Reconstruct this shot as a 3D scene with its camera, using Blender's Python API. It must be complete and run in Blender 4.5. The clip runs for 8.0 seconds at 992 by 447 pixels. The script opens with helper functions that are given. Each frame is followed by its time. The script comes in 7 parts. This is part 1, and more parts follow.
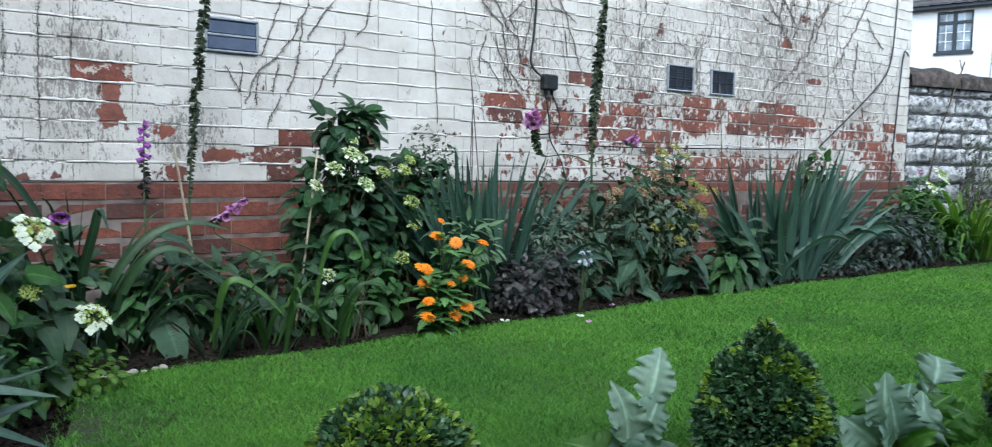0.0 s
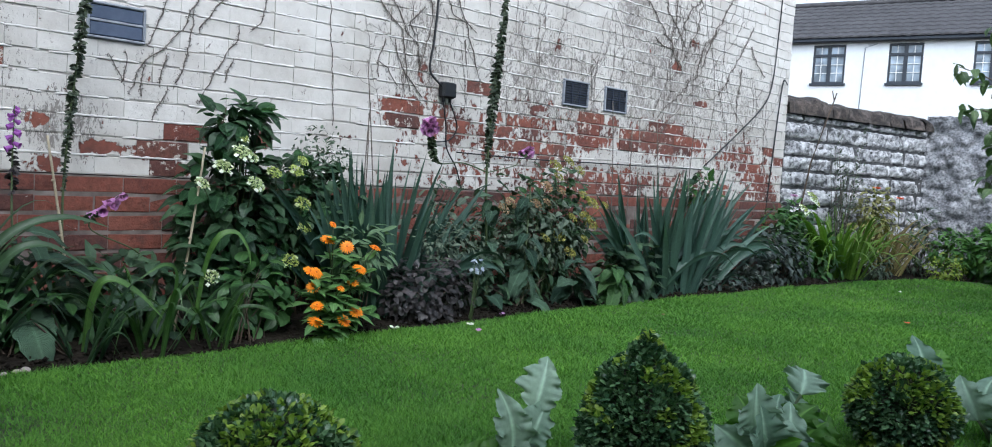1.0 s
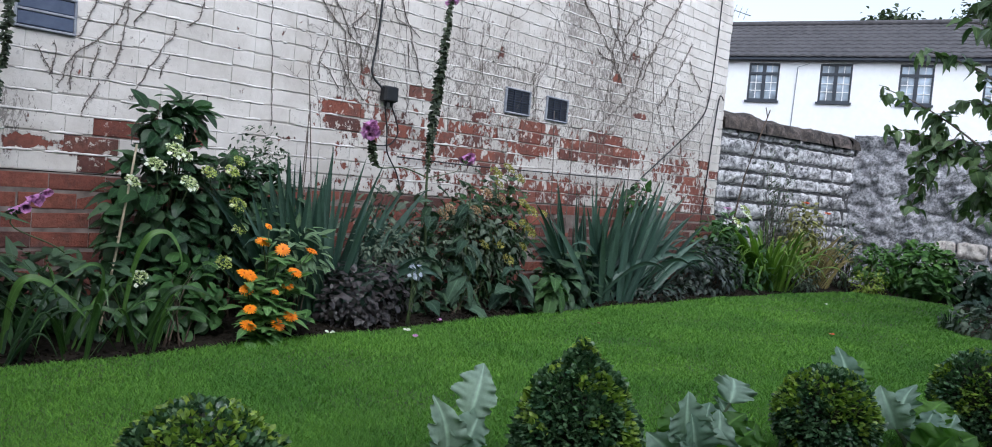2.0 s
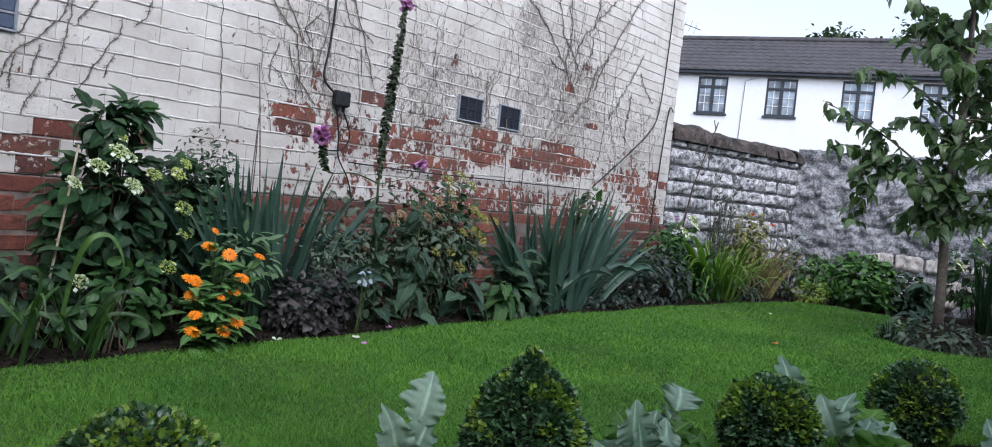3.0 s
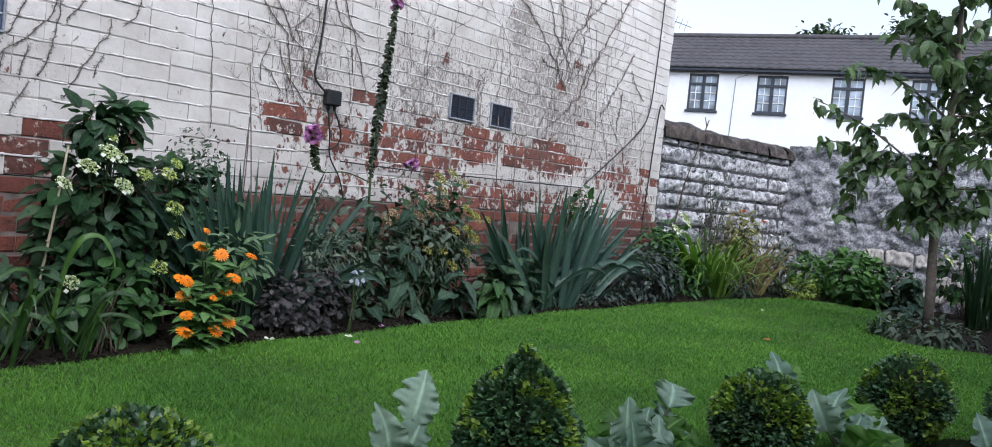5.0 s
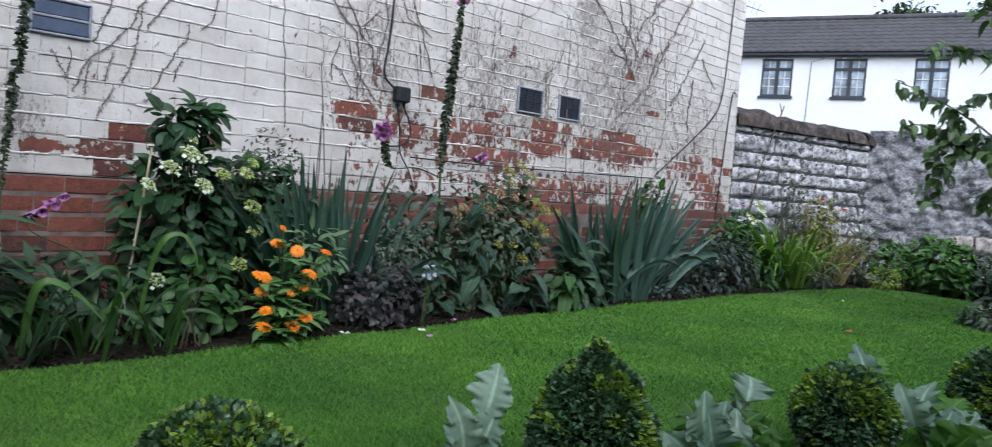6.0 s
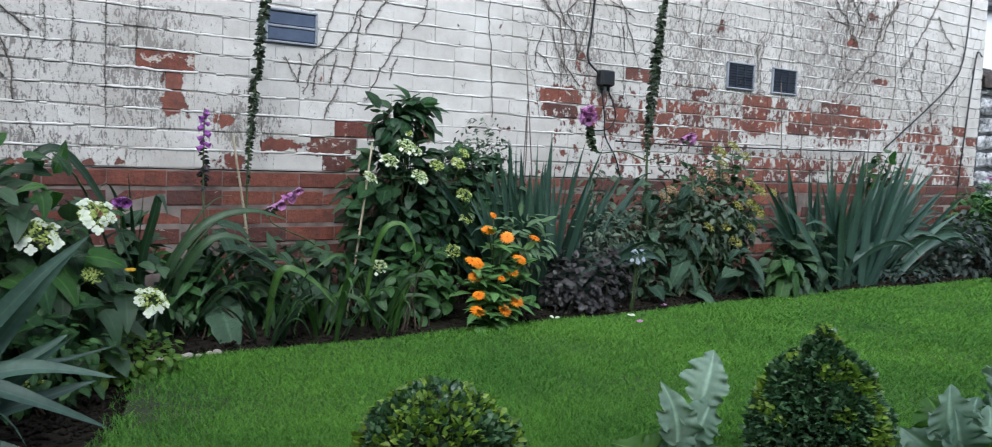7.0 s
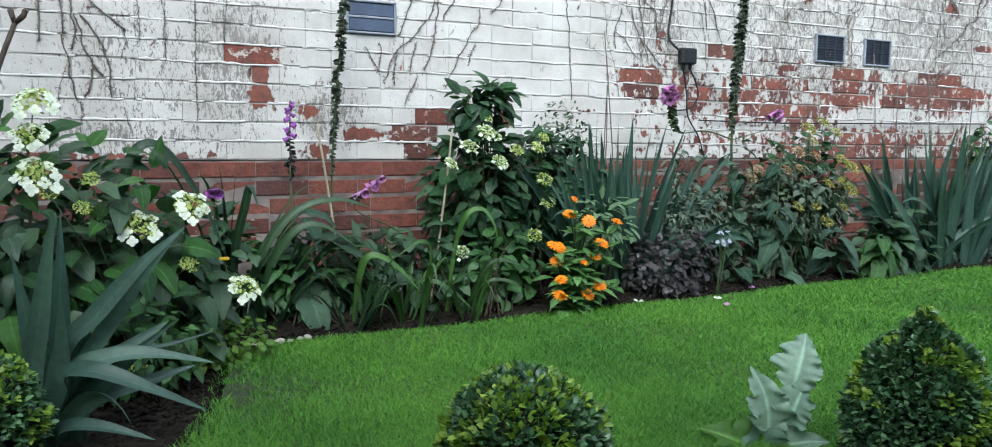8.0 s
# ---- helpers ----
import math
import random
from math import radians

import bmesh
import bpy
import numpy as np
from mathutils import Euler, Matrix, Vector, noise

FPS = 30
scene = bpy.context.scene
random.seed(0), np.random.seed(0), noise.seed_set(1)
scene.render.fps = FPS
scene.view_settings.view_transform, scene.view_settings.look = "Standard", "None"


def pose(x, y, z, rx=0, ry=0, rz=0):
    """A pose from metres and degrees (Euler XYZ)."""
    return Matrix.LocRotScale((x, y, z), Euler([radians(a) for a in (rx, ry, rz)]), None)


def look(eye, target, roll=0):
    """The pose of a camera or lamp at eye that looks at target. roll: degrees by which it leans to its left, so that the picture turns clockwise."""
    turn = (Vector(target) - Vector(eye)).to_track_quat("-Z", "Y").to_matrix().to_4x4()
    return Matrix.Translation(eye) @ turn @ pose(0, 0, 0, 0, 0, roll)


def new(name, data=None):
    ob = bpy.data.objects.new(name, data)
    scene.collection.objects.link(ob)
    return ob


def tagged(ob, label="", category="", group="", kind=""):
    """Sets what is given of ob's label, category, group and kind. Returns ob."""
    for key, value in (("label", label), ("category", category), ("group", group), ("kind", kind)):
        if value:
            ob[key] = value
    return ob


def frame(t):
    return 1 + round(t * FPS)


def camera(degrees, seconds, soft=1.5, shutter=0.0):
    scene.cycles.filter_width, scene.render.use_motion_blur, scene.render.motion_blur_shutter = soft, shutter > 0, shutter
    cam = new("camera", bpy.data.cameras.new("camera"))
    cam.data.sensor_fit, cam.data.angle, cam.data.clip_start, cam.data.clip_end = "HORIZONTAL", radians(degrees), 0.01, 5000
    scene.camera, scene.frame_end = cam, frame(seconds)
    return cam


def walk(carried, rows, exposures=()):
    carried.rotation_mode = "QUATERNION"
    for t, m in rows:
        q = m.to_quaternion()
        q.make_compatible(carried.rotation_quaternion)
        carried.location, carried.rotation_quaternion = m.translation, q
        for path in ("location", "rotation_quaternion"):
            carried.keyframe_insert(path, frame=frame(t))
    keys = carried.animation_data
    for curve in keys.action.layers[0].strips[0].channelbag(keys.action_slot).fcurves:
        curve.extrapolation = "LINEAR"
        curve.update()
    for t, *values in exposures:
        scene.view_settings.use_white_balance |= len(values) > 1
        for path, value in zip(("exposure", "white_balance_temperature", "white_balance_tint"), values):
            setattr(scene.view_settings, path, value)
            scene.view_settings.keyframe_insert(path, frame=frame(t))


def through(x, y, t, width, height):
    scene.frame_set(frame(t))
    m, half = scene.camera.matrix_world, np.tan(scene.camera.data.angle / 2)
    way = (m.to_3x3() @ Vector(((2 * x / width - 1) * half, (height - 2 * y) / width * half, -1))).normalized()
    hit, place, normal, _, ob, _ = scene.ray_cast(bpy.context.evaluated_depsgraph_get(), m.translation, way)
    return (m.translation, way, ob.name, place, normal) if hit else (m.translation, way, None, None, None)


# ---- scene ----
# The eye stays almost at one place above the lawn; the camera turns along the wall and back, and drifts a hand's width forward at the end.
cam = camera(62.28, 8.0, soft=0.9, shutter=0.25)
ROWS = [
    (0.0, 0.000, 0.001, 0.699, 85.695, -0.962, -36.680),
    (0.5, -0.001, 0.001, 0.699, 86.274, -2.612, -41.174),
    (1.0, -0.001, 0.001, 0.699, 86.501, -3.496, -43.964),
    (2.5, 0.000, 0.000, 0.699, 87.715, -5.575, -49.918),
    (3.0, 0.000, 0.000, 0.700, 88.090, -5.880, -51.478),
    (3.5, -0.001, -0.001, 0.701, 88.409, -6.095, -52.508),
    (4.0, -0.001, -0.001, 0.701, 88.538, -6.232, -53.073),
    (5.5, -0.002, -0.001, 0.700, 87.537, -4.830, -50.735),
    (6.0, 0.001, 0.004, 0.700, 87.127, -4.425, -47.219),
    (6.5, 0.005, 0.009, 0.699, 86.272, -3.721, -39.127),
    (7.0, 0.008, 0.016, 0.697, 85.271, -2.188, -32.978),
    (7.5, 0.010, 0.022, 0.697, 84.595, -1.460, -30.086),
    (8.0, 0.009, 0.022, 0.697, 84.042, -0.603, -27.476),
]
EXPOSURES = [(t, s + 0.32, k, g) for t, s, k, g in ((0.0, 0.40, 5600, 1), (1.0, 0.18, 5720, 5), (2.5, 0.04, 5850, 11), (4.0, 0.03, 5880, 12), (5.5, 0.08, 5860, 11), (6.5, 0.05, 5760, 8), (7.0, 0.22, 5800, 5), (8.0, 0.53, 5760, 1))]
walk(cam, [(row[0], pose(*row[1:])) for row in ROWS], EXPOSURES)

# ---- world and light: a dull white evening sky ----
world = bpy.data.worlds.new("overcast_sky")
scene.world = world
world.use_nodes = True
wn, wl = world.node_tree.nodes, world.node_tree.links
sky = wn.new("ShaderNodeTexSky")
sky.sky_type, sky.sun_disc = "NISHITA", False
sky.sun_elevation, sky.sun_rotation = radians(45), radians(206)
sky.air_density, sky.dust_density, sky.ozone_density = 1.0, 3.0, 1.0
soft_sky = wn.new("ShaderNodeHueSaturation")
soft_sky.inputs["Saturation"].default_value = 0.42
wl.new(sky.outputs[0], soft_sky.inputs["Color"])
wl.new(soft_sky.outputs[0], wn["Background"].inputs["Color"])
wn["Background"].inputs["Strength"].default_value = 0.23
sun = new("sun", bpy.data.lights.new("sun", "SUN"))
sun.data.energy, sun.data.angle, sun.data.color = 0.65, radians(40), (0.96, 0.98, 1.0)
sun.matrix_world = look((0, 0, 0), (0.62, 0.30, -0.70))
# ---- mesh tools ----
rnd = random.Random(7)
WALL_Y, COURSE, PLINTH_Z = 3.40, 0.0755, 0.599


def unit(v):
    v = np.asarray(v, float)
    return v / (np.linalg.norm(v) + 1e-12)


class Buf:
    """Collects vertices, faces and one uv per vertex."""

    def __init__(self):
        self.v, self.f, self.uv, self.n, self.flat = [], [], [], 0, False

    def add(self, verts, faces, uvs=None):
        verts = np.asarray(verts, float)
        self.v.append(verts)
        self.uv.append(np.zeros((len(verts), 2)) if uvs is None else np.asarray(uvs, float))
        self.f += [[i + self.n for i in face] for face in faces]
        self.n += len(verts)

    def mesh(self, name, smooth=True):
        me = bpy.data.meshes.new(name)
        verts = np.concatenate(self.v)
        me.from_pydata(verts.tolist(), [], self.f)
        layer = me.uv_layers.new(name="uv")
        idx = np.empty(len(me.loops), np.int32)
        me.loops.foreach_get("vertex_index", idx)
        layer.data.foreach_set("uv", np.concatenate(self.uv)[idx].astype(np.float32).ravel())
        me.polygons.foreach_set("use_smooth", [smooth and not self.flat] * len(me.polygons))
        me.update()
        return me


def part(name, me, material, parent=None, label="", m=None, kind=""):
    """One mesh object, under a thing or a part; me is a Buf or a mesh."""
    if isinstance(me, Buf):
        me = me.mesh(name)
    if material is not None and not me.materials:
        me.materials.append(material)
    ob = new(name, me)
    if m is not None:
        ob.matrix_basis = m
    if parent is not None:
        ob.parent = parent
    return tagged(ob, label, kind=kind)


def thing(name, loc, label, category, group="", kind=""):
    ob = new(name)
    ob.empty_display_size = 0.05
    ob.location = loc
    return tagged(ob, label, category, group, kind)


def axes(d, up):
    """Columns: across, along d, outward near up."""
    y = unit(d)
    up = np.asarray(up, float)
    if abs(unit(up) @ y) > 0.97:
        up = up + (0.3, 0.2, 0.1)
    x = unit(np.cross(y, up))
    return np.stack([x, y, np.cross(x, y)], 1)


def matrix(o, d, up, sx, sy, sz=None):
    a = axes(d, up) * np.array([sx, sy, sz if sz else sx])
    return Matrix([[*a[0], o[0]], [*a[1], o[1]], [*a[2], o[2]], [0, 0, 0, 1]])


def leaf_shape(profile, fold=0.25, curl=0.3, wave=0.0, twist=0.0, cols=2):
    """A leaf one unit long along y; profile holds the half widths at even stations, both ends included."""
    n = len(profile) - 1
    verts, uvs, faces = [], [], []
    for i, w in enumerate(profile):
        s = i / n
        z = -curl * s * s
        y = s - 0.15 * curl * curl * s * s
        a = twist * s
        for k in range(cols + 1):
            u = 2 * k / cols - 1
            px = w * u
            rise = w * fold * (abs(u) if cols == 2 else 1.25 * abs(u) - 0.55 * u * u)
            pz = rise + wave * abs(u) * (math.sin(s * 11 + (2.0 if u > 0 else 0.0)) + 0.6 * math.sin(s * 23 + u))
            verts.append((px * math.cos(a) - pz * math.sin(a), y, z + px * math.sin(a) + pz * math.cos(a)))
            uvs.append((k / cols, s))
    m = cols + 1
    for i in range(n):
        for k in range(cols):
            faces.append((m * i + k, m * i + k + 1, m * i + m + k + 1, m * i + m + k))
    return np.array(verts), faces, np.array(uvs)


def stamp(buf, shape, o, d, up, length, width=None):
    v, f, uv = shape
    a = axes(d, up) * np.array([width or length, length, width or length])
    buf.add(v @ a.T + np.asarray(o, float), f, uv)


def shape_mesh(name, shape):
    b = Buf()
    b.add(*shape)
    return b.mesh(name)


def tube(buf, points, r0, r1, sides=5):
    """A tapering tube through points."""
    pts = np.asarray(points, float)
    n = len(pts)
    verts, faces, uvs = [], [], []
    for i, p in enumerate(pts):
        d = unit(pts[min(i + 1, n - 1)] - pts[max(i - 1, 0)])
        a = axes(d, (0.31, 0.17, 0.94) if abs(d[2]) < 0.9 else (0.94, 0.2, 0.1))
        r = r0 + (r1 - r0) * i / max(n - 1, 1)
        for k in range(sides):
            t = 2 * math.pi * k / sides
            verts.append(p + r * (math.cos(t) * a[:, 0] + math.sin(t) * a[:, 2]))
            uvs.append((k / sides, i / n))
    for i in range(n - 1):
        for k in range(sides):
            k2 = (k + 1) % sides
            faces.append((i * sides + k, i * sides + k2, (i + 1) * sides + k2, (i + 1) * sides + k))
    faces.append(tuple(range(sides))[::-1])
    faces.append(tuple((n - 1) * sides + k for k in range(sides)))
    buf.add(verts, faces, uvs)


def box(buf, lo, hi, bevel=0.0):
    """A box with softly cut edges all round."""
    lo, hi = np.asarray(lo, float), np.asarray(hi, float)
    buf.flat = True
    bm = bmesh.new()
    bmesh.ops.create_cube(bm, size=1)
    for v in bm.verts:
        v.co = Vector((lo + hi) / 2) + Vector([c * s for c, s in zip(v.co, hi - lo)])
    if bevel:
        bmesh.ops.bevel(bm, geom=bm.edges[:], offset=bevel, segments=1, affect="EDGES")
    bm.verts.index_update()
    buf.add([v.co[:] for v in bm.verts], [[v.index for v in f.verts] for f in bm.faces])
    bm.free()


def bend(p, q, sag, n=8, side=(0, 0, 0)):
    """Points from p to q on an arc."""
    p, q, side = np.asarray(p, float), np.asarray(q, float), np.asarray(side, float)
    return [p + (q - p) * s + np.array([0, 0, sag]) * 4 * s * (1 - s) + side * 4 * s * (1 - s) for s in np.linspace(0, 1, n)]


# ---- materials ----
def material(name):
    m = bpy.data.materials.new(name)
    m.use_nodes = True
    return m, m.node_tree.nodes, m.node_tree.links, m.node_tree.nodes["Principled BSDF"]


def node(nodes, kind, **values):
    n = nodes.new(kind)
    for k, v in values.items():
        n.inputs[k].default_value = v
    return n


def ramp(nodes, stops):
    n = nodes.new("ShaderNodeValToRGB")
    e = n.color_ramp.elements
    e[0].position, e[0].color = stops[0][0], (*stops[0][1], 1)
    e[1].position, e[1].color = stops[-1][0], (*stops[-1][1], 1)
    for p, c in stops[1:-1]:
        x = e.new(p)
        x.color = (*c, 1)
    return n


def mix(nodes, links, fac, a, b, blend="MIX"):
    n = nodes.new("ShaderNodeMix")
    n.data_type, n.blend_type = "RGBA", blend
    for socket, value in ((n.inputs[0], fac), (n.inputs[6], a), (n.inputs[7], b)):
        if isinstance(value, (int, float)):
            socket.default_value = value
        elif isinstance(value, tuple):
            socket.default_value = (*value, 1)
        else:
            links.new(value, socket)
    return n.outputs[2]


def math_node(nodes, links, op, a, b=0.0, clamp=False):
    n = nodes.new("ShaderNodeMath")
    n.operation, n.use_clamp = op, clamp
    for socket, value in zip(n.inputs, (a, b)):
        if isinstance(value, (int, float)):
            socket.default_value = value
        else:
            links.new(value, socket)
    return n.outputs[0]


def bump(nodes, links, bsdf, height, strength, distance):
    n = node(nodes, "ShaderNodeBump", Strength=strength, Distance=distance)
    links.new(height, n.inputs["Height"])
    links.new(n.outputs[0], bsdf.inputs["Normal"])


def noise_tex(nodes, links, vector, scale, detail=4.0, rough=0.55, dist=0.0):
    n = node(nodes, "ShaderNodeTexNoise", Scale=scale, Detail=detail, Roughness=rough, Distortion=dist)
    links.new(vector, n.inputs["Vector"])
    return n.outputs["Fac"]


def spot(nodes, links):
    return nodes.new("ShaderNodeNewGeometry").outputs["Position"]


def leaf_material(name, dark, light, rib=0.25, gloss=0.45, through=0.25, island=False, tip=None, veins=0.0, patch=9.0):
    """A leaf: two tones from piece to piece, a paler midrib, mottling, and light through the blade."""
    m, n, l, bsdf = material(name)
    if island:
        pick = n.new("ShaderNodeNewGeometry").outputs["Random Per Island"]
    else:
        pick = n.new("ShaderNodeObjectInfo").outputs["Random"]
    tone = ramp(n, [(0.0, dark), (0.55, tuple((a + b) / 2 for a, b in zip(dark, light))), (1.0, light)])
    l.new(pick, tone.inputs[0])
    uv = n.new("ShaderNodeTexCoord").outputs["UV"]
    sep = n.new("ShaderNodeSeparateXYZ")
    l.new(uv, sep.inputs[0])
    off = math_node(n, l, "ABSOLUTE", math_node(n, l, "SUBTRACT", sep.outputs[0], 0.5))
    mid = math_node(n, l, "SUBTRACT", 1.0, math_node(n, l, "MULTIPLY", off, 14.0), True)
    grain = noise_tex(n, l, spot(n, l), 60.0, 3.0)
    col = mix(n, l, math_node(n, l, "MULTIPLY", mid, rib), tone.outputs[0], tuple(min(1, c * 2.2 + 0.03) for c in light))
    if tip:
        end = math_node(n, l, "MULTIPLY", math_node(n, l, "SUBTRACT", sep.outputs[1], 0.72, True), 2.6, True)
        col = mix(n, l, end, col, tip)
    big = noise_tex(n, l, spot(n, l), patch, 5.0 if patch < 4.0 else 2.0, 0.65 if patch < 4.0 else 0.5)
    wide_patch = patch < 4.0
    shade = ramp(n, [(0.36, (0.56, 0.70, 0.62)), (0.66, (1.26, 1.2, 1.02))] if wide_patch else [(0.3, (0.72, 0.74, 0.7)), (0.7, (1.2, 1.2, 1.12))])
    l.new(math_node(n, l, "ADD", math_node(n, l, "MULTIPLY", grain, 0.3 if wide_patch else 0.6), math_node(n, l, "MULTIPLY", big, 0.7 if wide_patch else 0.4)), shade.inputs[0])
    col = mix(n, l, 1.0, col, shade.outputs[0], "MULTIPLY")
    l.new(col, bsdf.inputs["Base Color"])
    bsdf.inputs["Roughness"].default_value = gloss
    bsdf.inputs["Specular IOR Level"].default_value = 0.4
    rise = grain
    if veins:
        wave = node(n, "ShaderNodeTexWave", Scale=veins, Distortion=1.5, Detail=1.0)
        wave.bands_direction = "Y"
        skew = n.new("ShaderNodeCombineXYZ")
        l.new(off, skew.inputs[0])
        l.new(math_node(n, l, "SUBTRACT", sep.outputs[1], math_node(n, l, "MULTIPLY", off, 0.5)), skew.inputs[1])
        l.new(skew.outputs[0], wave.inputs["Vector"])
        rise = math_node(n, l, "ADD", math_node(n, l, "MULTIPLY", wave.outputs["Fac"], 0.8), grain)
    bump(n, l, bsdf, rise, 0.7 if veins else 0.35, 0.004 if veins else 0.003)
    if through:
        trans = n.new("ShaderNodeBsdfTranslucent")
        l.new(mix(n, l, 1.0, col, (1.25, 1.6, 0.8), "MULTIPLY"), trans.inputs["Color"])
        both = node(n, "ShaderNodeMixShader", Fac=through)
        l.new(bsdf.outputs[0], both.inputs[1])
        l.new(trans.outputs[0], both.inputs[2])
        l.new(both.outputs[0], n["Material Output"].inputs["Surface"])
    return m


def plain(name, a, b, scale=20.0, rough=0.7, metal=0.0, rise=0.3, distance=0.004, detail=5.0):
    """Two tones mottled by noise at two scales, with a little relief."""
    m, n, l, bsdf = material(name)
    p = spot(n, l)
    f = math_node(n, l, "ADD", math_node(n, l, "MULTIPLY", noise_tex(n, l, p, scale, detail), 0.65),
                  math_node(n, l, "MULTIPLY", noise_tex(n, l, p, scale * 0.17, 2.0), 0.35))
    r = ramp(n, [(0.35, a), (0.65, b)])
    l.new(f, r.inputs[0])
    l.new(r.outputs[0], bsdf.inputs["Base Color"])
    bsdf.inputs["Roughness"].default_value = rough
    bsdf.inputs["Metallic"].default_value = metal
    bump(n, l, bsdf, f, rise, distance)
    return m
def blobs(nodes, links, p, spots):
    """The largest of several soft ellipses on the wall: (x, z, half width, half height, strength)."""
    best = None
    for x, z, w, h, s in spots:
        off = nodes.new("ShaderNodeVectorMath")
        off.operation = "SUBTRACT"
        links.new(p, off.inputs[0])
        off.inputs[1].default_value = (x, WALL_Y, z)
        scl = nodes.new("ShaderNodeVectorMath")
        scl.operation = "MULTIPLY"
        links.new(off.outputs[0], scl.inputs[0])
        scl.inputs[1].default_value = (1 / w, 0, 1 / h)
        length = nodes.new("ShaderNodeVectorMath")
        length.operation = "LENGTH"
        links.new(scl.outputs[0], length.inputs[0])
        v = math_node(nodes, links, "MULTIPLY", math_node(nodes, links, "SUBTRACT", 1.35, length.outputs["Value"], True), s)
        best = v if best is None else math_node(nodes, links, "MAXIMUM", best, v)
    return best


PEELED = [
    (0.70, 0.935, 0.055, 0.05, 1.1), (0.705, 0.86, 0.045, 0.06, 1.5), (0.90, 0.80, 0.06, 0.035, 0.9), (0.93, 0.63, 0.08, 0.045, 0.95), (1.13, 0.71, 0.11, 0.04, 1.0),
    (1.33, 0.70, 0.10, 0.045, 1.0), (1.45, 0.63, 0.08, 0.035, 0.95), (1.40, 0.78, 0.06, 0.04, 0.9), (1.82, 0.78, 0.045, 0.045, 1.2), (0.05, 0.615, 0.5, 0.02, 0.8),
    (2.26, 0.83, 0.06, 0.022, 0.9), (2.58, 1.00, 0.16, 0.075, 1.05), (2.72, 1.20, 0.05, 0.08, 0.8), (2.95, 0.92, 0.45, 0.16, 0.72),
    (3.55, 0.92, 0.75, 0.26, 0.74), (4.12, 1.00, 0.32, 0.16, 0.95), (5.00, 1.00, 0.55, 0.16, 1.0), (5.35, 1.30, 0.15, 0.035, 0.95), (5.00, 1.53, 0.08, 0.05, 0.95),
    (5.95, 0.92, 0.45, 0.24, 0.70), (6.30, 0.75, 0.40, 0.22, 0.85), (4.4, 0.66, 2.1, 0.16, 0.74), (5.22, 1.72, 0.07, 0.04, 0.9), (3.73, 1.50, 0.05, 0.04, 0.8), (3.6, 1.10, 0.12, 0.03, 0.9),
]
# where roots, soot and mould have left dark flecks in the paint
SOOTY = [(0.60, 1.0, 0.24, 0.38, 0.84), (0.25, 0.95, 0.45, 0.40, 0.58), (0.15, 0.68, 0.5, 0.09, 0.8), (0.98, 0.78, 0.22, 0.16, 0.8), (1.35, 0.95, 0.30, 0.22, 0.32), (2.68, 1.25, 0.30, 0.45, 0.75), (4.48, 1.84, 0.22, 0.30, 1.0),
         (3.70, 1.20, 0.75, 0.55, 0.84), (4.9, 1.4, 0.95, 0.85, 0.84), (5.8, 1.2, 0.7, 0.7, 0.7)]


def brick_nodes(n, l, pick):
    """The bare clay under the paint."""
    p = spot(n, l)
    clay = ramp(n, [(0.0, (0.10, 0.043, 0.037)), (0.35, (0.17, 0.055, 0.040)), (0.7, (0.25, 0.085, 0.058)), (1.0, (0.15, 0.065, 0.052))])
    l.new(pick, clay.inputs[0])
    g = ramp(n, [(0.3, (0.62, 0.6, 0.6)), (0.72, (1.25, 1.2, 1.15))])
    l.new(noise_tex(n, l, p, 38.0, 6.0, 0.7), g.inputs[0])
    col = mix(n, l, 1.0, clay.outputs[0], g.outputs[0], "MULTIPLY")
    soot = ramp(n, [(0.52, (0, 0, 0)), (0.72, (1, 1, 1))])
    l.new(noise_tex(n, l, p, 7.0, 5.0, 0.65), soot.inputs[0])
    return mix(n, l, math_node(n, l, "MULTIPLY", soot.outputs[0], 0.7), col, (0.055, 0.042, 0.042))


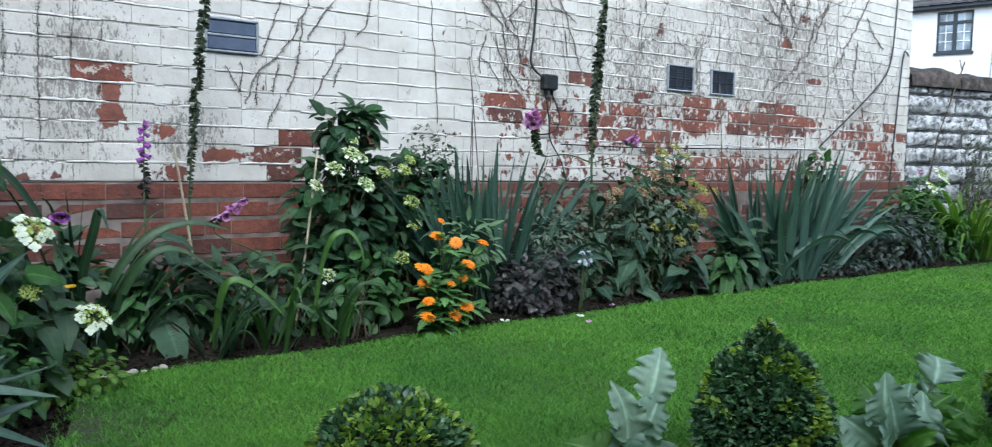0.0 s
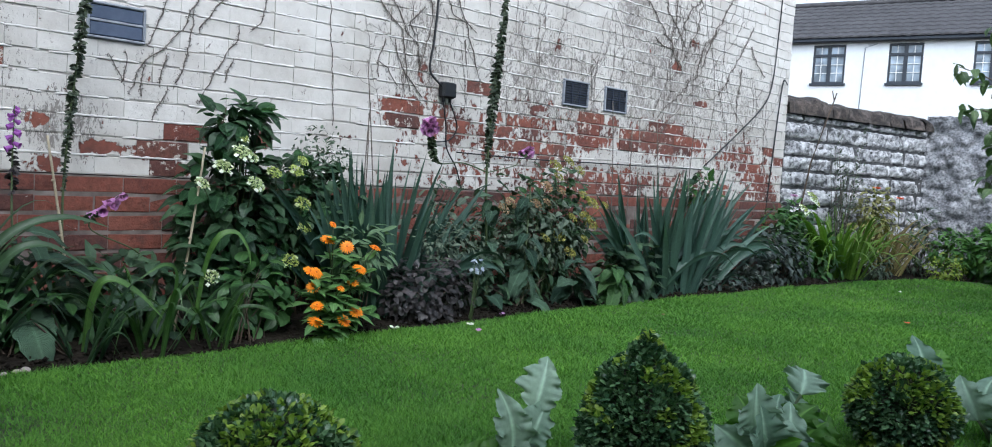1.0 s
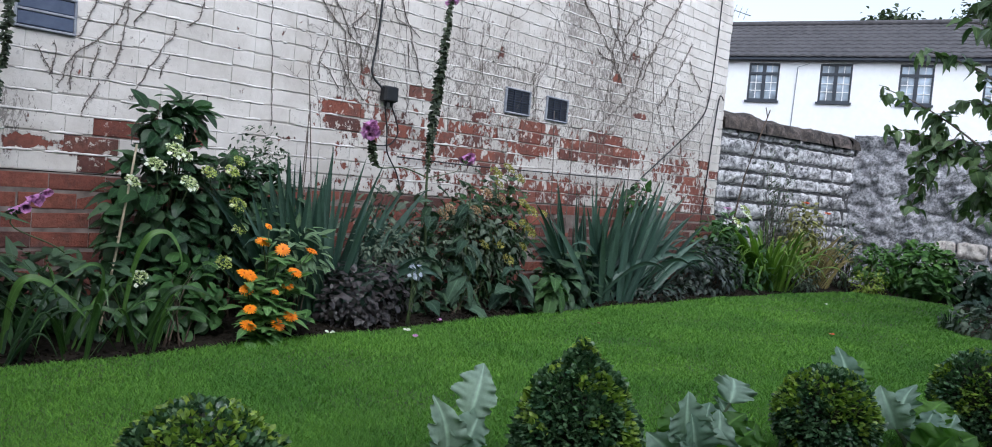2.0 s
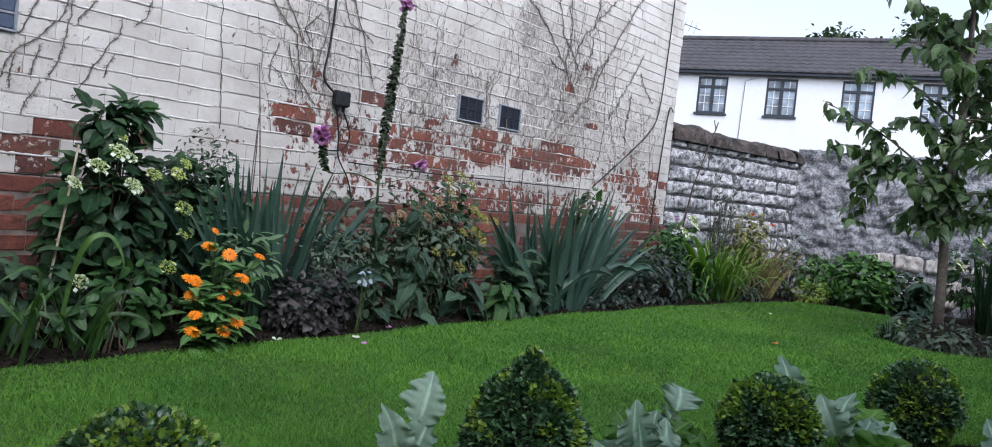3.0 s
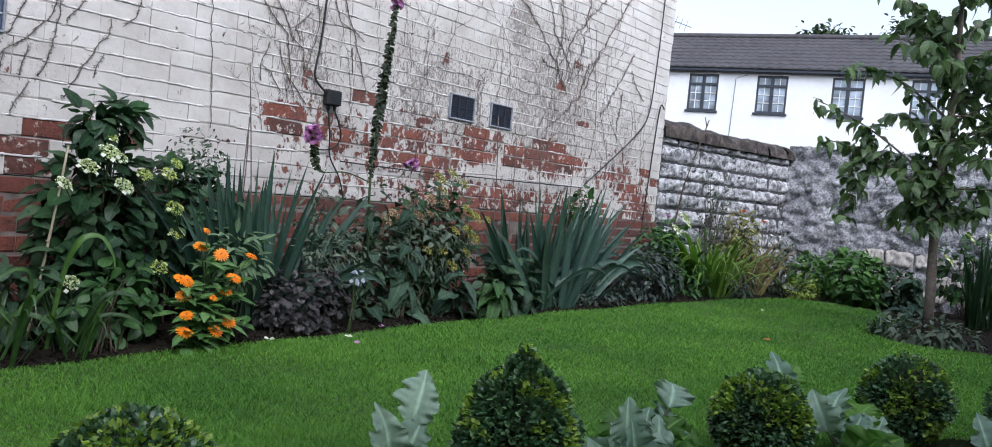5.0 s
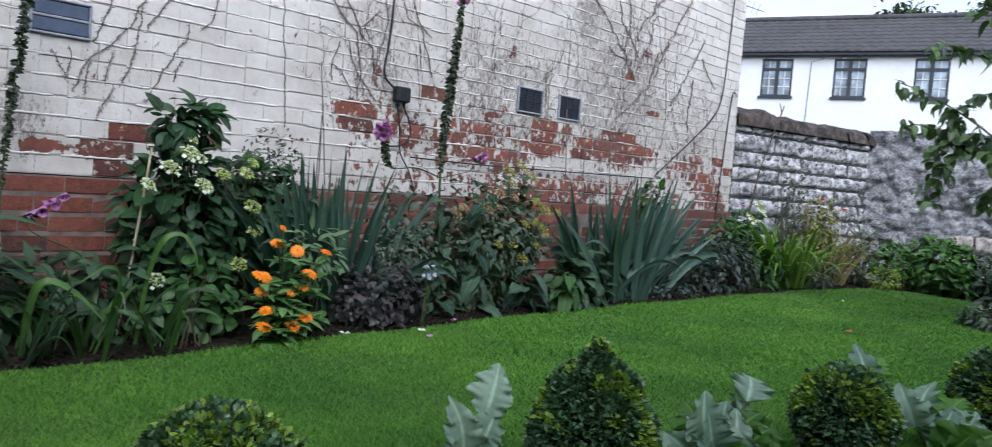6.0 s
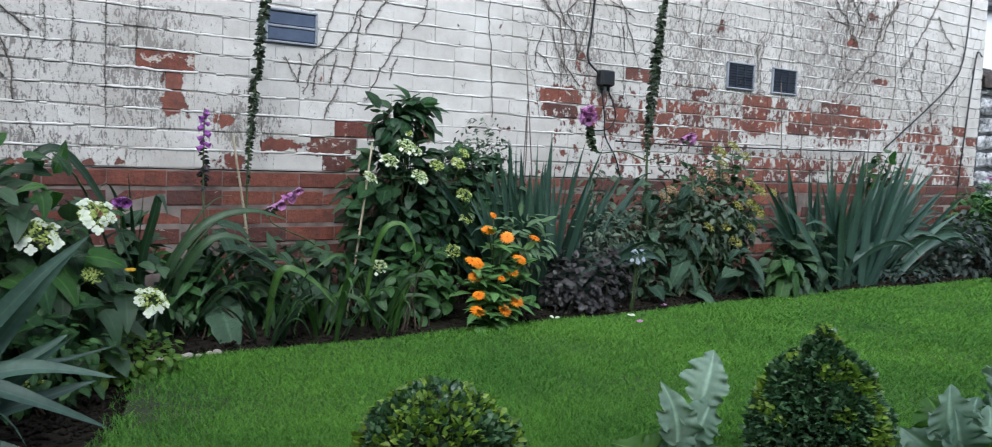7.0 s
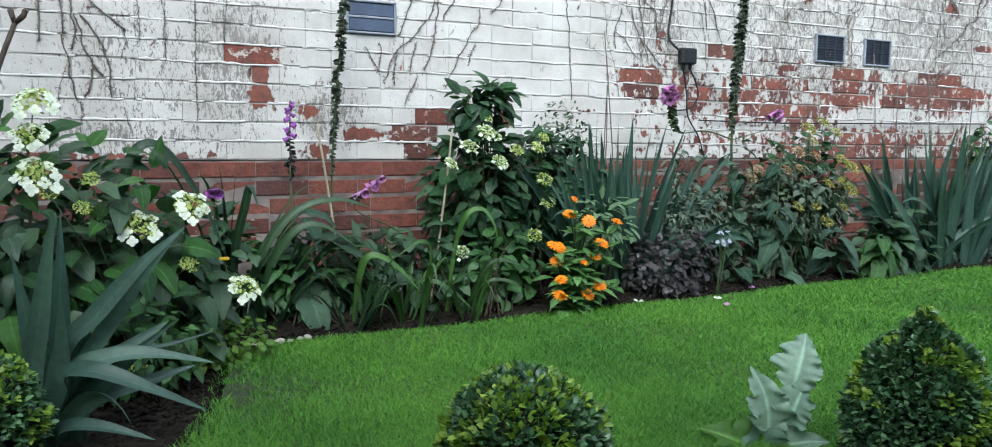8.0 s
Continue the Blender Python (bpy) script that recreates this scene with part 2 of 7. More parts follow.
def painted_brick(name, island, paint_all=False):
    m, n, l, bsdf = material(name)
    p = spot(n, l)
    pick = n.new("ShaderNodeNewGeometry").outputs["Random Per Island"] if island else n.new("ShaderNodeObjectInfo").outputs["Random"]
    bare = brick_nodes(n, l, pick)
    if paint_all:
        bare = (0.58, 0.54, 0.50)
    # streaks left by clinging roots: narrow, upright
    stretch = n.new("ShaderNodeVectorMath")
    stretch.operation = "MULTIPLY"
    l.new(p, stretch.inputs[0])
    stretch.inputs[1].default_value = (1.6, 1.0, 1.0)
    streak = noise_tex(n, l, stretch.outputs[0], 16.0, 5.0, 0.62, 0.6)
    upright = n.new("ShaderNodeVectorMath")
    upright.operation = "MULTIPLY"
    l.new(p, upright.inputs[0])
    upright.inputs[1].default_value = (2.6, 1.0, 0.9)
    fine = noise_tex(n, l, upright.outputs[0], 44.0, 5.0, 0.66, 0.9)
    tone = ramp(n, [(0.3, (0.54, 0.505, 0.475)), (0.5, (0.65, 0.62, 0.595)), (0.75, (0.715, 0.69, 0.667))])
    l.new(noise_tex(n, l, p, 5.0, 4.0), tone.inputs[0])
    each = ramp(n, [(0.0, (0.93, 0.925, 0.91)), (1.0, (1.03, 1.03, 1.02))])
    l.new(pick, each.inputs[0])
    paint = mix(n, l, 1.0, tone.outputs[0], each.outputs[0], "MULTIPLY")
    sooty = blobs(n, l, p, SOOTY)
    mould = ramp(n, [(0.612, (0, 0, 0)), (0.634, (1, 1, 1))])
    l.new(math_node(n, l, "ADD", math_node(n, l, "MULTIPLY", fine, 0.72), math_node(n, l, "ADD", math_node(n, l, "MULTIPLY", streak, 0.22), math_node(n, l, "MULTIPLY", sooty, 0.195))), mould.inputs[0])
    paint = mix(n, l, math_node(n, l, "MULTIPLY", mould.outputs[0], 0.85), paint, (0.125, 0.107, 0.10))
    film = ramp(n, [(0.45, (0, 0, 0)), (0.8, (1, 1, 1))])
    l.new(math_node(n, l, "ADD", noise_tex(n, l, p, 2.3, 5.0, 0.6), math_node(n, l, "MULTIPLY", sooty, 0.18)), film.inputs[0])
    paint = mix(n, l, math_node(n, l, "MULTIPLY", film.outputs[0], 0.48), paint, (0.35, 0.315, 0.28))
    # where the paint has come away
    field = blobs(n, l, p, PEELED)
    chip = math_node(n, l, "ADD", math_node(n, l, "MULTIPLY", streak, 0.6), math_node(n, l, "MULTIPLY", noise_tex(n, l, p, 24.0, 6.0, 0.7), 0.4))
    worn = math_node(n, l, "ADD", chip, math_node(n, l, "ADD", math_node(n, l, "MULTIPLY", field, 0.245), math_node(n, l, "MULTIPLY", math_node(n, l, "SUBTRACT", pick, 0.5), 0.06)))
    edge = ramp(n, [(0.648, (0, 0, 0)), (0.664, (1, 1, 1))])
    l.new(worn, edge.inputs[0])
    off = edge.outputs[0]
    rim = ramp(n, [(0.615, (0, 0, 0)), (0.645, (1, 1, 1)), (0.66, (0, 0, 0))])
    l.new(worn, rim.inputs[0])
    paint = mix(n, l, math_node(n, l, "MULTIPLY", rim.outputs[0], 0.45), paint, (0.16, 0.145, 0.135))
    l.new(mix(n, l, off, paint, bare), bsdf.inputs["Base Color"])
    bsdf.inputs["Roughness"].default_value = 0.75
    lumps = math_node(n, l, "ADD", math_node(n, l, "MULTIPLY", noise_tex(n, l, p, 30.0, 6.0, 0.7), 0.6), math_node(n, l, "MULTIPLY", noise_tex(n, l, p, 9.0, 3.0, 0.5), 1.6))
    up = math_node(n, l, "ADD", math_node(n, l, "MULTIPLY", math_node(n, l, "SUBTRACT", 1.0, off), 0.6), lumps)
    bump(n, l, bsdf, up, 1.0, 0.005)
    return m


def bare_brick(name, island):
    m, n, l, bsdf = material(name)
    p = spot(n, l)
    pick = n.new("ShaderNodeNewGeometry").outputs["Random Per Island"] if island else n.new("ShaderNodeObjectInfo").outputs["Random"]
    col = brick_nodes(n, l, pick)
    flake = ramp(n, [(0.66, (0, 0, 0)), (0.69, (1, 1, 1))])
    sep = n.new("ShaderNodeSeparateXYZ")
    l.new(p, sep.inputs[0])
    high = math_node(n, l, "MULTIPLY", math_node(n, l, "GREATER_THAN", sep.outputs[2], PLINTH_Z), 0.10)
    l.new(math_node(n, l, "ADD", noise_tex(n, l, p, 20.0, 6.0, 0.7), high), flake.inputs[0])
    l.new(mix(n, l, math_node(n, l, "MULTIPLY", flake.outputs[0], 0.8), col, (0.66, 0.62, 0.56)), bsdf.inputs["Base Color"])
    bsdf.inputs["Roughness"].default_value = 0.85
    bump(n, l, bsdf, math_node(n, l, "ADD", noise_tex(n, l, p, 45.0, 6.0, 0.7), math_node(n, l, "MULTIPLY", noise_tex(n, l, p, 13.0, 3.0, 0.6), 1.4)), 1.0, 0.008)
    return m


def rough_stone(name, white, grey, dark, cover=0.5, grain=14.0, streaks=0.75):
    """Stone under flaking limewash, dark in its hollows and with black growth."""
    m, n, l, bsdf = material(name)
    p = spot(n, l)
    a = noise_tex(n, l, p, grain, 8.0, 0.72, 0.4)
    b = noise_tex(n, l, p, 4.5, 5.0, 0.65)
    wash = ramp(n, [(cover - 0.10, (*dark,)), (cover, (*grey,)), (cover + 0.07, (*white,))])
    l.new(math_node(n, l, "ADD", math_node(n, l, "MULTIPLY", a, 0.72), math_node(n, l, "MULTIPLY", b, 0.28)), wash.inputs[0])
    streak = n.new("ShaderNodeVectorMath")
    streak.operation = "MULTIPLY"
    l.new(p, streak.inputs[0])
    streak.inputs[1].default_value = (3.0, 3.0, 0.8)
    s = ramp(n, [(0.54, (0, 0, 0)), (0.68, (1, 1, 1))])
    l.new(noise_tex(n, l, streak.outputs[0], 9.0, 6.0, 0.7), s.inputs[0])
    l.new(mix(n, l, math_node(n, l, "MULTIPLY", s.outputs[0], streaks), wash.outputs[0], dark), bsdf.inputs["Base Color"])
    bsdf.inputs["Roughness"].default_value = 0.9
    bump(n, l, bsdf, a, 1.0, 0.02)
    return m


BRICK_PAINTED = painted_brick("painted_brick", False)
BRICK_PAINTED_FAR = painted_brick("painted_brick_joined", True)
MORTAR_PAINTED = painted_brick("painted_mortar", True, True)
BRICK_BARE = bare_brick("red_brick", False)
BRICK_BARE_FAR = bare_brick("red_brick_joined", True)
MORTAR = plain("grey_mortar", (0.09, 0.070, 0.062), (0.31, 0.262, 0.238), 9.0, 0.95, rise=1.0, distance=0.008)
# Left without the bricks' dirt, so its paleness imitates skylight on the mortar lips.
JOINT_PAINT = plain("skylit_joint_paint", (0.50, 0.475, 0.45), (0.72, 0.70, 0.68), 22.0, 0.75, rise=0.6)
STONE_JOINT = plain("dark_stone_joint", (0.03, 0.03, 0.032), (0.11, 0.11, 0.115), 20.0, 0.95)
LIMEWASHED = rough_stone("limewashed_stone", (0.66, 0.66, 0.68), (0.40, 0.40, 0.42), (0.06, 0.06, 0.065), 0.497, 18.0)
ROUGHCAST = rough_stone("grey_roughcast", (0.52, 0.52, 0.55), (0.34, 0.34, 0.365), (0.12, 0.12, 0.13), 0.512, 42.0, 0.4)
BARE_STONE = rough_stone("bare_pale_stone", (0.58, 0.54, 0.50), (0.46, 0.42, 0.39), (0.16, 0.14, 0.13), 0.44, 18.0)
COPING = rough_stone("weathered_coping", (0.125, 0.10, 0.088), (0.062, 0.049, 0.043), (0.02, 0.017, 0.016), 0.52)
RENDERED = plain("white_render", (0.80, 0.81, 0.83), (0.86, 0.87, 0.89), 6.0, 0.8, rise=0.1)
GREY_RENDER = plain("grey_render", (0.20, 0.20, 0.205), (0.27, 0.27, 0.28), 6.0, 0.85, rise=0.2)
SLATE_TILE = plain("grey_roof_tile", (0.046, 0.044, 0.048), (0.092, 0.088, 0.095), 5.0, 0.75)
FRAME_DARK = plain("dark_blue_frame", (0.022, 0.028, 0.04), (0.035, 0.042, 0.055), 20.0, 0.4)
FRAME_WHITE = plain("white_bar", (0.7, 0.7, 0.7), (0.8, 0.8, 0.8), 20.0, 0.4)
SOIL = plain("dark_soil", (0.009, 0.0075, 0.006), (0.034, 0.028, 0.022), 45.0, 0.95, rise=1.0, distance=0.02)
SOIL.node_tree.nodes["Principled BSDF"].inputs["Specular IOR Level"].default_value = 0.08
TURF = plain("turf", (0.016, 0.020, 0.009), (0.04, 0.062, 0.018), 60.0, 0.9, rise=0.6)
BLACK_RUBBER = plain("black_plastic", (0.006, 0.007, 0.009), (0.014, 0.016, 0.02), 30.0, 0.5)
VENT_BLUE = plain("blue_grey_vent", (0.012, 0.018, 0.034), (0.022, 0.030, 0.052), 30.0, 0.7)
VENT_PLATE = plain("blue_plate", (0.055, 0.075, 0.13), (0.085, 0.11, 0.175), 30.0, 0.6)
VENT_FRAME = plain("grey_painted_surround", (0.20, 0.22, 0.26), (0.32, 0.34, 0.38), 30.0, 0.7)
DEAD_STEM = plain("dead_stem", (0.09, 0.074, 0.064), (0.18, 0.15, 0.13), 60.0, 0.9)
BARK = plain("tree_bark", (0.07, 0.055, 0.045), (0.15, 0.125, 0.105), 50.0, 0.9, rise=0.8)
CANE = plain("bamboo_cane", (0.30, 0.25, 0.17), (0.45, 0.39, 0.28), 30.0, 0.6)
GREEN_STEM = plain("green_stem", (0.035, 0.06, 0.02), (0.07, 0.10, 0.035), 40.0, 0.6)
BROWN_STEM = plain("brown_stem", (0.05, 0.035, 0.025), (0.10, 0.07, 0.05), 40.0, 0.8)

GRASS = leaf_material("grass_blades", (0.068, 0.185, 0.024), (0.185, 0.375, 0.056), 0.0, 0.62, 0.25, True, patch=1.6)
IRIS_LEAF = leaf_material("iris_blade", (0.022, 0.055, 0.044), (0.075, 0.134, 0.107), 0.12, 0.45, 0.12)
STRAP_LEAF = leaf_material("strap_blade", (0.020, 0.056, 0.018), (0.085, 0.17, 0.042), 0.25, 0.42, 0.22)
DARK_STRAP = leaf_material("dark_strap_blade", (0.014, 0.036, 0.018), (0.046, 0.09, 0.042), 0.25, 0.4, 0.2)
YELLOW_STRAP = leaf_material("yellow_green_blade", (0.06, 0.13, 0.018), (0.17, 0.28, 0.045), 0.2, 0.45, 0.25)
BROWN_STRAP = leaf_material("fading_blade", (0.14, 0.10, 0.045), (0.26, 0.22, 0.09), 0.1, 0.7, 0.2)
HYDRANGEA_LEAF = leaf_material("hydrangea_leaf", (0.018, 0.055, 0.026), (0.060, 0.14, 0.056), 0.3, 0.38, 0.22, veins=9.0)
LIGHT_LEAF = leaf_material("light_green_leaf", (0.032, 0.100, 0.028), (0.098, 0.225, 0.056), 0.3, 0.4, 0.25, veins=8.0)
FOXGLOVE_LEAF = leaf_material("foxglove_leaf", (0.028, 0.066, 0.045), (0.085, 0.150, 0.098), 0.35, 0.6, 0.12, veins=12.0)
HOSTA_LEAF = leaf_material("broad_leaf", (0.045, 0.11, 0.035), (0.09, 0.18, 0.06), 0.3, 0.4, 0.2, veins=8.0)
HEUCHERA_LEAF = leaf_material("purple_leaf", (0.020, 0.019, 0.021), (0.062, 0.052, 0.056), 0.3, 0.4, 0.08, True)
DARK_LEAF = leaf_material("dark_glossy_leaf", (0.022, 0.034, 0.029), (0.066, 0.085, 0.075), 0.25, 0.35, 0.08, True)
SMALL_LEAF = leaf_material("small_green_leaf", (0.024, 0.07, 0.022), (0.075, 0.165, 0.05), 0.25, 0.45, 0.2, True)
BRIGHT_SMALL = leaf_material("bright_small_leaf", (0.06, 0.13, 0.02), (0.15, 0.25, 0.04), 0.25, 0.4, 0.25, True)
FRESH_LEAF = leaf_material("fresh_glossy_leaf", (0.030, 0.090, 0.022), (0.115, 0.235, 0.055), 0.25, 0.32, 0.22, True)
BOX_LEAF = leaf_material("box_leaf", (0.028, 0.076, 0.040), (0.14, 0.24, 0.12), 0.2, 0.2, 0.18, True)
BOX_TIP = leaf_material("box_new_leaf", (0.10, 0.19, 0.028), (0.29, 0.40, 0.06), 0.2, 0.35, 0.25, True)
POPPY_LEAF = leaf_material("glaucous_leaf", (0.13, 0.22, 0.165), (0.26, 0.36, 0.295), 0.5, 0.55, 0.18)
POPPY_GREEN = leaf_material("green_lobed_leaf", (0.055, 0.14, 0.022), (0.13, 0.27, 0.045), 0.4, 0.5, 0.35)
TREE_LEAF = leaf_material("tree_leaf", (0.045, 0.082, 0.04), (0.135, 0.20, 0.09), 0.3, 0.36, 0.25, True)
FAR_LEAF = leaf_material("far_tree_leaf", (0.03, 0.05, 0.02), (0.07, 0.10, 0.045), 0.1, 0.6, 0.1, True)
CALENDULA_LEAF = leaf_material("marigold_leaf", (0.07, 0.16, 0.045), (0.15, 0.28, 0.10), 0.4, 0.5, 0.2)
ORANGE = leaf_material("orange_petal", (0.92, 0.25, 0.008), (0.98, 0.37, 0.015), 0.0, 0.5, 0.15, True)
ORANGE_EYE = plain("orange_eye", (0.45, 0.10, 0.01), (0.75, 0.22, 0.02), 90.0, 0.8)
CREAM = leaf_material("cream_petal", (0.38, 0.46, 0.22), (0.58, 0.62, 0.40), 0.0, 0.5, 0.2, True)
WHITE_PETAL = leaf_material("white_petal", (0.62, 0.66, 0.58), (0.80, 0.81, 0.76), 0.0, 0.5, 0.2, True)
LIME_BUD = leaf_material("lime_bud", (0.28, 0.36, 0.08), (0.50, 0.55, 0.20), 0.0, 0.6, 0.15, True)
YELLOW_HEAD = leaf_material("yellow_green_head", (0.22, 0.22, 0.05), (0.42, 0.38, 0.115), 0.0, 0.6, 0.15, True)
PINK_HEAD = leaf_material("faded_pink_head", (0.34, 0.20, 0.13), (0.46, 0.34, 0.22), 0.0, 0.6, 0.15, True)
PURPLE = leaf_material("purple_bell", (0.24, 0.055, 0.36), (0.42, 0.13, 0.52), 0.0, 0.5, 0.2, True)
PALE_PURPLE = leaf_material("pink_purple_bell", (0.42, 0.15, 0.45), (0.58, 0.28, 0.58), 0.0, 0.5, 0.2, True)
DARK_POD = leaf_material("dark_pod", (0.025, 0.02, 0.03), (0.06, 0.05, 0.05), 0.0, 0.6, 0.05, True)
GREEN_POD = leaf_material("seed_pod", (0.03, 0.05, 0.025), (0.075, 0.10, 0.05), 0.0, 0.6, 0.08, True)
YELLOW_PETAL = leaf_material("yellow_petal", (0.72, 0.42, 0.02), (0.85, 0.55, 0.04), 0.0, 0.5, 0.2, True)
RED_PETAL = leaf_material("red_petal", (0.65, 0.06, 0.02), (0.75, 0.12, 0.04), 0.0, 0.5, 0.2, True)


# The panes' sky reflection is painted into the base colour as pale blue patches.
def glass(name, sky_tint=(0.25, 0.33, 0.45)):
    m, n, l, bsdf = material(name)
    bsdf.inputs["Base Color"].default_value = (*sky_tint, 1)
    bsdf.inputs["Roughness"].default_value = 0.06
    bsdf.inputs["Specular IOR Level"].default_value = 0.8
    r = ramp(n, [(0.35, tuple(c * 0.25 for c in sky_tint)), (0.65, sky_tint)])
    l.new(noise_tex(n, l, spot(n, l), 1.6, 2.0), r.inputs[0])
    l.new(r.outputs[0], bsdf.inputs["Base Color"])
    return m


PANE = glass("sky_painted_glass", (0.50, 0.60, 0.72))
# ---- ground and lawn ----
ground_buf = Buf()
GX = np.concatenate([[-600, -60, -8], np.arange(-3, 10.01, 0.25), [14, 60, 600]])
GY = np.concatenate([[-600, -60, -6], np.arange(-1, 4.01, 0.25), [8, 60, 600]])


def soil_height(x, y):
    """The beds swell a little above the lawn's level; elsewhere the ground is flat."""
    if not (-3.2 < x < 10.2 and -1.2 < y < 4.2):
        return -0.03
    h = -0.03 + 0.02 * noise.noise((x * 3, y * 3, 0.3))
    if y > 2.7:
        h += min(0.07, (y - 2.7) * 0.25)
    return h


verts = [(x, y, soil_height(x, y)) for y in GY for x in GX]
nx = len(GX)
ground_buf.add(verts, [(j * nx + i, j * nx + i + 1, (j + 1) * nx + i + 1, (j + 1) * nx + i) for j in range(len(GY) - 1) for i in range(nx - 1)])
tagged(part("ground", ground_buf, SOIL), "dark crumbly bare soil of the flower beds", "ground", kind="structure")

# The lawn's outline, from its corner by the white hydrangea along the border, round the tree's bed and back past the clipped box.
LAWN = [(0.16, 1.75), (0.31, 2.08), (0.39, 2.42), (0.47, 2.69), (0.8, 2.74), (1.4, 2.75), (3.6, 2.80), (5.2, 2.77), (6.2, 2.72), (7.2, 2.60), (7.8, 2.46), (8.05, 2.25),
        (8.0, 1.9), (7.5, 1.50), (6.9, 1.25), (6.45, 1.38), (6.1, 1.42), (5.85, 1.2), (5.8, 0.9), (6.0, 0.62), (6.5, 0.55), (7.4, 0.45), (7.6, -0.4), (3.9, -0.3), (3.3, 0.45), (2.6, 0.62), (1.9, 0.9), (1.3, 1.12), (0.6, 1.3)]


def inside_all(x, y, poly=LAWN):
    hit = np.zeros(len(x), bool)
    for (x1, y1), (x2, y2) in zip(poly, poly[1:] + poly[:1]):
        if y1 != y2:
            hit ^= ((y1 > y) != (y2 > y)) & (x < (x2 - x1) * (y - y1) / (y2 - y1) + x1)
    return hit


bm = bmesh.new()
rim = []
for (x1, y1), (x2, y2) in zip(LAWN, LAWN[1:] + LAWN[:1]):
    k = max(1, int(math.hypot(x2 - x1, y2 - y1) / 0.12))
    for i in range(k):
        x, y = x1 + (x2 - x1) * i / k, y1 + (y2 - y1) * i / k
        rim.append(bm.verts.new((x + 0.012 * noise.noise((x * 9, y * 9, 1)), y + 0.012 * noise.noise((x * 9, y * 9, 5)), 0.0)))
top = bm.faces.new(rim)
side = bmesh.ops.extrude_edge_only(bm, edges=top.edges[:])
for v in [g for g in side["geom"] if isinstance(g, bmesh.types.BMVert)]:
    v.co.z = -0.06
bmesh.ops.triangulate(bm, faces=[top])
turf = bpy.data.meshes.new("lawn")
bm.to_mesh(turf)
bm.free()
lawn = tagged(part("lawn", turf, TURF), "close-mown bright green grass lawn with a cut edge", "lawn", kind="structure")

rng = np.random.default_rng(5)


def grass_blades(count, seed):
    g = np.random.default_rng(seed)
    pts = []
    while len(pts) < count:
        x = g.uniform(0.1, 7.9, 20000)
        y = g.uniform(-0.3, 2.85, 20000)
        keep = g.random(20000) < np.clip(2.2 / (x * x + y * y) ** 0.85, 0.05, 1)
        x, y = x[keep], y[keep]
        wander = 0.05 * (g.random(len(x)) ** 2)
        ok = inside_all(x + wander, y - wander * 0.4) | inside_all(x - 0.012, y + 0.012)
        # thin, trodden grass in the corner by the iris
        bare = np.exp(-((x - 0.40) / 0.22) ** 2 - ((y - 2.30) / 0.34) ** 2) * (1.0 + 0.35 * np.sin(x * 37 + 3 * np.sin(y * 19)) * np.sin(y * 31 + x * 11))
        ok &= g.random(len(x)) > 0.86 * bare
        pts.extend(zip(x[ok], y[ok]))
    p = np.array(pts[:count])
    h = g.uniform(0.009, 0.024, count) * (0.9 + 0.35 * np.sin(p[:, 0] * 5.1 + 2 * np.sin(p[:, 1] * 3.1)) * np.sin(p[:, 1] * 6.3 + np.sin(p[:, 0] * 2.3)))
    w = g.uniform(0.0006, 0.0012, count) * np.clip(np.hypot(p[:, 0], p[:, 1]) / 2.0, 1, 2.2)
    a = g.uniform(0, 2 * np.pi, count)
    lean = g.uniform(0.2, 1.7, count) * h
    b = a + g.uniform(-1, 1, count) + np.pi / 2
    base = np.column_stack([p, np.zeros(count)])
    across = np.column_stack([np.cos(a), np.sin(a), np.zeros(count)]) * w[:, None]
    tilt = np.column_stack([np.cos(b) * lean, np.sin(b) * lean, np.zeros(count)])
    up = np.column_stack([np.zeros((count, 2)), h])
    v = np.stack([base - across, base + across, base + across * 0.8 + tilt * 0.35 + up * 0.55, base - across * 0.8 + tilt * 0.35 + up * 0.55, base + tilt + up], 1).reshape(-1, 3)
    k = np.arange(count)[:, None] * 5
    loops = np.concatenate([k + [0, 1, 2, 3], k + [3, 2, 4]], 1).ravel()
    sizes = np.tile([4, 3], count)
    me = bpy.data.meshes.new("grass")
    me.vertices.add(len(v))
    me.vertices.foreach_set("co", v.astype(np.float32).ravel())
    me.loops.add(len(loops))
    me.loops.foreach_set("vertex_index", loops.astype(np.int32))
    me.polygons.add(len(sizes))
    me.polygons.foreach_set("loop_start", np.concatenate([[0], np.cumsum(sizes)[:-1]]).astype(np.int32))
    me.polygons.foreach_set("loop_total", sizes.astype(np.int32))
    me.update(calc_edges=True)
    me.uv_layers.new(name="uv")
    return me


tagged(part("grass", grass_blades(430000, 3), GRASS), "short bright green grass blades of the mown lawn", "grass", kind="stuff")

# ---- the painted brick wall ----
WALL_X0, WALL_X1, WALL_TOP = -3.0, 6.70, 3.70
wall = thing("wall_north", (WALL_X0, WALL_Y, 0), "old brick wall in flaking white paint above bare red plinth courses", "wall", kind="structure")


def under(parent, me, name, material_, lo=None):
    ob = part(name, me, material_, parent)
    ob.matrix_parent_inverse = Matrix.Translation(parent.location).inverted()
    return ob


# openings in the wall for the air bricks: x0, x1, z0, z1
VENTS = [(3.80, 4.04, 1.145, 1.305), (4.205, 4.44, 1.145, 1.305), (1.055, 1.275, 1.125, 1.265)]
core = Buf()
box(core, (WALL_X0, WALL_Y + 0.0065, PLINTH_Z), (WALL_X1, WALL_Y + 0.24, WALL_TOP))
under(wall, core, "mortar", MORTAR_PAINTED)
base_core = Buf()
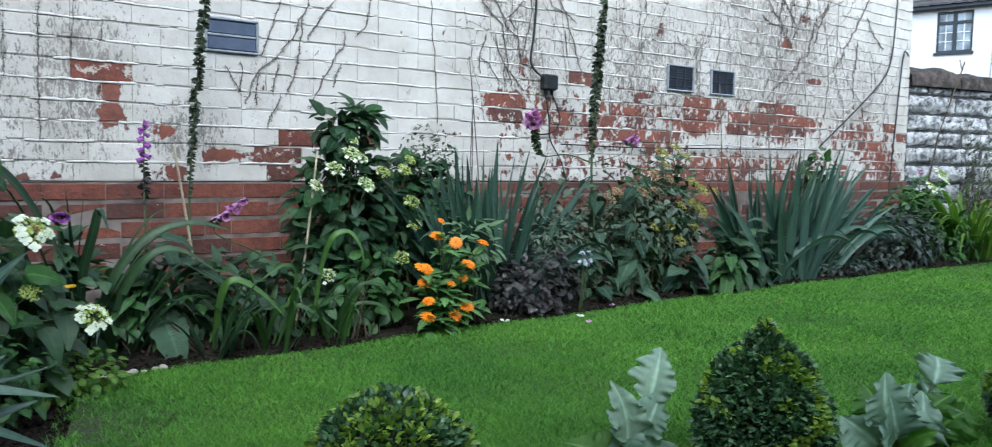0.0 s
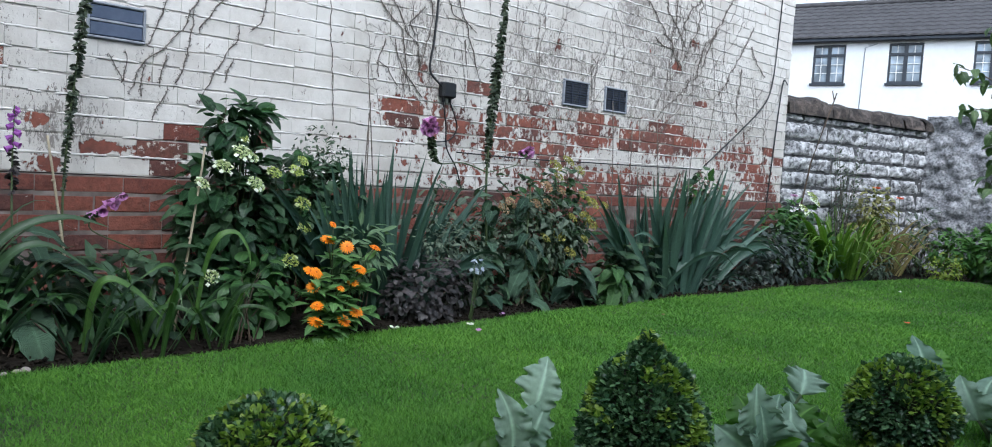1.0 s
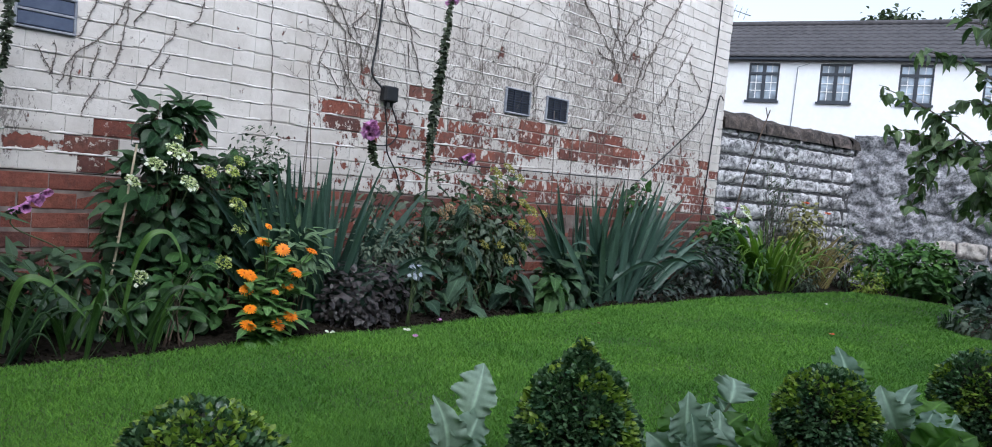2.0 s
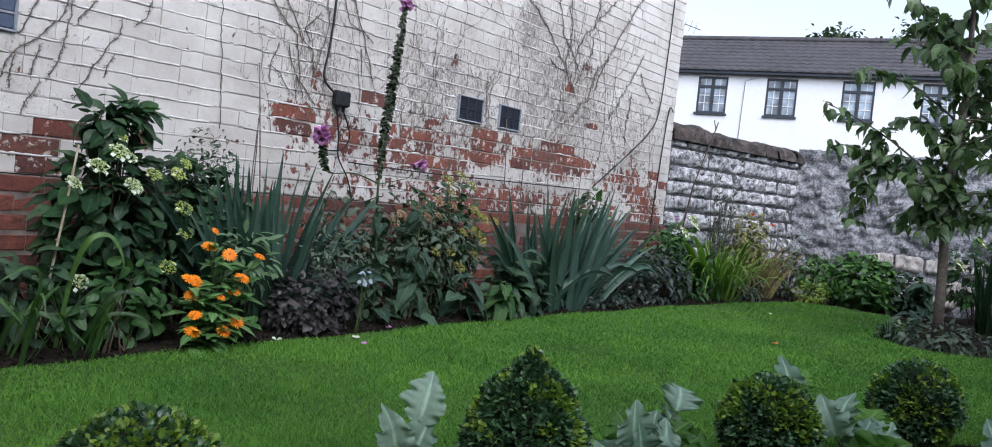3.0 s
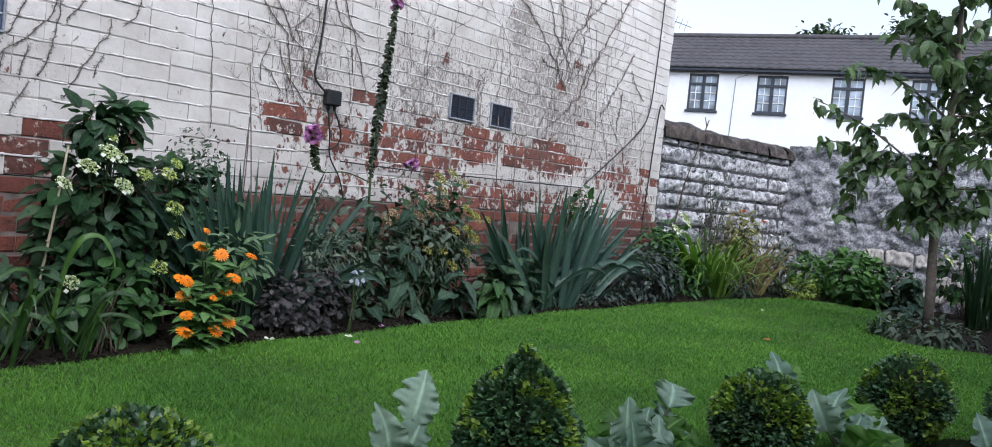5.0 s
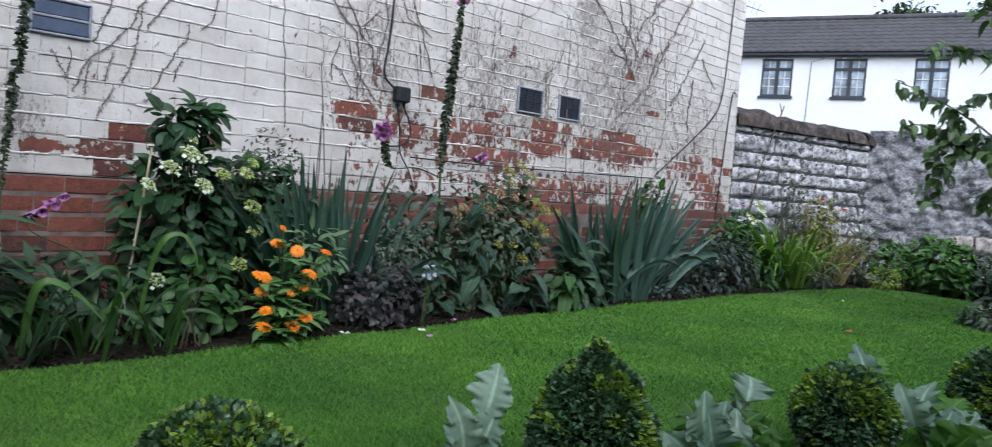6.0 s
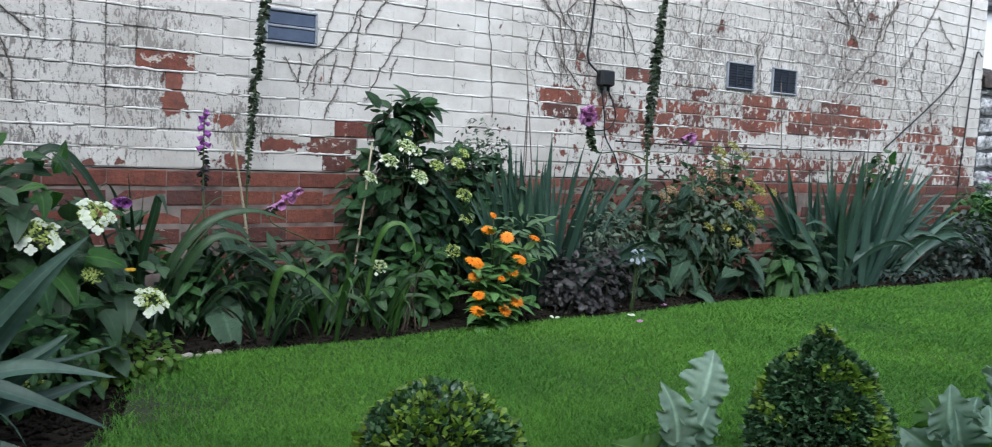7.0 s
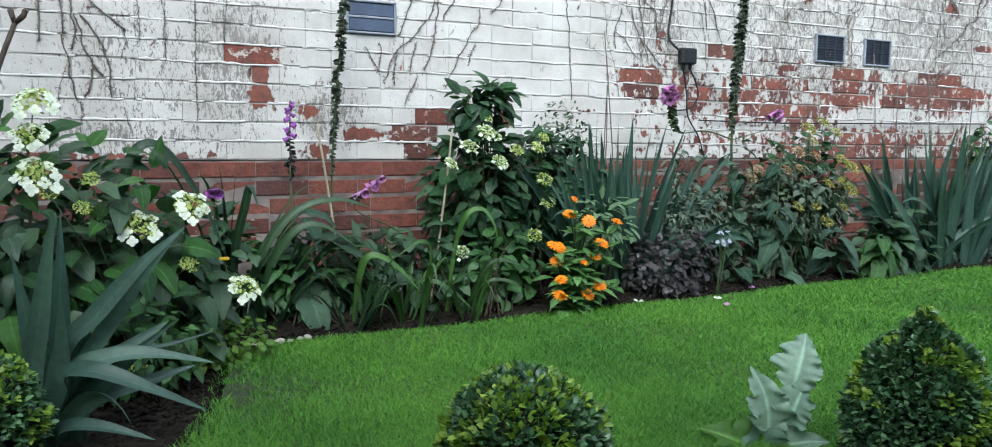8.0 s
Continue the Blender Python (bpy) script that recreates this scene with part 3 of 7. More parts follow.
box(base_core, (WALL_X0, WALL_Y - 0.0155, -0.25), (WALL_X1, WALL_Y + 0.24, PLINTH_Z - 0.004))
under(wall, base_core, "plinth_mortar", MORTAR)


def brick_shape(length, height, seed):
    """Front and sides of one brick with worn arrises; its back lies in the mortar. The ends all but touch under the paint; some stand open."""
    g = random.Random(seed)
    j = lambda s: g.uniform(-s, s)
    open_end = 0.0035 if seed % 7 == 0 else 0.0
    l2, h2 = length / 2, height / 2
    corners = [(-l2, -h2), (l2 - open_end, -h2), (l2 - open_end, h2), (-l2, h2)]
    back = [(x, 0.02, z) for x, z in corners]
    mid = [(x + j(0.0004), 0.0025 + j(0.001), z + j(0.0035)) for x, z in corners]
    front = [(x - math.copysign(0.0004 + abs(j(0.0008)), x), j(0.0013), z - math.copysign(0.0016 + abs(j(0.0036)), z)) for x, z in corners]
    v = back + mid + front
    f = [(8, 9, 10, 11)]
    for k in range(4):
        q = (k + 1) % 4
        f += [(k, q, 4 + q, 4 + k), (4 + k, 4 + q, 8 + q, 8 + k)]
    return np.array(v), f


JOINT = 0.0062
STRETCH, HEAD = 0.213, 0.1065
stretchers = [brick_shape(STRETCH - 0.0006, COURSE - JOINT, i) for i in range(8)]
headers = [brick_shape(HEAD - 0.0006, COURSE - JOINT, 50 + i) for i in range(6)]


def piece_mesh(shape, material_):
    b = Buf()
    b.add(*shape)
    me = b.mesh("brick", smooth=False)
    me.materials.append(material_)
    return me


PIECES = {(kind, mat): [piece_mesh(s, m) for s in shapes] for kind, shapes in (("s", stretchers), ("h", headers)) for mat, m in (("p", BRICK_PAINTED), ("r", BRICK_BARE))}
# bricks that have lost all their paint: x, z inside the brick
BARE = [(0.76, 1.02), (1.45, 0.71), (1.42, 0.79), (1.42, 0.64), (1.28, 0.71), (2.55, 1.02), (2.60, 0.94), (3.05, 1.17), (4.06, 1.09), (4.12, 1.02), (4.08, 0.94), (4.9, 1.09), (5.1, 1.09), (5.0, 1.02), (5.25, 1.02),
        (4.95, 0.94), (4.6, 0.94), (4.58, 1.02), (6.5, 1.02), (6.57, 0.94), (6.25, 0.87), (6.0, 0.64), (6.45, 0.64)]


def lay_bricks():
    g = random.Random(11)
    near, far_p, far_r = [], Buf(), Buf()
    k0 = -11
    for k in range(k0, int((WALL_TOP - PLINTH_Z) / COURSE)):
        z = PLINTH_Z + (k + 0.5) * COURSE
        low = k < 0
        x = WALL_X0 - g.choice((0, 0.053, 0.107, 0.16))
        if k in (3, 4, 5):
            x = 0.673 - STRETCH * 18 + (HEAD if k == 4 else 0)
        run = g.randrange(4)
        while x < WALL_X1 - 0.03:
            run += 1
            kind = "h" if (k % 5 == 2 and run % 2 == 0) or g.random() < 0.10 else "s"
            if k in (3, 4) and abs(x - 0.673) < 0.02:
                kind = "h"
            size = HEAD if kind == "h" else STRETCH
            if x + size > WALL_X1:
                size = WALL_X1 - x
                if size < 0.03:
                    break
            x0, x1 = x, x + size
            x = x1
            if x1 < WALL_X0 + 0.02:
                continue
            if any(x1 > a - 0.004 and x0 < b + 0.004 and z + 0.036 > c and z - 0.036 < d and x0 > a - 0.01 and x1 < b + 0.01 for a, b, c, d in VENTS):
                continue
            bare = low
            for bx, bz in BARE:
                bare |= x0 < bx < x1 and abs(bz - z) < COURSE * 0.5
            y = WALL_Y - (0.018 if low else 0.0) + (g.uniform(-0.004, 0.003) if low else g.uniform(-0.0012, 0.0012))
            width = size / (HEAD if kind == "h" else STRETCH)
            i = g.randrange(8 if kind == "s" else 6)
            cx = (x0 + x1) / 2
            if -0.15 < cx < 2.95 and 0.25 < z < 1.36:
                near.append((kind, "r" if bare else "p", i, (cx, y, z), width, g.uniform(-0.6, 0.6)))
            elif z > -0.1 or cx > 2:
                v, f = (stretchers if kind == "s" else headers)[i]
                (far_r if bare else far_p).add(v * ((width * 0.985, 1, 0.87) if low else (width, 1, 1)) + (cx, y, z), f)
    return near, far_p, far_r


near_bricks, far_p, far_r = lay_bricks()
for buf, name, mat in ((far_p, "painted_bricks", BRICK_PAINTED_FAR), (far_r, "bare_bricks", BRICK_BARE_FAR)):
    me = buf.mesh(name, smooth=False)
    tagged(under(wall, me, name, mat), kind="stuff")



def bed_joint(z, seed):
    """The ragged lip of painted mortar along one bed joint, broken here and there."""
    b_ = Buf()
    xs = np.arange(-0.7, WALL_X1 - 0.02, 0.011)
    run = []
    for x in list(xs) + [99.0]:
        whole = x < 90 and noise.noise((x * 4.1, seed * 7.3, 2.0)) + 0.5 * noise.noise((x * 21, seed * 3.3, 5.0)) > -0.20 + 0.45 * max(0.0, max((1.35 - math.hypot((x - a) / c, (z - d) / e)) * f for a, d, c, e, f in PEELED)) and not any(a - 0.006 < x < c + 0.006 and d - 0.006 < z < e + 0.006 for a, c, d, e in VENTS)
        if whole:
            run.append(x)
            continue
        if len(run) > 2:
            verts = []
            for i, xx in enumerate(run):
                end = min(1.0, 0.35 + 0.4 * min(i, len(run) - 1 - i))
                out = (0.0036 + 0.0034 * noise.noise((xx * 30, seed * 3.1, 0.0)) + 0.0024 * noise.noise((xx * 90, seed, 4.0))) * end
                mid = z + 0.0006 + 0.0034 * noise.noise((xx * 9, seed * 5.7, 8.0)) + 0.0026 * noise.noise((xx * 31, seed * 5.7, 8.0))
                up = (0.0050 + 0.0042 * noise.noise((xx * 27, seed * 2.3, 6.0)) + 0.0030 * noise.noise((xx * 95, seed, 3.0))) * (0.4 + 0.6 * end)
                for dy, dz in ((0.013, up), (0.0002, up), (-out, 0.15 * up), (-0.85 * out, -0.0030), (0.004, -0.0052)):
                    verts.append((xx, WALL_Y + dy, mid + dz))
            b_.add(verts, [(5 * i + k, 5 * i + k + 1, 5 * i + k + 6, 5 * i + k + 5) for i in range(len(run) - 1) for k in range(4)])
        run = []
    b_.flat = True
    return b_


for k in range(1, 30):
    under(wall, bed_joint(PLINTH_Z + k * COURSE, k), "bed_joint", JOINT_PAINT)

for i, (x0, x1, z0, z1) in enumerate(VENTS):
    solid = i == 2
    vent = thing("air_vent", (x0, WALL_Y, z0), ("dark blue painted airbrick of two plain slots in the wall" if solid else "dark square louvred airbrick in a grey painted surround"), "air vent", "air vents in the wall")
    fr = Buf()
    e = 0.010 if solid else 0.011
    for lo, hi in (((x0, z0), (x1, z0 + e)), ((x0, z1 - e), (x1, z1)), ((x0, z0 + e), (x0 + e, z1 - e)), ((x1 - e, z0 + e), (x1, z1 - e))):
        box(fr, (lo[0], WALL_Y - 0.016, lo[1]), (hi[0], WALL_Y + 0.012, hi[1]), 0.003)
    under(vent, fr, "surround", VENT_FRAME)
    # A black sheet on the wall stands for the shade inside the vent.
    bk = Buf()
    box(bk, (x0 + e, WALL_Y - 0.004, z0 + e), (x1 - e, WALL_Y + 0.008, z1 - e))
    under(vent, bk, "backing", BLACK_RUBBER)
    if solid:
        zm = (z0 + z1) / 2
        for a, b in ((z0 + e + 0.003, zm - 0.006), (zm + 0.006, z1 - e - 0.003)):
            s = Buf()
            box(s, (x0 + e, WALL_Y - 0.010, a), (x1 - e, WALL_Y - 0.003, b), 0.003)
            under(vent, s, "plate", VENT_PLATE)
        s = Buf()
        box(s, (x0 + e, WALL_Y - 0.013, zm - 0.005), (x1 - e, WALL_Y - 0.003, zm + 0.005), 0.002)
        under(vent, s, "bar", VENT_FRAME)
    else:
        for k in range(9):
            z = z0 + e + (z1 - z0 - 2 * e) * (k + 0.5) / 9
            s = Buf()
            box(s, (x0 + e, WALL_Y - 0.009, z - 0.0035), (x1 - e, WALL_Y - 0.003, z + 0.0035), 0.001)
            under(vent, s, "slat", VENT_BLUE)
        for k in (1, 2):
            xx = x0 + e + (x1 - x0 - 2 * e) * k / 3
            s = Buf()
            box(s, (xx - 0.004, WALL_Y - 0.012, z0 + e), (xx + 0.004, WALL_Y - 0.003, z1 - e), 0.001)
            under(vent, s, "mullion", VENT_BLUE)
        s = Buf()
        zz = (z0 + z1) / 2
        box(s, (x0 + e, WALL_Y - 0.013, zz - 0.004), (x1 - e, WALL_Y - 0.003, zz + 0.004), 0.001)
        under(vent, s, "bar", VENT_BLUE)

# ---- the limewashed stone wall and the roughcast wall ----
S0, S1 = np.array([6.705, 3.40]), np.array([8.82, 2.97])
SD = unit(S1 - S0)
SN = np.array([SD[1], -SD[0]])  # towards the lawn


def along(p, d, nrm, s, out, z):
    q = p + d * s + nrm * out
    return (q[0], q[1], z)


def stone(buf, p, d, nrm, s0, s1, z0, z1, depth, seed, puff=0.02):
    """One rough block: a cushion face pushed out and broken by noise."""
    nu, nv = 25, 9
    verts = []
    for j in range(nv):
        for i in range(nu):
            u, v = i / (nu - 1), j / (nv - 1)
            edge = min(1.0, 14 * u * (1 - u) + 0.3) * min(1.0, 5 * v * (1 - v) + 0.1)
            s, z = s0 + (s1 - s0) * u, z0 + (z1 - z0) * v
            out = depth * (0.15 + 0.85 * edge) + puff * edge * noise.fractal((s * 11 + seed, z * 11, seed * 1.7), 1.0, 2.0, 3) * 1.0
            if i in (0, nu - 1) or j in (0, nv - 1):
                out = -0.02
                s += 0.016 * noise.noise((s * 22, z * 22, seed))
                z += 0.016 * noise.noise((s * 22, z * 22, seed + 9))
            verts.append(along(p, d, nrm, s, out, z))
    buf.add(verts, [(j * nu + i, j * nu + i + 1, (j + 1) * nu + i + 1, (j + 1) * nu + i) for j in range(nv - 1) for i in range(nu - 1)])


stone_wall = thing("wall_east_stone", (S0[0], S0[1], 0), "limewashed rough stone garden wall with a dark weathered coping", "wall", kind="structure")
L_STONE = float(np.linalg.norm(S1 - S0))
CAP_Z, CAP_TOP = 1.38, 1.535


def slab(p, d, nrm, s0, s1, out0, out1, z0, z1):
    """A straight length of wall."""
    b = Buf()
    b.flat = True
    c = [along(p, d, nrm, s, o, z) for z in (z0, z1) for s, o in ((s0, out0), (s1, out0), (s1, out1), (s0, out1))]
    b.add(c, [(3, 2, 1, 0), (4, 5, 6, 7), (0, 1, 5, 4), (1, 2, 6, 5), (2, 3, 7, 6), (3, 0, 4, 7)])
    return b


under(stone_wall, slab(S0, SD, SN, 0, L_STONE, -0.30, -0.012, -0.1, CAP_Z), "wall_core", STONE_JOINT)
g = random.Random(4)
z = -0.02
rows_of_stone = 0
while z < CAP_Z - 0.05:
    hgt = min(g.uniform(0.128, 0.16), CAP_Z - z)
    s = -g.uniform(0, 0.12)
    while s < L_STONE - 0.02:
        w = g.uniform(0.55, 1.3)
        a, b_ = max(0.0, s), min(L_STONE, s + w)
        s += w
        if b_ - a < 0.05:
            continue
        st = Buf()
        stone(st, S0, SD, SN, a + 0.006, b_ - 0.006, z + 0.007, z + hgt - 0.007, 0.010, g.random() * 50, 0.05)
        under(stone_wall, st, "stone", LIMEWASHED)
    z += hgt
s = -0.01
while s < L_STONE + 0.02:
    w = g.uniform(0.22, 0.4)
    e = min(s + w, L_STONE + 0.03)
    cp = Buf()
    nu, nv = 9, 9
    vv = []
    seed = g.random() * 40
    hh = CAP_TOP + g.uniform(-0.02, 0.02)
    for i in range(nu):
        for j in range(nv):
            t = math.pi * (j / (nv - 1))
            ss = s + (e - s) * i / (nu - 1)
            r = 1 + 0.16 * noise.noise((ss * 8, j * 0.6, seed)) - (0.10 if i in (0, nu - 1) else 0)
            out = -0.14 + 0.20 * math.cos(t) * r
            zz = CAP_Z - 0.01 + (hh - CAP_Z) * math.sin(t) ** 0.6 * r
            vv.append(along(S0, SD, SN, ss, out, zz))
    cp.add(vv, [(i * nv + j, i * nv + j + 1, (i + 1) * nv + j + 1, (i + 1) * nv + j) for i in range(nu - 1) for j in range(nv - 1)]
           + [tuple(range(nv)), tuple((nu - 1) * nv + j for j in range(nv))[::-1]])
    under(stone_wall, cp, "coping_stone", COPING)
    s = e + 0.004
    if e >= L_STONE + 0.029:
        break

B0, BD = np.array([8.82, 2.98]), unit((0.25, -0.968))
BN = np.array([BD[1], -BD[0]])
back_wall = thing("wall_east_roughcast", (B0[0], B0[1], 0), "old rubble garden wall in flaking grey-white roughcast", "wall", kind="structure")
rb = Buf()
nu, nv = 330, 90
LB = 6.0
vv = []
for j in range(nv):
    for i in range(nu):
        s, zz = LB * i / (nu - 1), -0.1 + 1.63 * j / (nv - 1)
        stones = noise.voronoi((s * 4.2, zz * 6.5, 0.0))[0]
        lump = min(1.0, (stones[1] - stones[0]) * 2.4)
        out = -0.01 + 0.050 * lump + 0.060 * noise.fractal((s * 4, zz * 4, 3.0), 1.0, 2.0, 4) + 0.022 * noise.fractal((s * 17, zz * 17, 9.0), 0.8, 2.0, 3)
        if j == nv - 1:
            zz += 0.03 * noise.noise((s * 6, 0, 2)) + 0.02 * noise.noise((s * 17, 0, 2))
        vv.append(along(B0, BD, BN, s, out, zz))
rb.add(vv, [(j * nu + i, j * nu + i + 1, (j + 1) * nu + i + 1, (j + 1) * nu + i) for j in range(nv - 1) for i in range(nu - 1)])
under(back_wall, rb, "roughcast_face", ROUGHCAST)
under(back_wall, slab(B0, BD, BN, -0.25, LB, -0.35, -0.06, -0.1, 1.50), "wall_core", ROUGHCAST)

g = random.Random(14)
for z0, z1 in ((0.02, 0.17), (0.18, 0.34), (0.35, 0.55)):
    s = 0.72 + g.uniform(0, 0.1)
    while s < 2.2:
        w = g.uniform(0.14, 0.30)
        st = Buf()
        stone(st, B0, BD, BN, s, s + w - 0.012, z0, z1 - 0.012, 0.045, g.random() * 50, 0.04)
        under(back_wall, st, "stone", BARE_STONE)
        s += w

# the house that the camera looks out of, closing the garden behind it
home = Buf()
box(home, (-3.0, -1.3, -0.1), (9.5, -1.1, 2.6))
tagged(part("wall_south", home, RENDERED), "plain pale rendered house wall behind the garden", "wall", kind="structure")

# Unseen wall added to block light from the left; grey keeps its bounce low.
west = Buf()
box(west, (-3.2, -1.3, -0.1), (-3.0, 3.62, 5.5))
tagged(part("wall_west", west, GREY_RENDER), "plain grey rendered house wall closing the garden's end", "wall", kind="structure")

# ---- the white house beyond the walls ----
H0, HD = np.array([26.3, 9.57]), unit((0.2505, -0.968))
HN = np.array([HD[1], -HD[0]])  # towards the garden
house = thing("white_house", (H0[0], H0[1], -0.03), "white rendered two-storey house with grey tiled roof and dark windows", "house")
EAVES, RIDGE, DEPTH = 5.60, 7.22, 2.85
WIN = [(-5.01, -4.06), (-2.77, -1.80), (-0.57, 0.38), (1.71, 2.65), (3.95, 4.90)]
WZ0, WZ1 = 4.19, 5.40
HS0, HS1 = -9.0, 9.0
wallb = Buf()


def hslab(buf, s0, s1, o0, o1, z0, z1):
    b = slab(H0, HD, HN, s0, s1, o0, o1, z0, z1)
    buf.add(b.v[0], b.f)
    buf.flat = True


hslab(wallb, HS0, HS1, -0.25, 0, -0.1, WZ0)
hslab(wallb, HS0, HS1, -0.25, 0, WZ1, EAVES - 0.02)
prev = HS0
for a, b_ in WIN + [(HS1, HS1)]:
    hslab(wallb, prev, a, -0.25, 0, WZ0, WZ1)
    prev = b_
hslab(wallb, HS0, HS0 + 0.25, -2 * DEPTH, -0.25, -0.1, EAVES - 0.02)
hslab(wallb, HS1 - 0.25, HS1, -2 * DEPTH, -0.25, -0.1, EAVES - 0.02)
hslab(wallb, HS0, HS1, -2 * DEPTH - 0.25, -2 * DEPTH, -0.1, EAVES - 0.02)
under(house, wallb, "house_wall", RENDERED)
for a, b_ in WIN:
    win = part("window", slab(H0, HD, HN, a - 0.05, b_ + 0.05, 0.0, 0.06, WZ0 - 0.07, WZ0), FRAME_DARK, house)
    win.name = "window"
    win.matrix_parent_inverse = Matrix.Translation(house.location).inverted()
    fr = Buf()
    o0, o1 = -0.10, -0.03
    m_, zt = (a + b_) / 2, WZ0 + 0.88
    for s0, s1, z0, z1 in ((a, a + 0.06, WZ0, WZ1), (b_ - 0.06, b_, WZ0, WZ1), (a + 0.06, b_ - 0.06, WZ0, WZ0 + 0.06), (a + 0.06, b_ - 0.06, WZ1 - 0.06, WZ1), (m_ - 0.055, m_ + 0.055, WZ0 + 0.06, WZ1 - 0.06), (a + 0.06, m_ - 0.055, zt - 0.04, zt + 0.04), (m_ + 0.055, b_ - 0.06, zt - 0.04, zt + 0.04)):
        hslab(fr, s0, s1, o0, o1, z0, z1)
    part("frame", fr, FRAME_DARK, win)
    bars = Buf()
    for c in ((a + 0.06 + m_ - 0.055) / 2, (m_ + 0.055 + b_ - 0.06) / 2):
        hslab(bars, c - 0.012, c + 0.012, -0.085, -0.055, WZ0 + 0.06, zt - 0.04)
        hslab(bars, c - 0.012, c + 0.012, -0.085, -0.055, zt + 0.04, WZ1 - 0.06)
    for zz in (WZ0 + 0.33, WZ0 + 0.59):
        hslab(bars, a + 0.06, m_ - 0.055, -0.084, -0.056, zz - 0.012, zz + 0.012)
        hslab(bars, m_ + 0.055, b_ - 0.06, -0.084, -0.056, zz - 0.012, zz + 0.012)
    part("window_lattice", bars, FRAME_WHITE, win, "white glazing bars")
    for s0, s1 in ((a + 0.06, m_ - 0.055), (m_ + 0.055, b_ - 0.06)):
        for z0, z1 in ((WZ0 + 0.06, zt - 0.04), (zt + 0.04, WZ1 - 0.06)):
            part("pane", slab(H0, HD, HN, s0, s1, -0.095, -0.08, z0, z1), PANE, win)
# the roof: rows of interlocking tiles, each row lapping the one below
TILE_ROWS, TILE = 9, 0.30
ns = int((HS1 - HS0 + 0.4) / TILE * 6)
deck = Buf()
deck.add([along(H0, HD, HN, s, o, z) for s, o, z in ((HS0 - 0.2, 0.2, EAVES - 0.03), (HS1 + 0.2, 0.2, EAVES - 0.03), (HS1 + 0.2, -DEPTH, RIDGE - 0.02), (HS0 - 0.2, -DEPTH, RIDGE - 0.02))], [(0, 1, 2, 3)])
roof = under(house, deck, "roof", SLATE_TILE)
for r_ in range(TILE_ROWS):
    rf = Buf()
    f0, f1 = r_ / TILE_ROWS, (r_ + 1.12) / TILE_ROWS
    vv = []
    for i in range(ns + 1):
        s = HS0 - 0.2 + TILE * i / 6
        wave_ = 0.022 * (0.5 + 0.5 * math.cos(2 * math.pi * i / 6)) ** 0.7
        for f_, lift in ((f0, 0.0), (f0, 0.055), (f1, 0.012)):
            out = 0.22 - (DEPTH + 0.22) * f_
            zz = EAVES - 0.02 + (RIDGE - EAVES) * f_ + lift + wave_
            vv.append(along(H0, HD, HN, s, out, zz))
    rf.add(vv, [(3 * i + k, 3 * i + 3 + k, 3 * i + 4 + k, 3 * i + 1 + k) for i in range(ns) for k in (0, 1)])
    rf.flat = True
    part("tile_course", rf, SLATE_TILE, roof)
back = Buf()
back.add([along(H0, HD, HN, s, o, z) for s, o, z in ((HS0 - 0.2, -DEPTH, RIDGE), (HS1 + 0.2, -DEPTH, RIDGE), (HS1 + 0.2, -2 * DEPTH - 0.3, EAVES), (HS0 - 0.2, -2 * DEPTH - 0.3, EAVES))], [(0, 1, 2, 3)])
under(house, back, "roof_back", SLATE_TILE)
rt = Buf()
tube(rt, [along(H0, HD, HN, s, -DEPTH, RIDGE + 0.05) for s in np.arange(HS0 - 0.2, HS1 + 0.3, 0.45)], 0.10, 0.10, 8)
under(house, rt, "ridge_tiles", SLATE_TILE)
gt = Buf()
tube(gt, [along(H0, HD, HN, s, 0.16, EAVES - 0.09) for s in np.arange(HS0 - 0.2, HS1 + 0.3, 1.0)], 0.06, 0.06, 8)
hslab(gt, HS0, HS1, 0.002, 0.10, EAVES - 0.12, EAVES - 0.03)
under(house, gt, "gutter", FRAME_DARK)
wire = Buf()
tube(wire, [along(H0, HD, HN, -0.9, 0.02, EAVES - 0.2), along(H0, HD, HN, -1.25, 0.02, EAVES - 0.32), along(H0, HD, HN, -1.32, 0.02, 2.2)], 0.012, 0.012, 4)
under(house, wire, "cable", VENT_FRAME)
# ---- leaf shapes ----
def widths(n, f):
    return [max(0.0, f(i / n)) for i in range(n + 1)]


OVATE = [leaf_shape(widths(8, lambda s: 0.29 * math.sin(math.pi * s ** 0.72) ** 0.9), 0.26, c, 0.02, t_, cols=4) for c, t_ in ((0.12, 0.2), (0.4, -0.3), (0.75, 0.25))]
BROAD = [leaf_shape(widths(7, lambda s: 0.37 * math.sin(math.pi * min(1, s ** 0.72)) ** 0.6), 0.18, c, 0.018, cols=4) for c in (0.15, 0.4, 0.7)]
LANCE = [leaf_shape(widths(6, lambda s: 0.17 * math.sin(math.pi * s ** 0.8)), 0.3, c, 0.01, cols=4) for c in (0.1, 0.35, 0.7)]
WRINKLED = [leaf_shape(widths(14, lambda s: 0.26 * math.sin(math.pi * s ** 0.78) ** 0.85 * (1 + 0.07 * math.sin(s * 40 + q)) + 0.014 * (1 - s)), 0.3, c, 0.03, t_, 6) for q, c, t_ in ((0, 0.25, 0.3), (1, 0.6, -0.4), (2, 0.95, 0.2), (3, 1.25, 0.5))]
SPOON = [leaf_shape(widths(5, lambda s: 0.13 * (0.25 + s) * math.sin(math.pi * min(1, 0.12 + s * 0.88)) * 1.6), 0.2, c) for c in (0.1, 0.4)]
TINY = [leaf_shape([0.02, 0.27, 0.30, 0.0], 0.25, c) for c in (0.0, 0.25)]
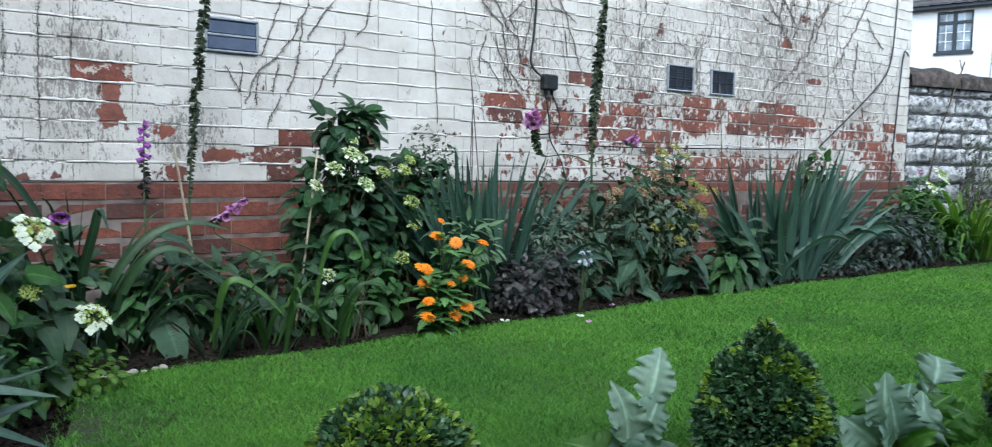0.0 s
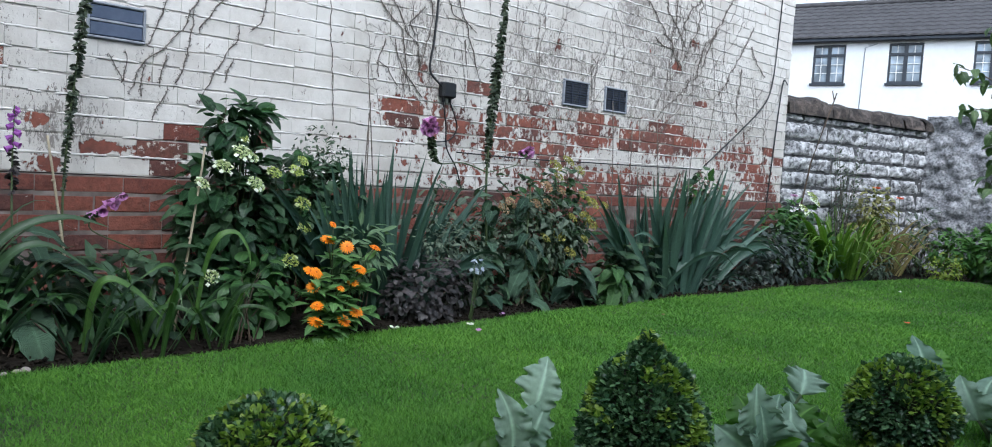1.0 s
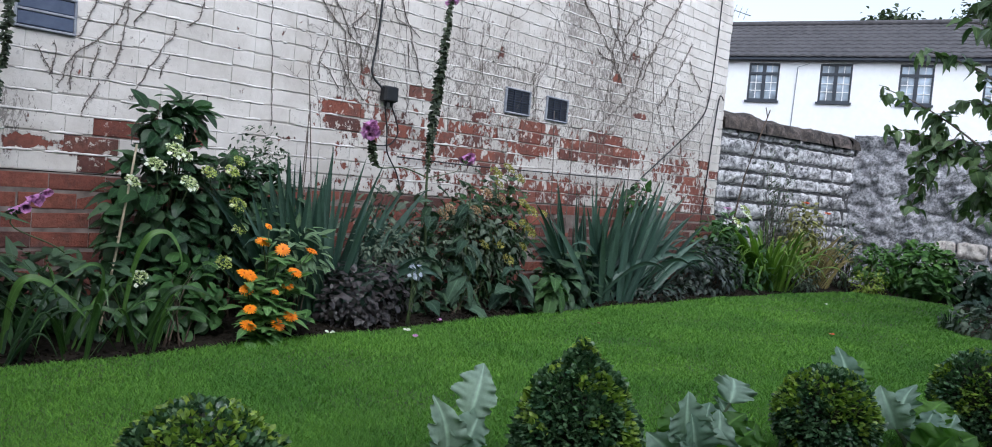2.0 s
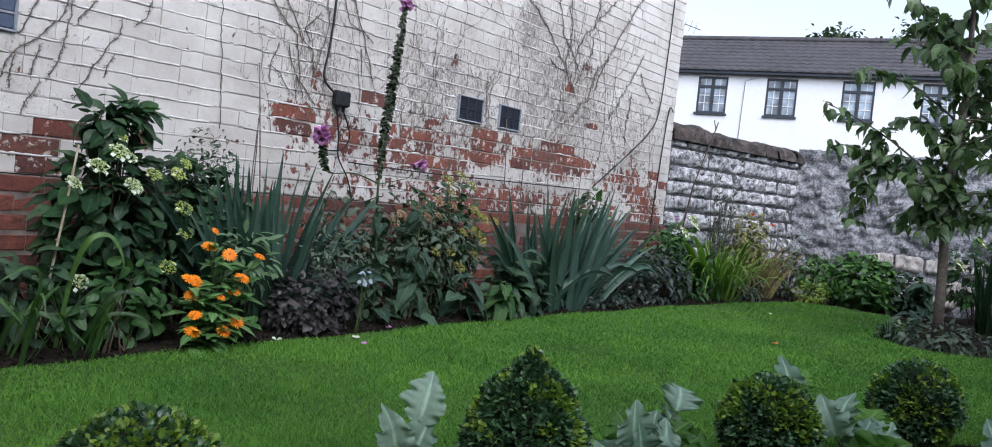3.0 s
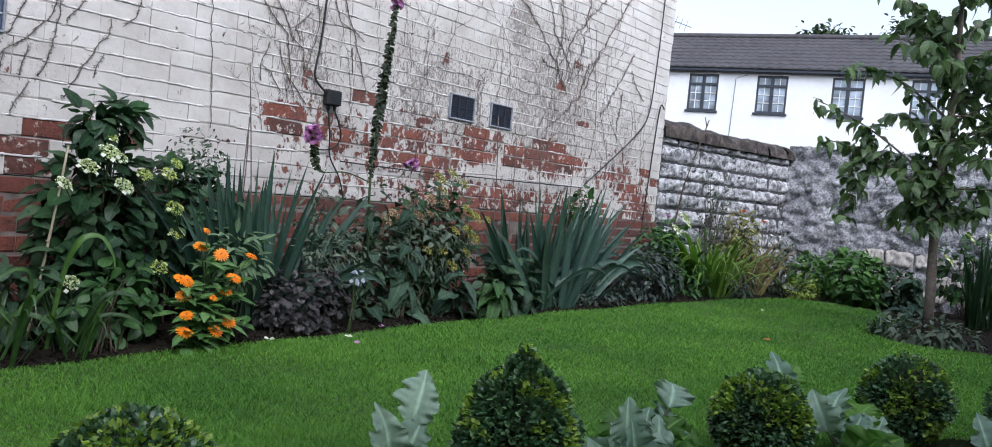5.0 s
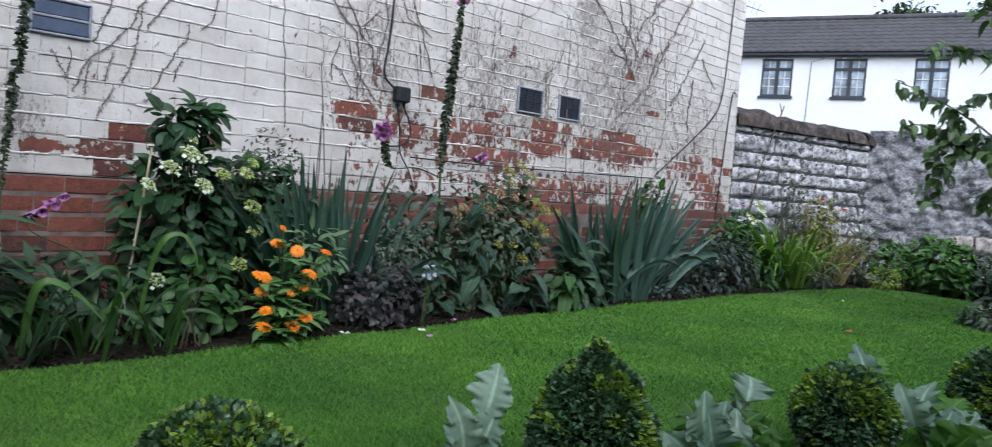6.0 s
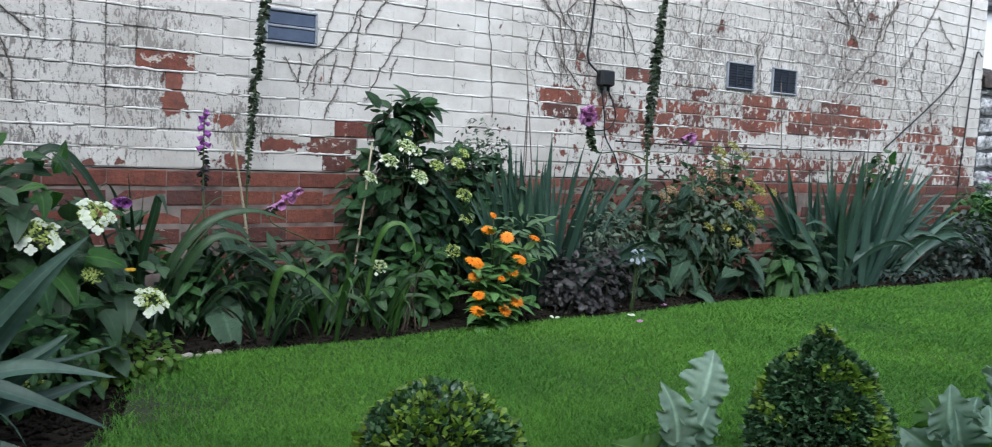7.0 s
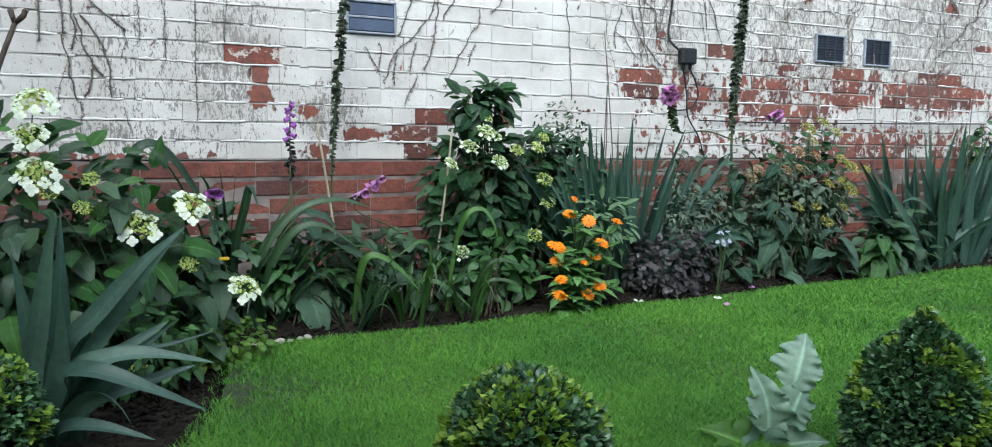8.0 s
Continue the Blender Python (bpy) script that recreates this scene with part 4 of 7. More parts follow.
PETAL = leaf_shape([0.04, 0.08, 0.10, 0.05], 0.1, 0.12)
ROUND_PETAL = leaf_shape([0.1, 0.42, 0.48, 0.2], 0.1, 0.1)


def lobed(seed, curl, wide=0.34):
    """A large ragged leaf: coarse lobes, fine teeth, a deep fold and a frilled edge."""
    g = random.Random(seed)
    n, cols = 40, 8
    verts, uvs, faces = [], [], []
    lobes = [[g.uniform(0.0, 6.28), g.uniform(3.2, 4.2)] for _ in range(2)]
    frill = [g.uniform(0, 6.28) for _ in range(4)]
    lean = g.choice((-1, 1)) * g.uniform(0.1, 0.3)
    for i in range(n + 1):
        s = i / n
        body = wide * (math.sin(math.pi * s ** 0.7) ** 0.8) * (1 - 0.25 * s) + 0.018 * (1 - s)
        for k in range(cols + 1):
            u = 2 * k / cols - 1
            ph, fq = lobes[0 if u < 0 else 1]
            saw = (s * fq + ph) % 1.0
            edge = 0.70 + 0.34 * math.sin(math.pi * saw) ** 0.6 + (0.025 if i % 2 else -0.025)
            w = body * (1 + (edge - 1) * abs(u) ** 1.5)
            x = w * u + lean * s * s
            f1 = math.sin(s * 21 + frill[0 if u < 0 else 1]) + 0.6 * math.sin(s * 43 + frill[2 if u < 0 else 3])
            z = body * 0.62 * (abs(u) - 0.35 * u * u) - curl * s ** 2.2 + 0.30 * body * u ** 4 * f1
            y = s - 0.16 * curl * s ** 3 + 0.18 * body * abs(u)
            verts.append((x, y, z))
            uvs.append((k / cols, s))
    m = cols + 1
    for i in range(n):
        for k in range(cols):
            faces.append((m * i + k, m * i + k + 1, m * i + m + k + 1, m * i + m + k))
    return np.array(verts), faces, np.array(uvs)


def pick_mesh(cache, name, shapes):
    if name not in cache:
        cache[name] = [shape_mesh("leaf", s) for s in shapes]
    return cache[name]


LEAF_MESHES = {}


def leaf_objects(root, shapes_name, shapes, material_, spots, name="leaf"):
    """One object a leaf: spots of (place, direction, up, length, width) in the world."""
    key = shapes_name + material_.name
    fresh = key not in LEAF_MESHES
    meshes = pick_mesh(LEAF_MESHES, key, shapes)
    if fresh:
        for me in meshes:
            me.materials.append(material_)
    inv_ = Matrix.Translation(root.location).inverted()
    for o, d, up, length, width in spots:
        ob = new(name, rnd.choice(meshes))
        ob.matrix_basis = matrix(o, d, up, width, length)
        ob.parent = root
        ob.matrix_parent_inverse = inv_


def child(root, buf, name, material_, label="", kind=""):
    ob = part(name, buf, material_, root, label, kind=kind)
    ob.matrix_parent_inverse = Matrix.Translation(root.location).inverted()
    return ob


def blade(base, tip, width, sag, n=9, droop=0.0, tilt=0.0, fan=False):
    """A sword or strap leaf from base to tip, folded at the keel; sag lifts its middle, droop bends the end over."""
    b, t = np.asarray(base, float), np.asarray(tip, float)
    d = t - b
    flat = np.array([d[0], d[1], 0.0])
    flat = unit(flat) if np.linalg.norm(flat) > 1e-4 else np.array([1.0, 0, 0])
    across0 = np.cross(flat, (0, 0, 1.0))
    across0 = unit(across0 * math.cos(tilt) + np.array([0, 0, 1.0]) * math.sin(tilt) * 0.4 + flat * math.sin(tilt))
    if fan:
        a0 = unit(np.cross(d, (0.25, 1.0, 0.0)))
        across0 = a0 * math.cos(tilt) + np.cross(unit(d), a0) * math.sin(tilt)
    verts, uvs, faces = [], [], []
    for i in range(n + 1):
        s = i / n
        p = b + d * s + np.array([0, 0, sag * 4 * s * (1 - s) * (1 + droop * (s - 0.3))])
        w = width * (0.62 + 0.38 * math.sin(math.pi * min(1, s * 1.25))) * (1 if s < 0.55 else max(0.0, 1 - ((s - 0.55) / 0.45) ** 1.7))
        keel = -0.22 * w * np.cross(unit(d), across0)
        for k, o in enumerate((-1, 0, 1)):
            verts.append(p + across0 * o * w * 0.5 + (keel if k == 1 else 0))
            uvs.append((k / 2, s))
    for i in range(n):
        a = 3 * i
        faces += [(a, a + 1, a + 4, a + 3), (a + 1, a + 2, a + 5, a + 4)]
    buf = Buf()
    buf.add(verts, faces, uvs)
    return buf


# ---- kinds of plant ----
def sword_clump(name, base, label, category, count, spread, height, width, material_, seed, lean=(0, 0), tips=(), droopers=0.15, foot=0.08, bias=0.0):
    """Iris-like fans of stiff blades, a few of them bent over."""
    g = random.Random(seed)
    root = thing(name, base, label, category, "sword-leaved clumps")
    base = np.asarray(base, float)
    for i in range(count):
        a = g.uniform(-1, 1)
        b = base + (a * foot * 1.6, g.uniform(-1, 1) * foot * 0.7, 0)
        h = height * g.uniform(0.6, 1.0) * (1 - 0.28 * abs(a) ** 2)
        out = a * spread * g.uniform(0.5, 1.05) + lean[0]
        tip = b + (out, g.uniform(-0.16, 0.10) + lean[1], h)
        bent = g.random() < droopers
        if bent:
            side = 1.0 if g.random() < bias else a
            tip = b + (math.copysign(spread * g.uniform(0.7, 1.1), side), g.uniform(-0.22, -0.02), h * g.uniform(0.25, 0.6))
        me = blade(b, tip, width * g.uniform(0.75, 1.15), (0.16 if bent else 0.035 * (1 + abs(a))) * height, 9, 0.8 if bent else 0.0, g.uniform(-0.9, 0.9), True)
        child(root, me, "leaf", material_)
    for t, w, sag in tips:
        b = base + (g.uniform(-1, 1) * foot, g.uniform(-1, 1) * foot * 0.5, 0.01)
        child(root, blade(b, t, w, sag, 10, 0.5, g.uniform(-0.5, 0.5), True), "leaf", material_)
    return root


def strap_clump(name, base, label, category, count, spread, height, width, material_, seed, lean=(0, 0), foot=0.06, group="strap-leaved clumps"):
    """A tuft of arching narrow leaves."""
    g = random.Random(seed)
    root = thing(name, base, label, category, group)
    base = np.asarray(base, float)
    for i in range(count):
        a = g.uniform(0, 2 * math.pi)
        r = g.uniform(0.25, 1.0)
        b = base + (math.cos(a) * foot * g.random(), math.sin(a) * foot * g.random(), 0)
        h = height * g.uniform(0.55, 1.0)
        end = b + (math.cos(a) * spread * r + lean[0], math.sin(a) * spread * r * 0.6 + lean[1], h * (1.0 - 1.0 * r * g.random()))
        child(root, blade(b, end, width * g.uniform(0.6, 1.2), h * 0.52 * r, 10, 0.6, g.uniform(-0.5, 0.5)), "leaf", material_)
    return root


def shell_point(g, centre, radii, inner=0.55):
    """A point in the outer part of an ellipsoid, with its outward direction."""
    while True:
        p = np.array([g.uniform(-1, 1) for _ in range(3)])
        r = np.linalg.norm(p)
        if inner < r < 1:
            return np.asarray(centre) + p * radii, unit(p / np.asarray(radii))


def corymb(root, at_, size, seed, petal_mat=None, bud_mat=None, petals=8):
    """A lacecap head: a domed disc of buds with a ring of four-petalled florets."""
    g = random.Random(seed)
    at_ = np.asarray(at_, float)
    tilt_ = axes((g.uniform(-0.4, 0.3), 0.75, 0.8), (g.uniform(-0.2, 0.2), -0.75, 0.65))
    flat_ = lambda x, y, z: tilt_ @ np.array([x, y, z])
    buds = Buf()
    for _ in range(120):
        a, r = g.uniform(0, 6.28), math.sqrt(g.random()) * size * 0.44
        p = at_ + flat_(math.cos(a) * r, math.sin(a) * r, size * 0.10 - r * r / size * 0.6)
        stamp(buds, TINY[0], p, (g.uniform(-1, 1), g.uniform(-1, 1), 0.8), (0, -0.4, 1), size * 0.11, size * 0.15)
    head = child(root, buds, "flower_head", bud_mat or LIME_BUD)
    if petals:
        for k in range(petals):
            pet = Buf()
            a = 6.28 * k / petals + g.uniform(-0.3, 0.3)
            far_ = size * g.uniform(0.30, 0.52)
            c = at_ + flat_(math.cos(a) * far_, math.sin(a) * far_, size * 0.14 - far_ * far_ / size * 0.6)
            face = unit(flat_(math.cos(a) * 0.4 + g.uniform(-.2, .2), math.sin(a) * 0.4 + g.uniform(-.2, .2), 1.0))
            ax = axes(face, (0, 0.2, 1))
            for q in range(4):
                b = 1.57 * q + g.uniform(-0.2, 0.2)
                d = ax[:, 0] * math.cos(b) + ax[:, 2] * math.sin(b)
                stamp(pet, ROUND_PETAL, c, d + face * 0.12, face, size * (0.150 if petal_mat is None else 0.115))
            part("floret", pet, petal_mat or WHITE_PETAL, head, "open white floret")
    return head


def hydrangea(name, base, label, centre, radii, leaves, leaf_size, heads, material_, seed, petal_mat=None, bud_mat=None, petals=8, head_size=0.10, shapes=None, category="shrub", two_tone=False):
    """A bush of woody stems with opposite toothed leaves and flat flower heads."""
    g = random.Random(seed)
    root = thing(name, base, label, category, "flowering shrubs")
    spots_ = []
    base, centre, radii = (np.asarray(a, float) for a in (base, centre, radii))
    for _ in range(max(7, leaves // 16)):
        p, n = shell_point(g, centre, radii * 0.85)
        stem = Buf()
        tube(stem, bend(base + (g.uniform(-.06, .06), g.uniform(-.05, .05), -0.03), p, 0.06, 6, (g.uniform(-.05, .05), g.uniform(-.05, .05), 0)), 0.005, 0.0022, 5)
        child(root, stem, "stem", BROWN_STEM)
    for _ in range(leaves):
        p, n = shell_point(g, centre, radii, 0.5)
        d = unit(n + (g.uniform(-.7, .7), g.uniform(-.7, .5), g.uniform(-0.9, 0.35)))
        up = unit(np.array([0, -0.45, 1.0]) + n * 0.5 + (g.uniform(-.4, .4), g.uniform(-.3, .3), 0))
        size = leaf_size * g.uniform(0.6, 1.15)
        spots_.append((p, d, up, size, size * g.uniform(0.95, 1.2)))
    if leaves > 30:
        # Inner leaves take a darker green that paints the shade within the bush.
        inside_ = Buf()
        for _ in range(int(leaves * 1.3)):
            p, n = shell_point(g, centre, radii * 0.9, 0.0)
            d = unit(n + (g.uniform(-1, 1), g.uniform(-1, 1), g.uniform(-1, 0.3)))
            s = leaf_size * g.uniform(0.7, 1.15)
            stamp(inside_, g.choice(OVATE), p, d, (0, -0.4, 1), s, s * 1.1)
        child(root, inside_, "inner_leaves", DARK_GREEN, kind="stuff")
    half = len(spots_) // 2 if two_tone else len(spots_)
    leaf_objects(root, "ovate" if shapes is None else "broad", shapes or OVATE, material_, spots_[:half])
    if two_tone:
        leaf_objects(root, "ovate" if shapes is None else "broad", shapes or OVATE, HYDRANGEA_LEAF, spots_[half:])
    for i, h in enumerate(heads):
        stem = Buf()
        tube(stem, bend(centre * (1, 1, 0.5) + (0, 0, base[2]), h, 0.03, 5), 0.003, 0.0018, 4)
        child(root, stem, "stem", GREEN_STEM)
        corymb(root, h, head_size * g.uniform(0.8, 1.2), seed + i, petal_mat, bud_mat, petals)
    return root


def foliage_mass(name, base, label, category, centre, radii, count, leaf_size, material_, shapes, seed, droop=0.3, inner=0.35, stems=10, stem_mat=None, group="leafy clumps"):
    """A low mass of small leaves on thin stems."""
    g = random.Random(seed)
    root = thing(name, base, label, category, group)
    base, centre, radii = (np.asarray(a, float) for a in (base, centre, radii))
    lv = Buf()
    for _ in range(stems):
        p, n = shell_point(g, centre, radii * 0.8)
        st = Buf()
        tube(st, bend(base + (g.uniform(-.4, .4) * radii[0], g.uniform(-.3, .3) * radii[1], -0.03), p, 0.03, 5), 0.004, 0.0015, 4)
        child(root, st, "stem", stem_mat or BROWN_STEM)
    for _ in range(count):
        p, n = shell_point(g, centre, radii, inner)
        if p[2] < 0.005:
            p[2] = 0.01 + 0.03 * g.random()
        k = 0.75 + 0.4 * noise.noise(Vector(p * 6))
        d = unit(n * k + (g.uniform(-.8, .8), g.uniform(-.8, .8), g.uniform(-0.5 - droop, 0.5 - droop)))
        up = unit(np.array([0, -0.3, 1.0]) + n * 0.6)
        s = leaf_size * g.uniform(0.55, 1.2)
        stamp(lv, g.choice(shapes), p, d, up, s, s * g.uniform(0.9, 1.3))
    child(root, lv, "leaves", material_, kind="stuff")
    return root


def bell(buf, o, d, size):
    """One tubular bell with a flared lip."""
    a = axes(d, (0.2, 0.1, 1))
    rings = ((0.0, 0.12), (0.2, 0.26), (0.55, 0.33), (0.85, 0.36), (1.0, 0.50))
    verts, faces, uvs = [], [], []
    m_ = 7
    for y, r in rings:
        for k in range(m_):
            t = 6.2832 * k / m_
            verts.append(np.asarray(o) + a @ (np.array([math.cos(t) * r, y, math.sin(t) * r]) * size))
            uvs.append((0.0, y))
    for i in range(len(rings) - 1):
        for k in range(m_):
            q = (k + 1) % m_
            faces.append((i * m_ + k, i * m_ + q, (i + 1) * m_ + q, (i + 1) * m_ + k))
    buf.add(verts, faces, uvs)


def spike(root, pts, s0, s1, pods, flowers, seed, pod_mat=None, bell_mat=None, r0=0.005, size=0.022, bell_size=0.035, all_round=True):
    """A flower stalk through pts, with seed pods between s0 and s1 of its length and bells at its end."""
    g = random.Random(seed)
    pts = [np.asarray(p, float) for p in pts]
    st = Buf()
    fine = []
    n = 24
    for i in range(n + 1):
        f_ = i / n * (len(pts) - 1)
        k = min(int(f_), len(pts) - 2)
        u = f_ - k
        p0, p1, p2, p3 = pts[max(k - 1, 0)], pts[k], pts[k + 1], pts[min(k + 2, len(pts) - 1)]
        fine.append(0.5 * (2 * p1 + (p2 - p0) * u + (2 * p0 - 5 * p1 + 4 * p2 - p3) * u * u + (3 * p1 - p0 - 3 * p2 + p3) * u ** 3))
    tube(st, fine, r0, r0 * 0.4, 6)
    stalk = child(root, st, "stalk", GREEN_STEM)
    at_ = lambda s: fine[min(n, max(0, int(s * n)))] + (fine[min(n, int(s * n) + 1)] - fine[min(n, int(s * n))]) * (s * n - int(s * n))
    if pods:
        pd = Buf()
        for i in range(pods):
            s = s0 + (s1 - s0) * (i + g.random()) / pods
            a = g.uniform(0, 6.28)
            d = unit((math.cos(a), math.sin(a), g.uniform(0.1, 0.6)))
            taper = 0.36 + 0.86 * math.sin(math.pi * (0.06 + 0.84 * (s - s0) / max(1e-3, s1 - s0)))
            for q in range(3):
                stamp(pd, BROAD[2], at_(s) + d * 0.002, d + (g.uniform(-.3, .3), g.uniform(-.3, .3), g.uniform(-.3, .3)), (math.cos(q * 2.1), math.sin(q * 2.1), 0.6), size * taper, size * taper * 1.1)
        part("seed_head", pd, pod_mat or GREEN_POD, stalk, kind="stuff")
    for i in range(flowers):
        fb = Buf()
        s = s1 + (1.0 - s1) * (i + 0.5) / flowers
        a = g.uniform(-2.6, -0.5) if not all_round else g.uniform(0, 6.28)
        d = unit((math.cos(a), math.sin(a) - 0.3, g.uniform(-0.75, -0.35)))
        bell(fb, at_(min(s, 1.0)), d, bell_size * (1.1 - 0.4 * i / max(1, flowers)))
        part("flower", fb, bell_mat or PURPLE, stalk)
    return stalk


def clipped_box(name, base, label, profile, count, seed, height, lean=0.0):
    """A clipped box bush: a near-black core, painted as its inner shade, under a shell of many small leaves; profile(h)
    gives the radius at a height from 0 to 1.
    """
    g = np.random.default_rng(seed)
    root = thing(name, base, label, "box bush", "clipped box bushes")
    base = np.asarray(base, float)
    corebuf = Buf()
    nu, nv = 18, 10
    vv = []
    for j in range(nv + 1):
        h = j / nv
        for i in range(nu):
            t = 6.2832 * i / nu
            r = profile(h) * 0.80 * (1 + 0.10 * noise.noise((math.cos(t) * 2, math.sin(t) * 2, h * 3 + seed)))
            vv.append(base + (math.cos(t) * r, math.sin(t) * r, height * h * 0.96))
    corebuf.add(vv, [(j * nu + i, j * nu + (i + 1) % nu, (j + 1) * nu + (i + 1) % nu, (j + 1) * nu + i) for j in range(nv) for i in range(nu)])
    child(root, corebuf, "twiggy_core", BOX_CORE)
    lv, tips_ = Buf(), Buf()
    pts_ = 0
    while pts_ < count:
        h, t = g.random(), g.uniform(0, 6.2832)
        if g.random() > profile(h) / 0.17 + 0.15:
            continue
        pts_ += 1
        depth = g.random() ** 0.6
        bumpy = 1 + 0.13 * noise.noise((math.cos(t) * 3.1 + seed, math.sin(t) * 3.1, h * 5)) + 0.06 * noise.noise((math.cos(t) * 9 + seed, math.sin(t) * 9, h * 14))
        r = profile(h) * bumpy * (0.72 + 0.30 * depth)
        n = unit((math.cos(t), math.sin(t), (profile(max(0, h - 0.05)) - profile(min(1, h + 0.05))) / (0.1 * height)))
        p = base + (math.cos(t) * r, math.sin(t) * r, height * h * (1 + 0.03 * (bumpy - 1) * 8))
        d = unit(n + g.uniform(-0.8, 0.8, 3) + (0, 0, 0.35))
        s = g.uniform(0.011, 0.021)
        fresh = depth > 0.7 and noise.noise((p[0] * 14, p[1] * 14, p[2] * 14)) > 0.20 - 0.6 * max(0.0, h - 0.45)
        up = unit(n * 0.5 + (0, 0, 0.8) + g.uniform(-0.5, 0.5, 3))
        stamp(tips_ if fresh else lv, TINY[int(g.integers(2))], p, d, up, s, s * 1.05)
    child(root, lv, "leaves", BOX_LEAF, kind="stuff")
    child(root, tips_, "young_growth", BOX_TIP, "paler young leaves", kind="stuff")
    return root


# Near-black green stands in for the shade deep inside the bush.
BOX_CORE = plain("box_inner_shade", (0.012, 0.016, 0.008), (0.035, 0.04, 0.02), 60.0, 0.9, rise=1.0, distance=0.01)


def ragged_plant(name, base, label, leaves, seed, green_share=0.3, wide=0.46):
    """Large lobed leaves rising from a crown: each is (tip, length)."""
    g = random.Random(seed)
    root = thing(name, base, label, "leafy plant", "ragged-leaved plants")
    base = np.asarray(base, float)
    st = Buf()
    for i, (tip, length) in enumerate(leaves):
        tip = np.asarray(tip, float)
        d = unit(tip - base)
        start = tip - unit(d + (0, 0, 0.15)) * length
        st = Buf()
        tube(st, bend(base, start, 0.01, 4), 0.005, 0.004, 5)
        child(root, st, "stem", GREEN_STEM)
        shape = lobed(seed * 10 + i, g.uniform(0.05, 0.2) if wide < 0.4 else g.uniform(0.25, 0.8), wide * g.uniform(0.85, 1.1))
        lb = Buf()
        toward = unit(np.array([-base[0], -base[1], 0.7]))
        stamp(lb, shape, start, tip - start, toward + np.array([g.uniform(-.5, .5), g.uniform(-.5, .5), g.uniform(0, .5)]), length)
        child(root, lb, "leaf", POPPY_GREEN if i and g.random() < green_share else POPPY_LEAF)
    return root


def marigold(name, base, label, heads, seed):
    g = random.Random(seed)
    root = thing(name, base, label, "flowering plant")
    base = np.asarray(base, float)
    st = Buf()
    spots_ = []
    for h in heads:
        h = np.asarray(h, float)
        arc = bend(base + (g.uniform(-.05, .05), g.uniform(-.04, .04), -0.02), h, 0.02, 7, (g.uniform(-.03, .03), 0, 0))
        st = Buf()
        tube(st, arc, 0.0035, 0.0022, 5)
        child(root, st, "stem", GREEN_STEM)
        for p in arc[1:-1]:
            for _ in range(3):
                a = g.uniform(0, 6.28)
                s = g.uniform(0.06, 0.11)
                spots_.append((p, unit((math.cos(a), math.sin(a), g.uniform(0.0, 0.7))), (0, -0.2, 1), s, s * 1.2))
    for _ in range(34):
        a = g.uniform(0, 6.28)
        s = g.uniform(0.08, 0.13)
        p = base + (g.uniform(-.12, .16), g.uniform(-.07, .05), g.uniform(0.01, 0.22))
        spots_.append((p, unit((math.cos(a), math.sin(a) - 0.2, g.uniform(-0.2, 0.5))), (0, -0.2, 1), s, s * 1.2))
    leaf_objects(root, "spoon", SPOON + LANCE[:2], CALENDULA_LEAF, spots_)
    for i, h in enumerate(heads):
        face = unit((g.uniform(-0.4, 0.2), -0.55 + g.uniform(-.25, .25), g.uniform(0.55, 1.0)))
        ax = axes(face, (0, 0.3, 1))
        size = g.uniform(0.027, 0.034) * (0.62 if i in (0, 8) else 1)
        fl = Buf()
        for ring, cnt, k, lift in ((0, 17, 1.0, 0.10), (1, 14, 0.78, 0.28), (2, 10, 0.5, 0.6)):
            for q in range(cnt):
                b = 6.2832 * (q + 0.5 * ring) / cnt + g.uniform(-.08, .08)
                d = ax[:, 0] * math.cos(b) + ax[:, 2] * math.sin(b) + face * (lift + g.uniform(-.08, .08))
                stamp(fl, PETAL, np.asarray(h) + face * 0.002 * ring, d, face, size * k, size * 1.1)
        flower = child(root, fl, "flower", ORANGE)
        eye = Buf()
        tube(eye, [np.asarray(h) - face * 0.008, np.asarray(h) + face * 0.002, np.asarray(h) + face * 0.007], 0.007, 0.004, 8)
        part("flower_eye", eye, ORANGE_EYE, flower)
    return root
CALENDULA_ISLE = leaf_material("pale_cut_leaf", (0.07, 0.13, 0.06), (0.16, 0.24, 0.14), 0.2, 0.6, 0.15, True)
GREY_LEAF = leaf_material("grey_green_leaf", (0.045, 0.070, 0.050), (0.125, 0.160, 0.115), 0.2, 0.6, 0.12, True)
PALE_BLUE = leaf_material("pale_blue_petal", (0.26, 0.29, 0.42), (0.42, 0.46, 0.56), 0.0, 0.5, 0.15, True)
DARK_SEED = leaf_material("dark_seed_pod", (0.028, 0.042, 0.031), (0.088, 0.108, 0.072), 0.0, 0.6, 0.05, True)
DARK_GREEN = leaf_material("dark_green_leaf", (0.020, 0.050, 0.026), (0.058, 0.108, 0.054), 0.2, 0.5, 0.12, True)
PALE_YELLOW = leaf_material("pale_yellow_leaf", (0.14, 0.13, 0.045), (0.30, 0.29, 0.11), 0.15, 0.6, 0.2, True)
LIME_LEAF = leaf_material("lime_leaf", (0.13, 0.20, 0.02), (0.27, 0.34, 0.05), 0.1, 0.5, 0.25, True)
